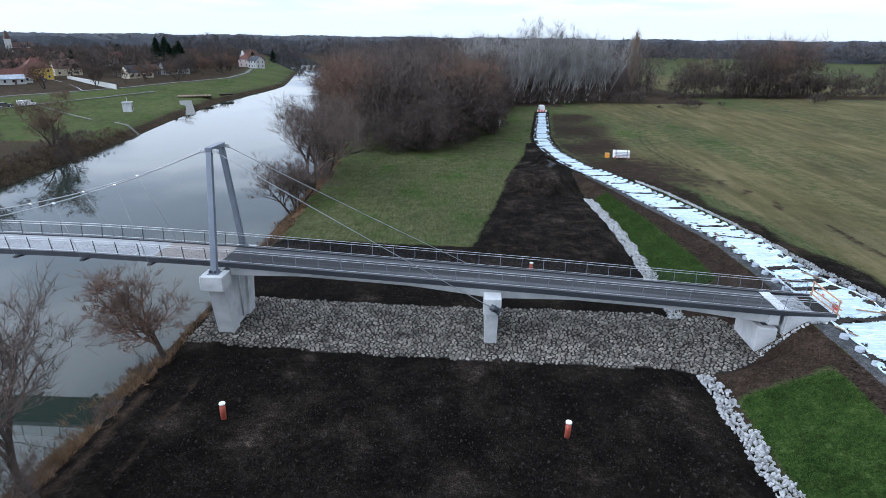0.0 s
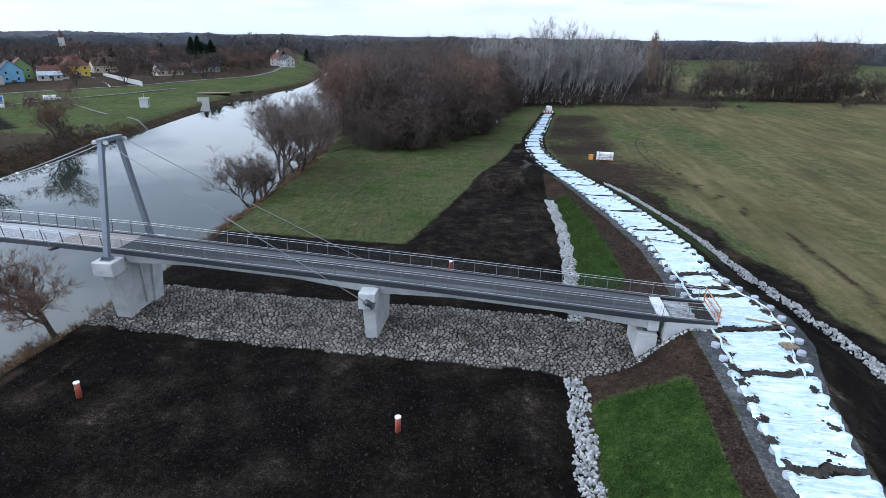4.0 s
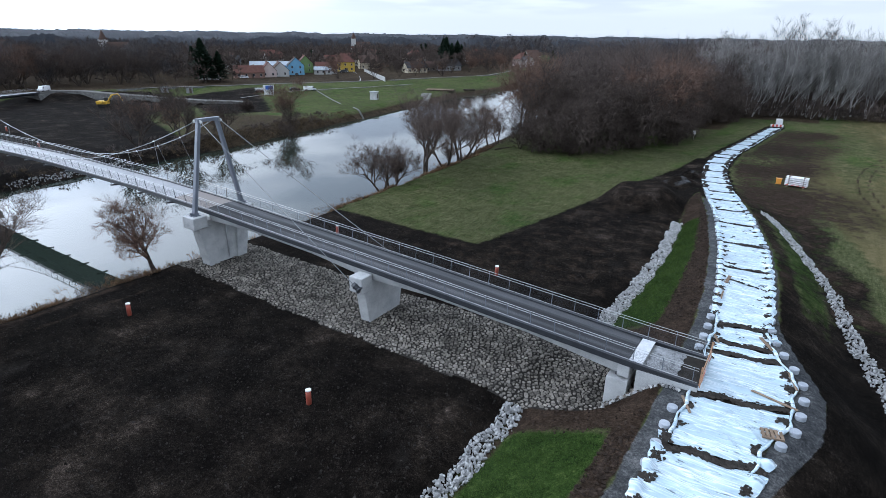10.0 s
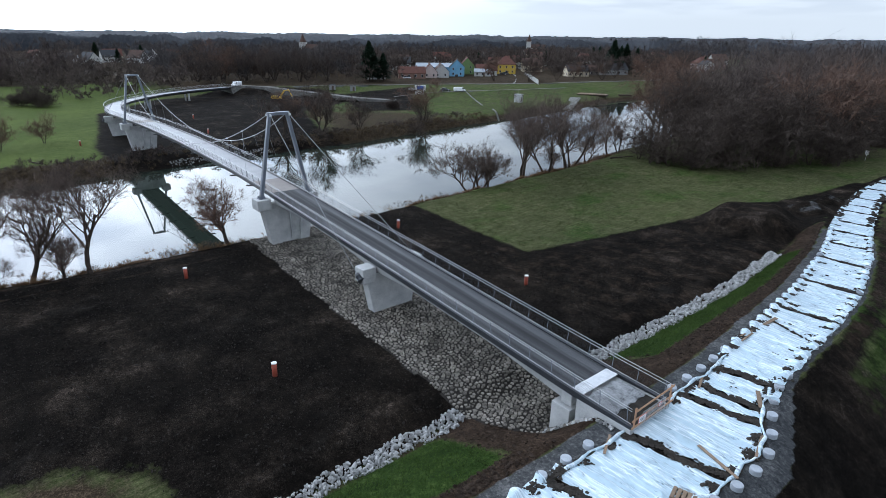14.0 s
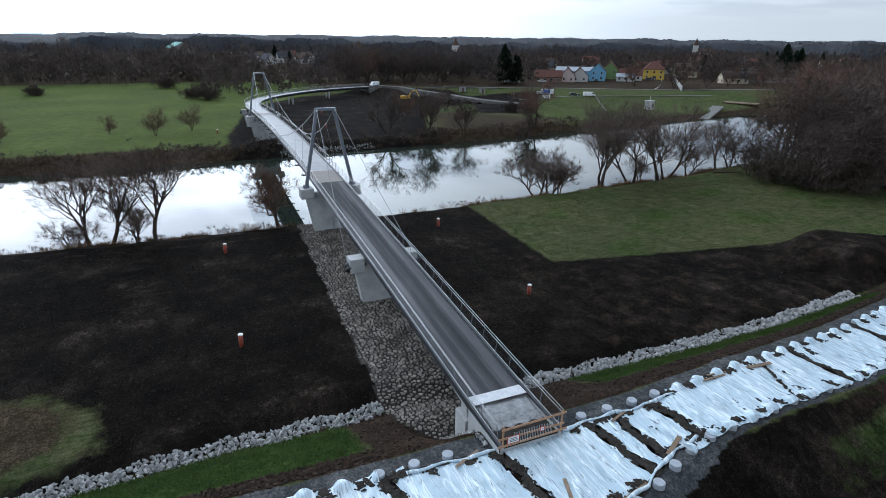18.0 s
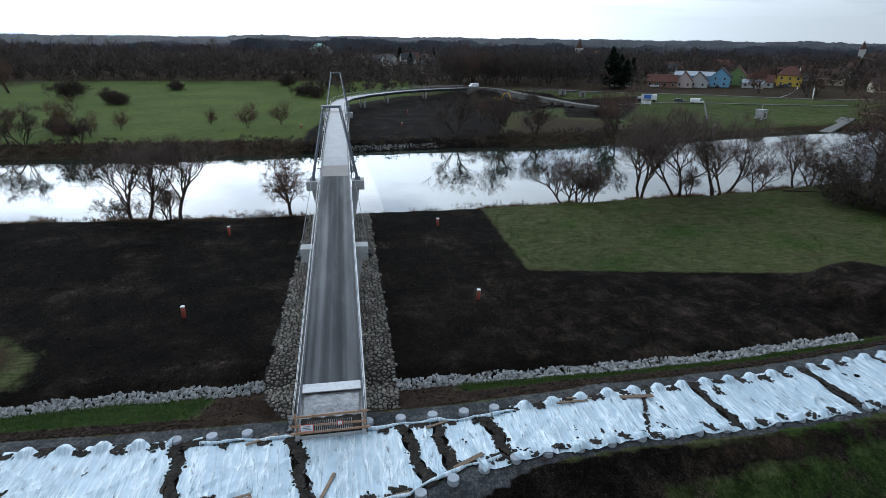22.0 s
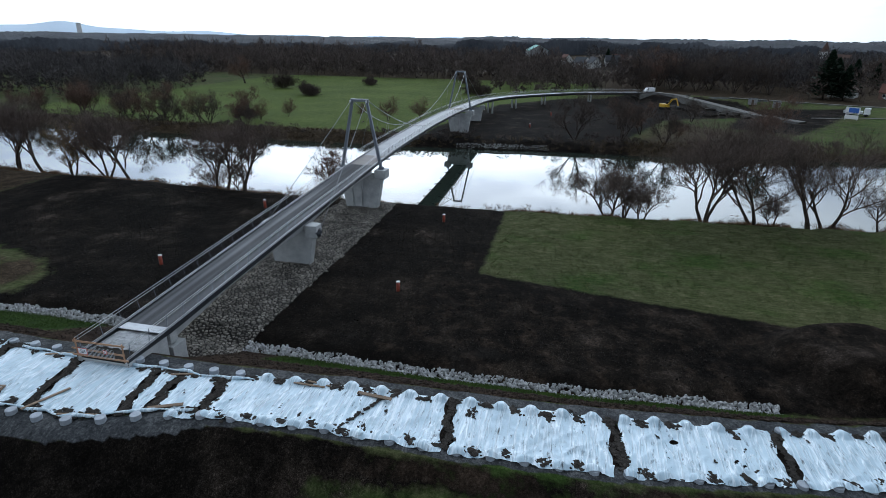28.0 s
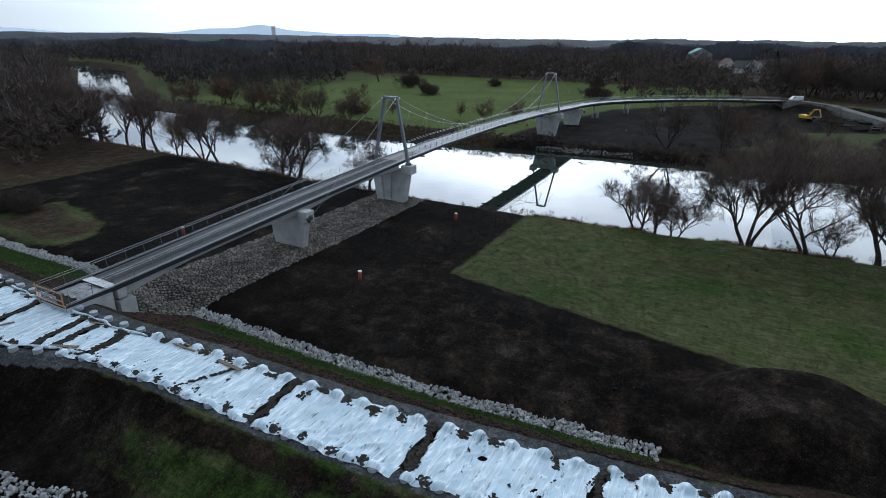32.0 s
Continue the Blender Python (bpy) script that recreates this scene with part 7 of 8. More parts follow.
for i, (x, y, tn, w, d, h, rh, wl_, rf_, hp, st) in enumerate((
        (-318, 348, 40, 15, 11, 5.4, 5, "white", "brown", False, 2), (-345, 372, 60, 14, 10, 5, 5, "cream", "red", False, 2), (-360, 330, 50, 18, 10, 4, 4, "white", "grey", False, 1),
        (-300, 385, 60, 16, 11, 5, 5, "white", "red", True, 2), (-335, 420, 30, 14, 10, 5, 4.5, "cream", "grey", False, 2), (-270, 430, 70, 15, 10, 5, 4.6, "white", "brown", False, 2),
        (-390, 300, 50, 14, 9, 5, 4.5, "white", "red", False, 2), (-380, 250, 50, 15, 9, 4, 4, "cream", "brown", False, 1), (-350, 270, 70, 13, 9, 5, 4.4, "white", "red", False, 2),
        (-330, 215, 55, 14, 9, 4.5, 4.2, "white", "grey", False, 1), (-420, 390, 60, 15, 10, 5, 4.6, "white", "grey", False, 2), (-300, 500, 65, 15, 10, 5, 4.8, "pink", "red", False, 2),
        (-250, 520, 60, 15, 10, 5, 4.8, "white", "brown", False, 2), (-440, 470, 60, 16, 11, 5, 5, "white", "red", False, 2), (-380, 480, 40, 15, 10, 5, 5, "cream", "brown", False, 2),
        (-500, 46, 20, 14, 9, 4.4, 5, "white", "grey", False, 2), (-512, 62, 95, 13, 9, 4.4, 5, "white", "grey", False, 2), (-492, 78, 30, 14, 9, 4.4, 5, "white", "brown", False, 2),
        (-530, 36, 40, 15, 10, 4.4, 5, "white", "grey", False, 2), (-545, 70, 80, 14, 9, 4.4, 5, "cream", "red", False, 2), (-560, 100, 30, 14, 9, 4.4, 5, "white", "grey", False, 2),
        (-520, 110, 60, 14, 9, 4.4, 5, "white", "red", False, 2), (-480, 100, 60, 13, 9, 4.4, 5, "white", "brown", False, 2), (-600, 20, 20, 16, 10, 5, 5, "white", "red", False, 2),
        (-440, 130, 50, 13, 9, 4, 4, "cream", "brown", False, 1), (-470, 180, 60, 14, 9, 4.4, 5, "white", "red", False, 2), (-500, 220, 60, 14, 9, 4.4, 5, "white", "grey", False, 2))):
    lab = {"white": "white", "cream": "cream", "pink": "pale pink"}[wl_] + " house with a " + rf_ + " roof far in the town"
    house(x, y, tn, w, d, h, rh, wl_, rf_, hp, st, lab)
house(-432, 4, 8, 16, 12, 9, 0.6, "grey", "grey", True, 3, "grey block of flats with many windows", 5, "apartment_block")
house(-828, -26, 12, 44, 26, 9, 7, "grey", "copper", False, 1, "large hall with a pale green roof in the distance", 8, "hall")

# church and manor on the slope behind
for x, y, lab, tall in ((-525, 558, "white church tower with a dark spire among far trees", 1.0), (-520, 232, "white chapel with a pointed spire behind the trees", 0.9)):
    z = ground_z(x, y)
    ch = empty("church", pose(x, y, z, 0, 0, 40), lab, "church")
    part("tower", box_bm(0, 0, 8 * tall, 6, 6, 18 * tall, 0.1), "wall_white", ch)
    bm = bmesh.new()
    bmesh.ops.create_cone(bm, segments=8, radius1=3.6, radius2=0.1, depth=9 * tall, cap_ends=True)
    bmesh.ops.translate(bm, vec=(0, 0, 21.4 * tall), verts=bm.verts)
    part("spire", bm, "roof_brown", ch)
    part("nave", box_bm(12, 0, 4, 18, 9, 9), "wall_white", ch)
    prism("nave_roof", [(-5, 8.5), (5, 8.5), (0, 13.5)], 3, 21.5, "roof_brown", ch)


# conifers among the houses
def conifer(seed, h, r):
    rnd = random.Random(seed)
    v, f = [], []
    for i in range(1300):
        u = rnd.random() ** 0.8
        a = rnd.uniform(0, 6.283)
        rr = r * 1.15 * (1 - u) ** 0.7 * (0.85 + 0.25 * math.sin(a * 3 + u * 20))
        q = rnd.uniform(0.5, 1.0)
        z0 = h * (0.08 + 0.9 * u)
        p = Vector((math.cos(a) * rr * q * 0.7, math.sin(a) * rr * q * 0.7, z0))
        t = Vector((math.cos(a) * rr * q + rnd.gauss(0, 0.1), math.sin(a) * rr * q + rnd.gauss(0, 0.1), z0 - rnd.uniform(-0.5, 0.5)))
        w = Vector((-math.sin(a), math.cos(a), rnd.uniform(-0.4, 0.4))) * rnd.uniform(0.4, 0.95)
        n0 = len(v)
        v += [p - w, p + w, t + Vector((0, 0, 0.3))]
        f.append((n0, n0 + 1, n0 + 2))
    s = ([], [])
    tube_data([(0, 0, -0.5), (0, 0, h * 0.5), (0, 0, h)], [0.3, 0.2, 0.03], 6, *s)
    return [s], (v, f)


con = tree("conifer", at(-222, 315), conifer(1, 16, 6.4), "bark", "conifer", "dark green conifer standing among the houses", "conifers")
for x, y, s in ((-226, 322, 1.35), (-219, 326, 1.2), (-214, 310, 1.0), (-252, 358, 1.3), (-236, 345, 1.1), (-244, 135, 1.25), (-249, 140, 1.05), (-240, 141, 0.9), (-302, 169, 0.95), (-327, 190, 0.8), (-224, 513, 0.8), (-198, 395, 0.7), (-365, 495, 0.9), (-310, 480, 0.9), (-332, 440, 0.9), (-340, 300, 0.7), (-295, 330, 0.8), (-560, 60, 0.9), (-535, 90, 0.8), (-470, 60, 0.7)):
    put(con, x, y, x * 7 % 360, s)
# garden and street trees, leafless
town_spots = []
rnd = random.Random(88)
for _ in range(1300):
    x, y = rnd.uniform(-470, -205), rnd.uniform(120, 560)
    if x > table(y, FAR_DIKE) - 14 or (-268 < x < -200 and 150 < y < 262):
        continue
    h = rnd.uniform(7, 15)
    town_spots.append((x, y, ground_z(x, y), h, h * 0.42))
far_crowns("town_trees", town_spots, "twig", "leafless garden trees between the houses", 12, 9, 0.2)

# white wall and ramp from the street down to the river
def wall_run(name, a, b, h0, h1, t, material, label, category):
    a, b = Vector((*a, 0)), Vector((*b, 0))
    d = (b - a).normalized(); n = Vector((-d.y, d.x, 0)) * t / 2
    za, zb = ground_z(a.x, a.y), ground_z(b.x, b.y)
    lo = [a - n, b - n, b + n, a + n]
    zs = [(za - 0.4, za + h0), (zb - 0.4, zb + h1), (zb - 0.4, zb + h1), (za - 0.4, za + h0)]
    v = [(p.x, p.y, z[0]) for p, z in zip(lo, zs)] + [(p.x, p.y, z[1]) for p, z in zip(lo, zs)]
    f = [(3, 2, 1, 0), (4, 5, 6, 7), (0, 1, 5, 4), (1, 2, 6, 5), (2, 3, 7, 6), (3, 0, 4, 7)]
    return tagged(raw(name, v, f, material), label, category)


wall_run("garden_wall", (-246, 255), (-184, 199), 1.6, 2.2, 0.4, "wall_white", "white rendered wall along the street ramp", "wall")
ST = [(-252, 250), (-236, 236), (-220, 220), (-205, 204), (-195, 192)]
vv = []
for (x, y) in ST:
    for s in (-2.4, 2.4):
        px, py = x + s * 0.7, y - s * 0.7
        vv.append((px, py, max(ground_z(px, py), ground_z(x, y)) + 0.08))
tagged(raw("street", vv, [(2 * i, 2 * i + 1, 2 * i + 3, 2 * i + 2) for i in range(4)], M["concrete"]), "pale street ramp going up into the town", "street", kind="structure")

def path_strip(name, label, pts, half):
    v = []
    for i, (x, y) in enumerate(pts):
        (x0, y0), (x1, y1) = pts[max(i - 1, 0)], pts[min(i + 1, len(pts) - 1)]
        d = Vector((x1 - x0, y1 - y0, 0)).normalized()
        for k in (-half, half):
            v.append((x - d.y * k, y + d.x * k, max(ground_z(x - d.y * k, y + d.x * k), ground_z(x, y)) + 0.22))
    tagged(raw(name, v, [(2 * i, 2 * i + 1, 2 * i + 3, 2 * i + 2) for i in range(len(pts) - 1)], "concrete_path"), label, "path", kind="structure")


M["concrete_path"] = worn("pale_gravel", (0.1, 0.097, 0.09), (0.21, 0.2, 0.185), 0.8, 8, 0.9)
path_strip("dike_path", "pale gravel path on the crest of the far dike", [(float(table(y, FAR_DIKE)) - 1.2, y) for y in range(96, 470, 6)], 1.1)
path_strip("lower_path", "narrow pale path half-way down the grassy bank", [(float(table(y, FAR_BANK)) * 0.38 + float(table(y, FAR_DIKE)) * 0.62, y) for y in range(112, 204, 5)], 0.65)

# concrete block house on the bank, stairs, landing ramp, raft
bl = empty("gauge_house", pose(-147.5, 146.5, ground_z(-147.5, 146.5), 0, 0, 20), "small pale concrete gauge house on the grassy bank", "gauge house")
prism("base", [(-1.5, -0.8), (1.5, -0.8), (1.15, 3.0), (-1.15, 3.0)], -1.4, 1.4, "concrete", bl)
part("roof_slab", box_bm(0, 0, 3.1, 3.2, 2.9, 0.25, 0.03), "concrete", bl)
part("hatch", box_bm(1.42, 0, 1.4, 0.06, 0.9, 1.6), "door_wood", bl)
tube("mast", [(0, 0, 3.2), (0, 0, 5.0)], 0.05, 6, "rail_steel", bl)
M["step_stone"] = worn("weathered_step", (0.12, 0.12, 0.11), (0.22, 0.22, 0.205), 1, 10, 0.9)
for (ax, ay), (bx, by) in (((-180, 146), (-146, 125)), ((-136, 121), (-121, 110.5))):
    stn = empty("bank_stair", pose(0, 0, 0), "narrow pale concrete stair on the grassy bank", "stair", "bank stairs")
    k = 26
    for i in range(k):
        x, y = ax + (bx - ax) * i / k, ay + (by - ay) * i / k
        st_ = part("step", box_bm(0, 0, 0, 1.4, 0.6, 0.2), "step_stone", stn)
        st_.matrix_world = pose(x, y, ground_z(x, y) + 0.05, 0, 0, math.degrees(math.atan2(by - ay, bx - ax)))
tagged(raw("landing_ramp", [(-133.5, 156.5, -2.1), (-129.5, 158.5, -2.1), (-141, 179, 0.9), (-145, 177, 0.9), (-133.5, 156.5, -2.6), (-129.5, 158.5, -2.6), (-141, 179, 0.2), (-145, 177, 0.2)], [(0, 1, 2, 3), (0, 4, 5, 1), (1, 5, 6, 2), (2, 6, 7, 3), (3, 7, 4, 0)], "step_stone"), "pale concrete landing ramp at the water", "ramp", kind="structure")
rf = empty("raft", pose(-149, 198, ground_z(-149, 198) + 0.25, 0, 0, 25), "old wooden raft deck lying on the grass bank", "raft")
for i in range(9):
    part("plank", box_bm(-6 + i * 1.5, 0, 0.3, 1.2, 6.0, 0.25), "wood_board", rf)
part("frame", box_bm(0, 0, 0.05, 14, 5.0, 0.3), "bark", rf)
boat = empty("boat", pose(-142, 214, ground_z(-142, 214) + 0.3, 0, 0, 40), "dark wooden boat beside the raft", "boat")
prism("hull", [(-0.9, 0.7), (0.9, 0.7), (0.5, 0), (-0.5, 0)], -3, 3, "bark", boat)


# vehicles
M["car_white"] = worn("white_car_paint", (0.68, 0.69, 0.7), (0.78, 0.79, 0.8), 1, 8, 0.3, bump_s=0)
M["car_dark"] = worn("dark_car_paint", (0.02, 0.022, 0.028), (0.04, 0.043, 0.05), 1, 8, 0.3, bump_s=0)
M["machine_yellow"] = worn("yellow_machine_paint", (0.55, 0.32, 0.02), (0.7, 0.42, 0.03), 1, 8, 0.45, bump_s=0.05)
M["rubber"] = worn("black_rubber", (0.012, 0.012, 0.013), (0.03, 0.03, 0.032), 2, 20, 0.85, bump_s=0.1)
M["blue_paint"] = worn("blue_sign_paint", (0.03, 0.11, 0.42), (0.05, 0.16, 0.52), 2, 10, 0.5, bump_s=0)
M["red_paint"] = worn("red_machine_paint", (0.5, 0.05, 0.03), (0.62, 0.08, 0.05), 2, 10, 0.5, bump_s=0)
M["orange_paint"] = worn("orange_container_paint", (0.55, 0.22, 0.03), (0.68, 0.3, 0.05), 2, 10, 0.5, bump_s=0)


def car(x, y, turn, paint, label, length=4.4, tall=1.5, van=False, dz=0.0, name="car"):
    ob = empty(name, pose(x, y, ground_z(x, y) + dz, 0, 0, turn), label, "van" if van else "car", "vehicles by the river")
    w = 1.78
    L = length / 2
    low = [(-L, 0.35), (L, 0.35), (L, 0.8), (L - 0.25, 0.95), (-L, 0.98)]
    def side(name_, outline, mat, half, lab=""):
        n = len(outline)
        v = [(a, -half, b) for a, b in outline] + [(a, half, b) for a, b in outline]
        f = [tuple(range(n)), tuple(range(2 * n - 1, n - 1, -1))] + [(i, n + i, n + (i + 1) % n, (i + 1) % n) for i in range(n)]
        bm = bmesh.new()
        q = [bm.verts.new(p) for p in v]
        for fa in f:
            bm.faces.new([q[i] for i in fa])
        bmesh.ops.recalc_face_normals(bm, faces=bm.faces)
        bmesh.ops.bevel(bm, geom=list(bm.edges), offset=0.05, segments=2, affect="EDGES", profile=0.5)
        return part(name_, bm, mat, ob, lab, True)
    if van:
        side("body", [(-L, 0.35), (L, 0.35), (L, 0.95), (L - 0.7, 1.15), (L - 1.25, tall), (-L, tall)], paint, w / 2)
        side("windscreen", [(L - 1.2, tall - 0.12), (L - 0.72, 1.18), (L - 1.6, 1.18), (L - 1.6, tall - 0.12)], "glass", w / 2 + 0.012)
    else:
        side("body", low, paint, w / 2)
        side("cabin", [(-L + 0.3, 0.93), (L - 1.2, 0.93), (L - 1.8, tall), (-L + 0.7, tall)], "glass", w / 2 - 0.12)
        side("roof", [(-L + 0.68, tall - 0.02), (L - 1.78, tall - 0.02), (L - 1.85, tall + 0.03), (-L + 0.75, tall + 0.03)], paint, w / 2 - 0.15)
    for sx in (-L * 0.62, L * 0.62):
        for sy in (-1, 1):
            wh = tube("wheel", [(sx, sy * (w / 2 - 0.18), 0.33), (sx, sy * (w / 2 + 0.02), 0.33)], 0.33, 14, "rubber", ob)
            tube("rim", [(sx, sy * (w / 2 + 0.0), 0.33), (sx, sy * (w / 2 + 0.035), 0.33)], 0.19, 10, "rail_steel", wh)
    return ob


car(-181.5, 143.5, 60, "car_white", "white delivery van parked on the riverside path", 5.2, 1.95, True)
car(-185, 138, 60, "car_dark", "dark car parked behind the white van")
car(-250, 241, 50, "car_dark", "dark car parked in the street")
car(-247, 236, 50, "car_dark", "dark car parked in the street")
car(-251, 174, 60, "car_white", "silver car parked before the red-roofed house")
car(-250, 163, 60, "car_white", "white car parked before the red-roofed house")
car(-248, 198, 140, "car_dark", "dark car parked before the blue house")
car(-2.4, 171.5, 95, "car_white", "white van standing at the end of the dike", 4.8, 1.9, True, 0.1)


def lorry(x, y, z, turn, label, load):
    ob = empty("lorry", pose(x, y, z, 0, 0, turn), label, "lorry", "vehicles by the river")
    part("cab", box_bm(2.6, 0, 1.7, 1.7, 2.3, 2.2, 0.12), "car_white", ob)
    part("windscreen", box_bm(3.43, 0, 2.1, 0.06, 1.9, 0.8, 0.02), "glass", ob)
    part("chassis", box_bm(-0.4, 0, 0.75, 7.6, 1.0, 0.3), "steel_dark", ob)
    part("bed", box_bm(-1.4, 0, 1.25, 5.4, 2.35, 0.55 + load, 0.03), "rail_steel", ob)
    for sx in (-3.2, -1.9, 2.5):
        for sy in (-1, 1):
            tube("wheel", [(sx, sy * 0.85, 0.5), (sx, sy * 1.15, 0.5)], 0.5, 14, "rubber", ob)
    return ob


lorry(-191, 127, ground_z(-191, 127), 60, "white lorry with a grey flat bed on the riverside path", 0.3)
px, hd = axis_at(S_END + 5)
car(px.x, px.y, math.degrees(hd) - 180, "car_white", "white works van at the far end of the bridge", 5.0, 2.0, True, 3.4 - ground_z(px.x, px.y))

# far abutment under the ramp's end, embankment wall
px, hd = axis_at(S_END - 0.3)
fa = empty("far_abutment", pose(px.x, px.y, 0, 0, 0, math.degrees(hd)), "concrete abutment at the far end of the ramp", "abutment")
part("block", box_bm(1.2, 0, deck_z(S_END) - 2.2, 2.4, 4.2, 3.0, 0.05), "step_stone", fa)


def embankment():
    """Path on a walled bank from the ramp's end along the town's dike."""
    line = [(-239, 58.5), (-244, 68), (-238, 76), (-226, 81), (-208, 88), (-190, 95), (-178, 106)]
    tops = (3.4, 3.4, 3.1, 2.5, 1.9, 1.3, 0.7)
    wall_v, path_v = [], []
    k = len(line)
    for i, ((x, y), z) in enumerate(zip(line, tops)):
        a, b = Vector((*line[max(i - 1, 0)], 0)), Vector((*line[min(i + 1, k - 1)], 0))
        d = (b - a).normalized(); n = Vector((d.y, -d.x, 0))
        c = Vector((x, y, 0))
        for off, up in ((2.1 + 0.4 * z, -0.6), (2.1, z - 0.05), (-2.1, z - 0.05), (-3.0 - z, -0.6)):
            q = c + n * off
            wall_v.append((q.x, q.y, up))
        for off in (-1.7, 1.7):
            q = c + n * off
            path_v.append((q.x, q.y, z))
    wf = [(4 * i + j, 4 * i + j + 1, 4 * i + j + 5, 4 * i + j + 4) for i in range(k - 1) for j in range(3)] + [(0, 3, 2, 1)]
    pf = [(2 * i, 2 * i + 1, 2 * i + 3, 2 * i + 2) for i in range(k - 1)]
    tagged(raw("embankment", wall_v, wf, "bank_wall"), "grey stone embankment leading from the bridge ramp to the dike", "embankment", kind="structure")
    tagged(raw("embankment_path", path_v, pf, "concrete_path"), "pale gravel path on the embankment", "path", kind="structure")


M["bank_wall"] = worn("grey_bank_masonry", (0.05, 0.05, 0.048), (0.17, 0.165, 0.155), 1.2, 6, 0.9, bump_h=0.08, bump_s=0.6)
embankment()
# tall trees and bushes behind the embankment
for k, (gx, gy) in enumerate(GROVE):
    put(far_kinds[(1, 0, 1)[k % 3]], gx, gy, 47 * k, 1.15 + 0.09 * (k % 5))

# excavator in the dark works area
ex = empty("excavator", pose(-203, 66, ground_z(-203, 66), 0, 0, 35), "yellow tracked excavator with a raised boom on dark soil", "excavator")
for sy in (-1, 1):
    prism_pts = [(-1.9, 0.45), (-1.5, 0.0), (1.5, 0.0), (1.9, 0.45), (1.5, 0.85), (-1.5, 0.85)]
    n = 6
    v = [(a, sy * 0.85, b) for a, b in prism_pts] + [(a, sy * 1.4, b) for a, b in prism_pts]
    f = [tuple(range(n)), tuple(range(2 * n - 1, n - 1, -1))] + [(i, n + i, n + (i + 1) % n, (i + 1) % n) for i in range(n)]
    raw("track", v, f, "rubber", ex)
part("body", box_bm(-0.4, 0, 1.6, 3.6, 2.5, 1.1, 0.12), "machine_yellow", ex)
part("cab", box_bm(0.7, 0.75, 2.4, 1.5, 1.0, 1.4, 0.08), "glass", ex)
bp = [(1.2, 0, 1.6), (3.0, 0, 4.1), (5.2, 0, 4.6)]
tube("boom", bp, [0.3, 0.32, 0.2], 6, "machine_yellow", ex, smooth=False)
tube("stick", [(5.2, 0, 4.7), (6.6, 0, 2.2)], [0.2, 0.16], 6, "machine_yellow", ex, smooth=False)
part("bucket", box_bm(6.5, 0, 1.6, 0.9, 1.1, 0.9, 0.15), "steel_dark", ex)
heap = []
for _ in range(26):
    heap.append((rnd.uniform(-216, -188), rnd.uniform(70, 96), 0.3, rnd.uniform(1.5, 3.5), rnd.uniform(1.2, 3), rnd.uniform(0.5, 1.6), rnd.uniform(0, 3)))
lumps("spoil_heaps", heap, "soil_clod", "heaps of dark spoil in the works area", "soil")

# information board with containers on the riverside path
bd = empty("notice_board", pose(-183, 122, ground_z(-183, 122), 0, 0, 229), "blue and white site notice board on two posts", "notice board")
for k in (-1.7, 1.7):
    tube("post", [(k, 0, -0.3), (k, 0, 4.2)], 0.09, 8, "rail_steel", bd)
pn = part("panel", box_bm(0, 0.1, 3.2, 4.2, 0.08, 2.2), "sign_white", bd)
part("picture_field", box_bm(-0.3, 0.16, 3.3, 2.9, 0.03, 1.5), "blue_paint", pn)
part("text_bar", box_bm(0, 0.16, 2.35, 3.4, 0.02, 0.16), "sign_dark", pn)
part("lower_panel", box_bm(0, 0.1, 1.1, 4.0, 0.08, 1.3), "sign_white", bd)
for x, y, w in ((-226, 103, 3.0), (-219, 110, 2.6)):
    sh = empty("site_cabin", pose(x, y, ground_z(x, y), 0, 0, 60), "small grey site cabin on the riverside path", "site cabin", "site cabins")
    part("body", box_bm(0, 0, 1.2, w, 2.2, 2.4, 0.05), "wall_grey", sh)
    part("door", box_bm(0.3, -1.12, 1.05, 0.9, 0.05, 2.0), "door_wood", sh)
    part("roof", box_bm(0, 0, 2.45, w + 0.2, 2.4, 0.12), "roof_grey", sh)

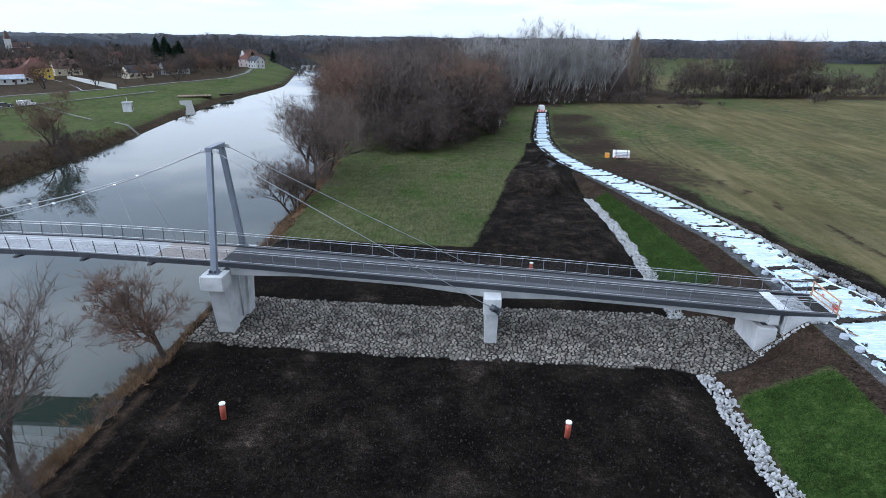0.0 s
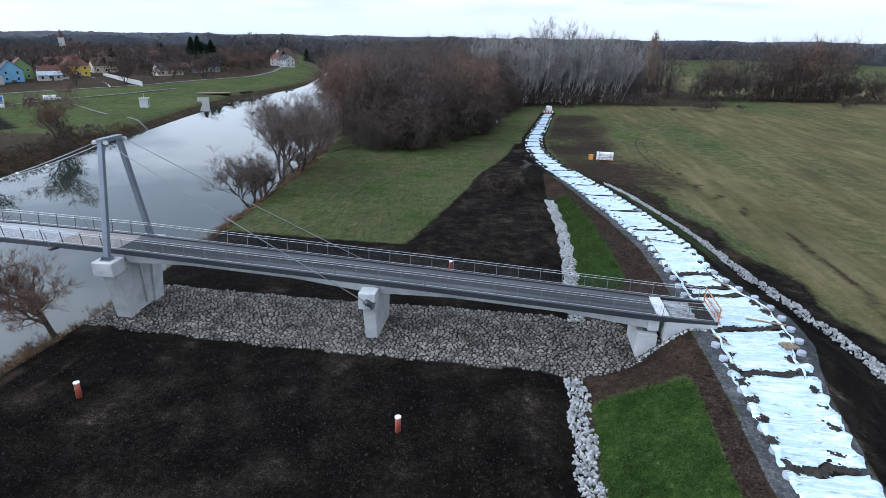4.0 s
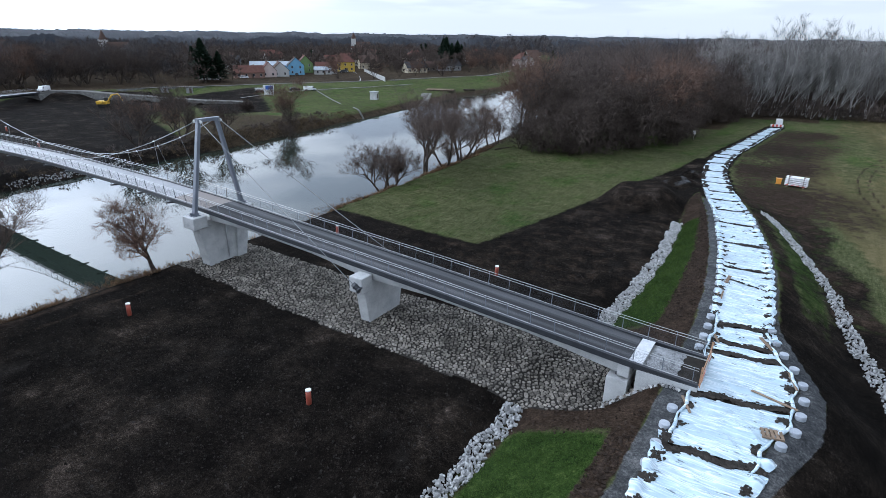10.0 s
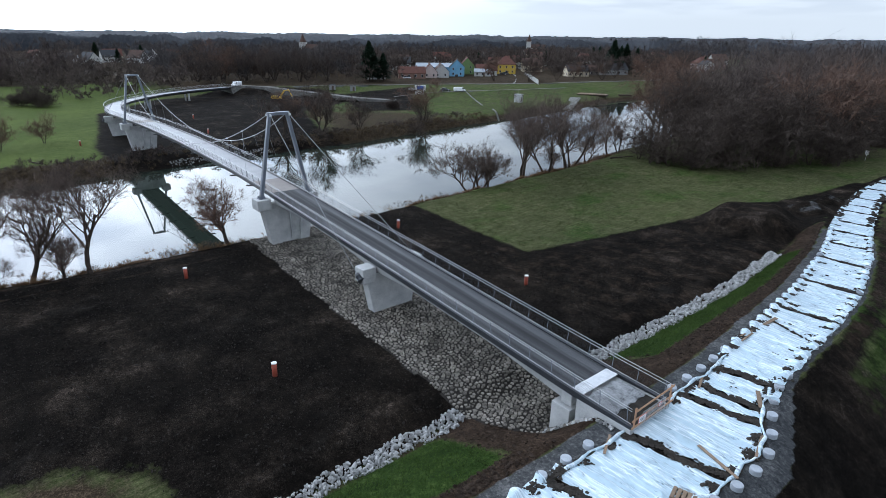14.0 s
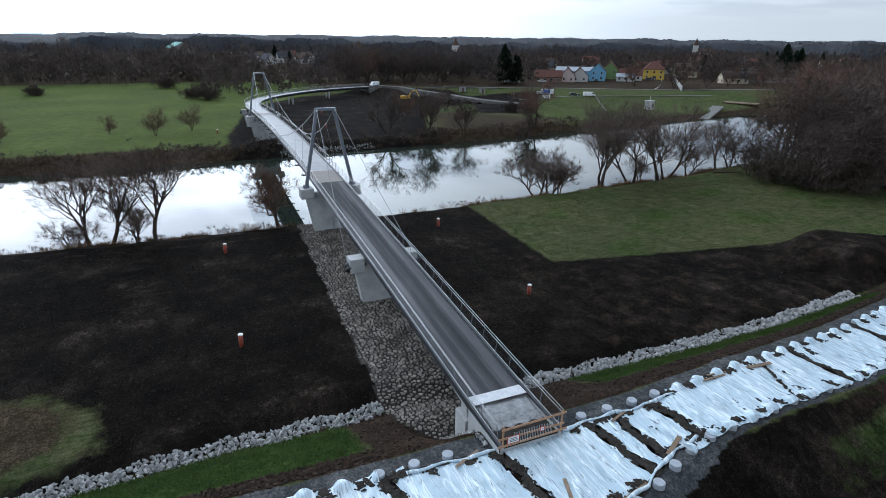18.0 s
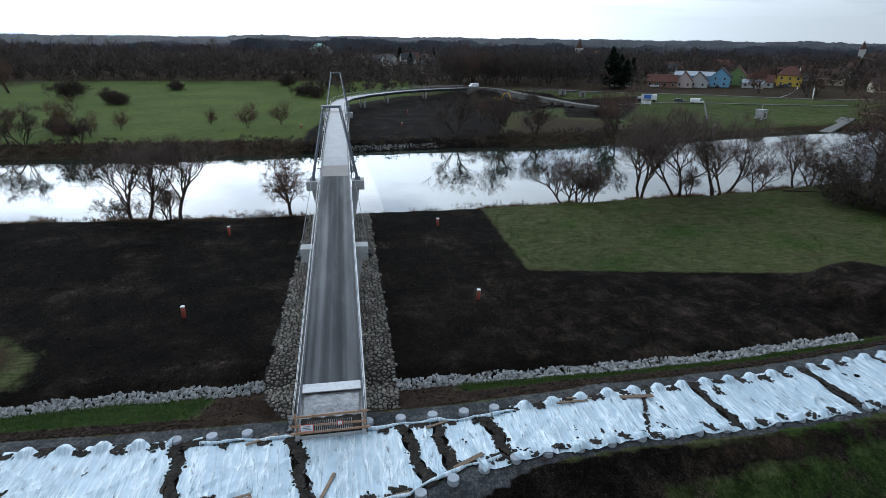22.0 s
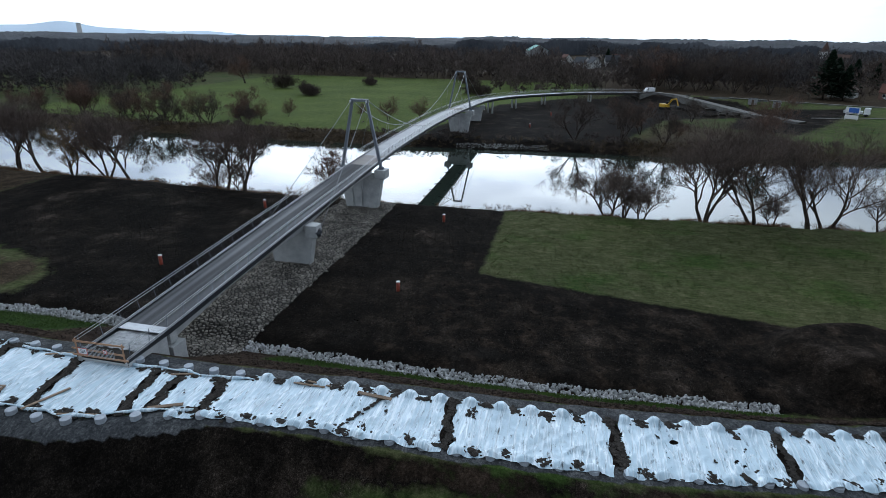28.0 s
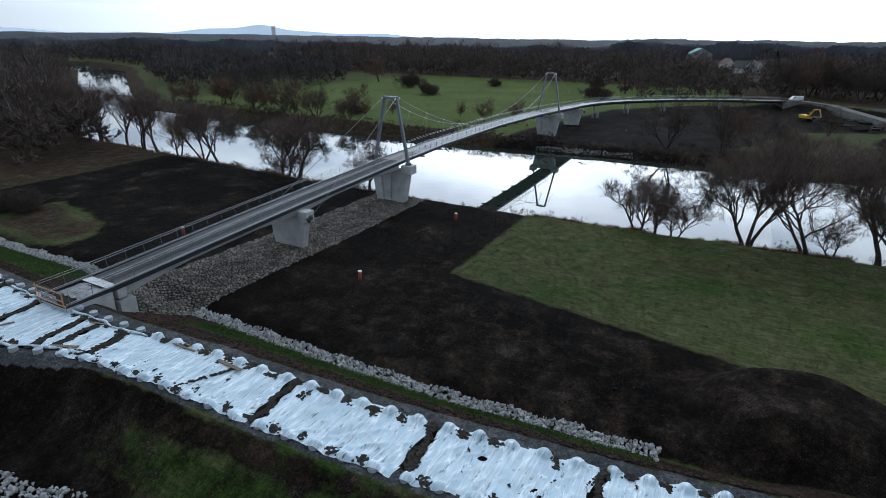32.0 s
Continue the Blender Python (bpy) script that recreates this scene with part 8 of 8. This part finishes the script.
# stack of white sections and an orange box on the field beside the dike
sk = empty("barrier_stack", pose(6.6, 83.0, ground_z(6.6, 83.0), 0, 0, -8), "stack of red and white barrier boards on timber bearers", "barrier stack")
for k in (-1.3, 1.3):
    part("bearer", box_bm(k, 0, 0.12, 0.2, 2.0, 0.24), "wood_board", sk)
for lay in range(5):
    for row in range(2):
        brd = part("barrier_board", box_bm(0, -0.5 + row * 1.0, 0.42 + lay * 0.34, 3.6, 0.7, 0.14, 0.02), "sign_white", sk)
        if lay == 0:
            for q in range(4):
                part("stripe", box_bm(-1.35 + q * 0.9, -0.86 + row * 1.0, 0.42, 0.42, 0.02, 0.12), "sign_red", brd)
    for k in (-1.2, 1.2):
        part("spacer", box_bm(k, 0, 0.59 + lay * 0.34, 0.12, 1.8, 0.19), "wood_board", sk)
ob_ = empty("tool_box", pose(3.7, 84.0, ground_z(3.7, 84.0), 0, 0, 0), "orange metal site box beside the barrier stack", "box")
part("body", box_bm(0, 0, 0.5, 0.9, 0.8, 1.0, 0.05), "orange_paint", ob_)
part("lid", box_bm(0, 0, 1.03, 1.0, 0.9, 0.08, 0.02), "orange_paint", ob_)
mk = empty("marker_post", pose(-19.5, 127, ground_z(-19.5, 127)), "white marker board on a thin post by the wood", "marker")
tube("post", [(0, 0, -0.2), (0, 0, 2.2)], 0.05, 6, "rail_steel", mk)
part("board", box_bm(0, 0, 1.9, 0.7, 0.05, 0.9), "sign_white", mk)

# fallen branches on the far bank and the meadow
for x, y, ln, tn in ((-124, -22, 6, 20), (-120, -18, 5, 60), (-118, -30, 4, 100), (-55.5, 57, 4, 30), (-56, 62.5, 5, -30), (-138, -33, 5, 10), (-54.5, 79, 6, 60)):
    v, f = [], []
    z = ground_z(x, y)
    c, s = math.cos(math.radians(tn)), math.sin(math.radians(tn))
    tube_data([(x, y, z + 0.15), (x + c * ln * 0.5, y + s * ln * 0.5, z + 0.3), (x + c * ln, y + s * ln, z + 0.45)], [0.16, 0.12, 0.04], 6, v, f)
    tube_data([(x + c * ln * 0.4, y + s * ln * 0.4, z + 0.28), (x + c * ln * 0.6 - s, y + s * ln * 0.6 + c, z + 0.8)], [0.08, 0.02], 5, v, f)
    tagged(raw("fallen_branch", v, f, "bark"), "grey fallen branch on the river bank", "branch", "fallen branches")

# white tower far off on the plain
tw = empty("white_tower", pose(-2556, -2458, 0, 0, 0, 40), "tall white tower far off on the plain before the hills", "tower")
part("shaft", box_bm(0, 0, 30, 22, 22, 66, 0.5), "sign_white", tw)
part("cap", box_bm(0, 0, 65, 24, 24, 4, 0.5), "sign_white", tw)
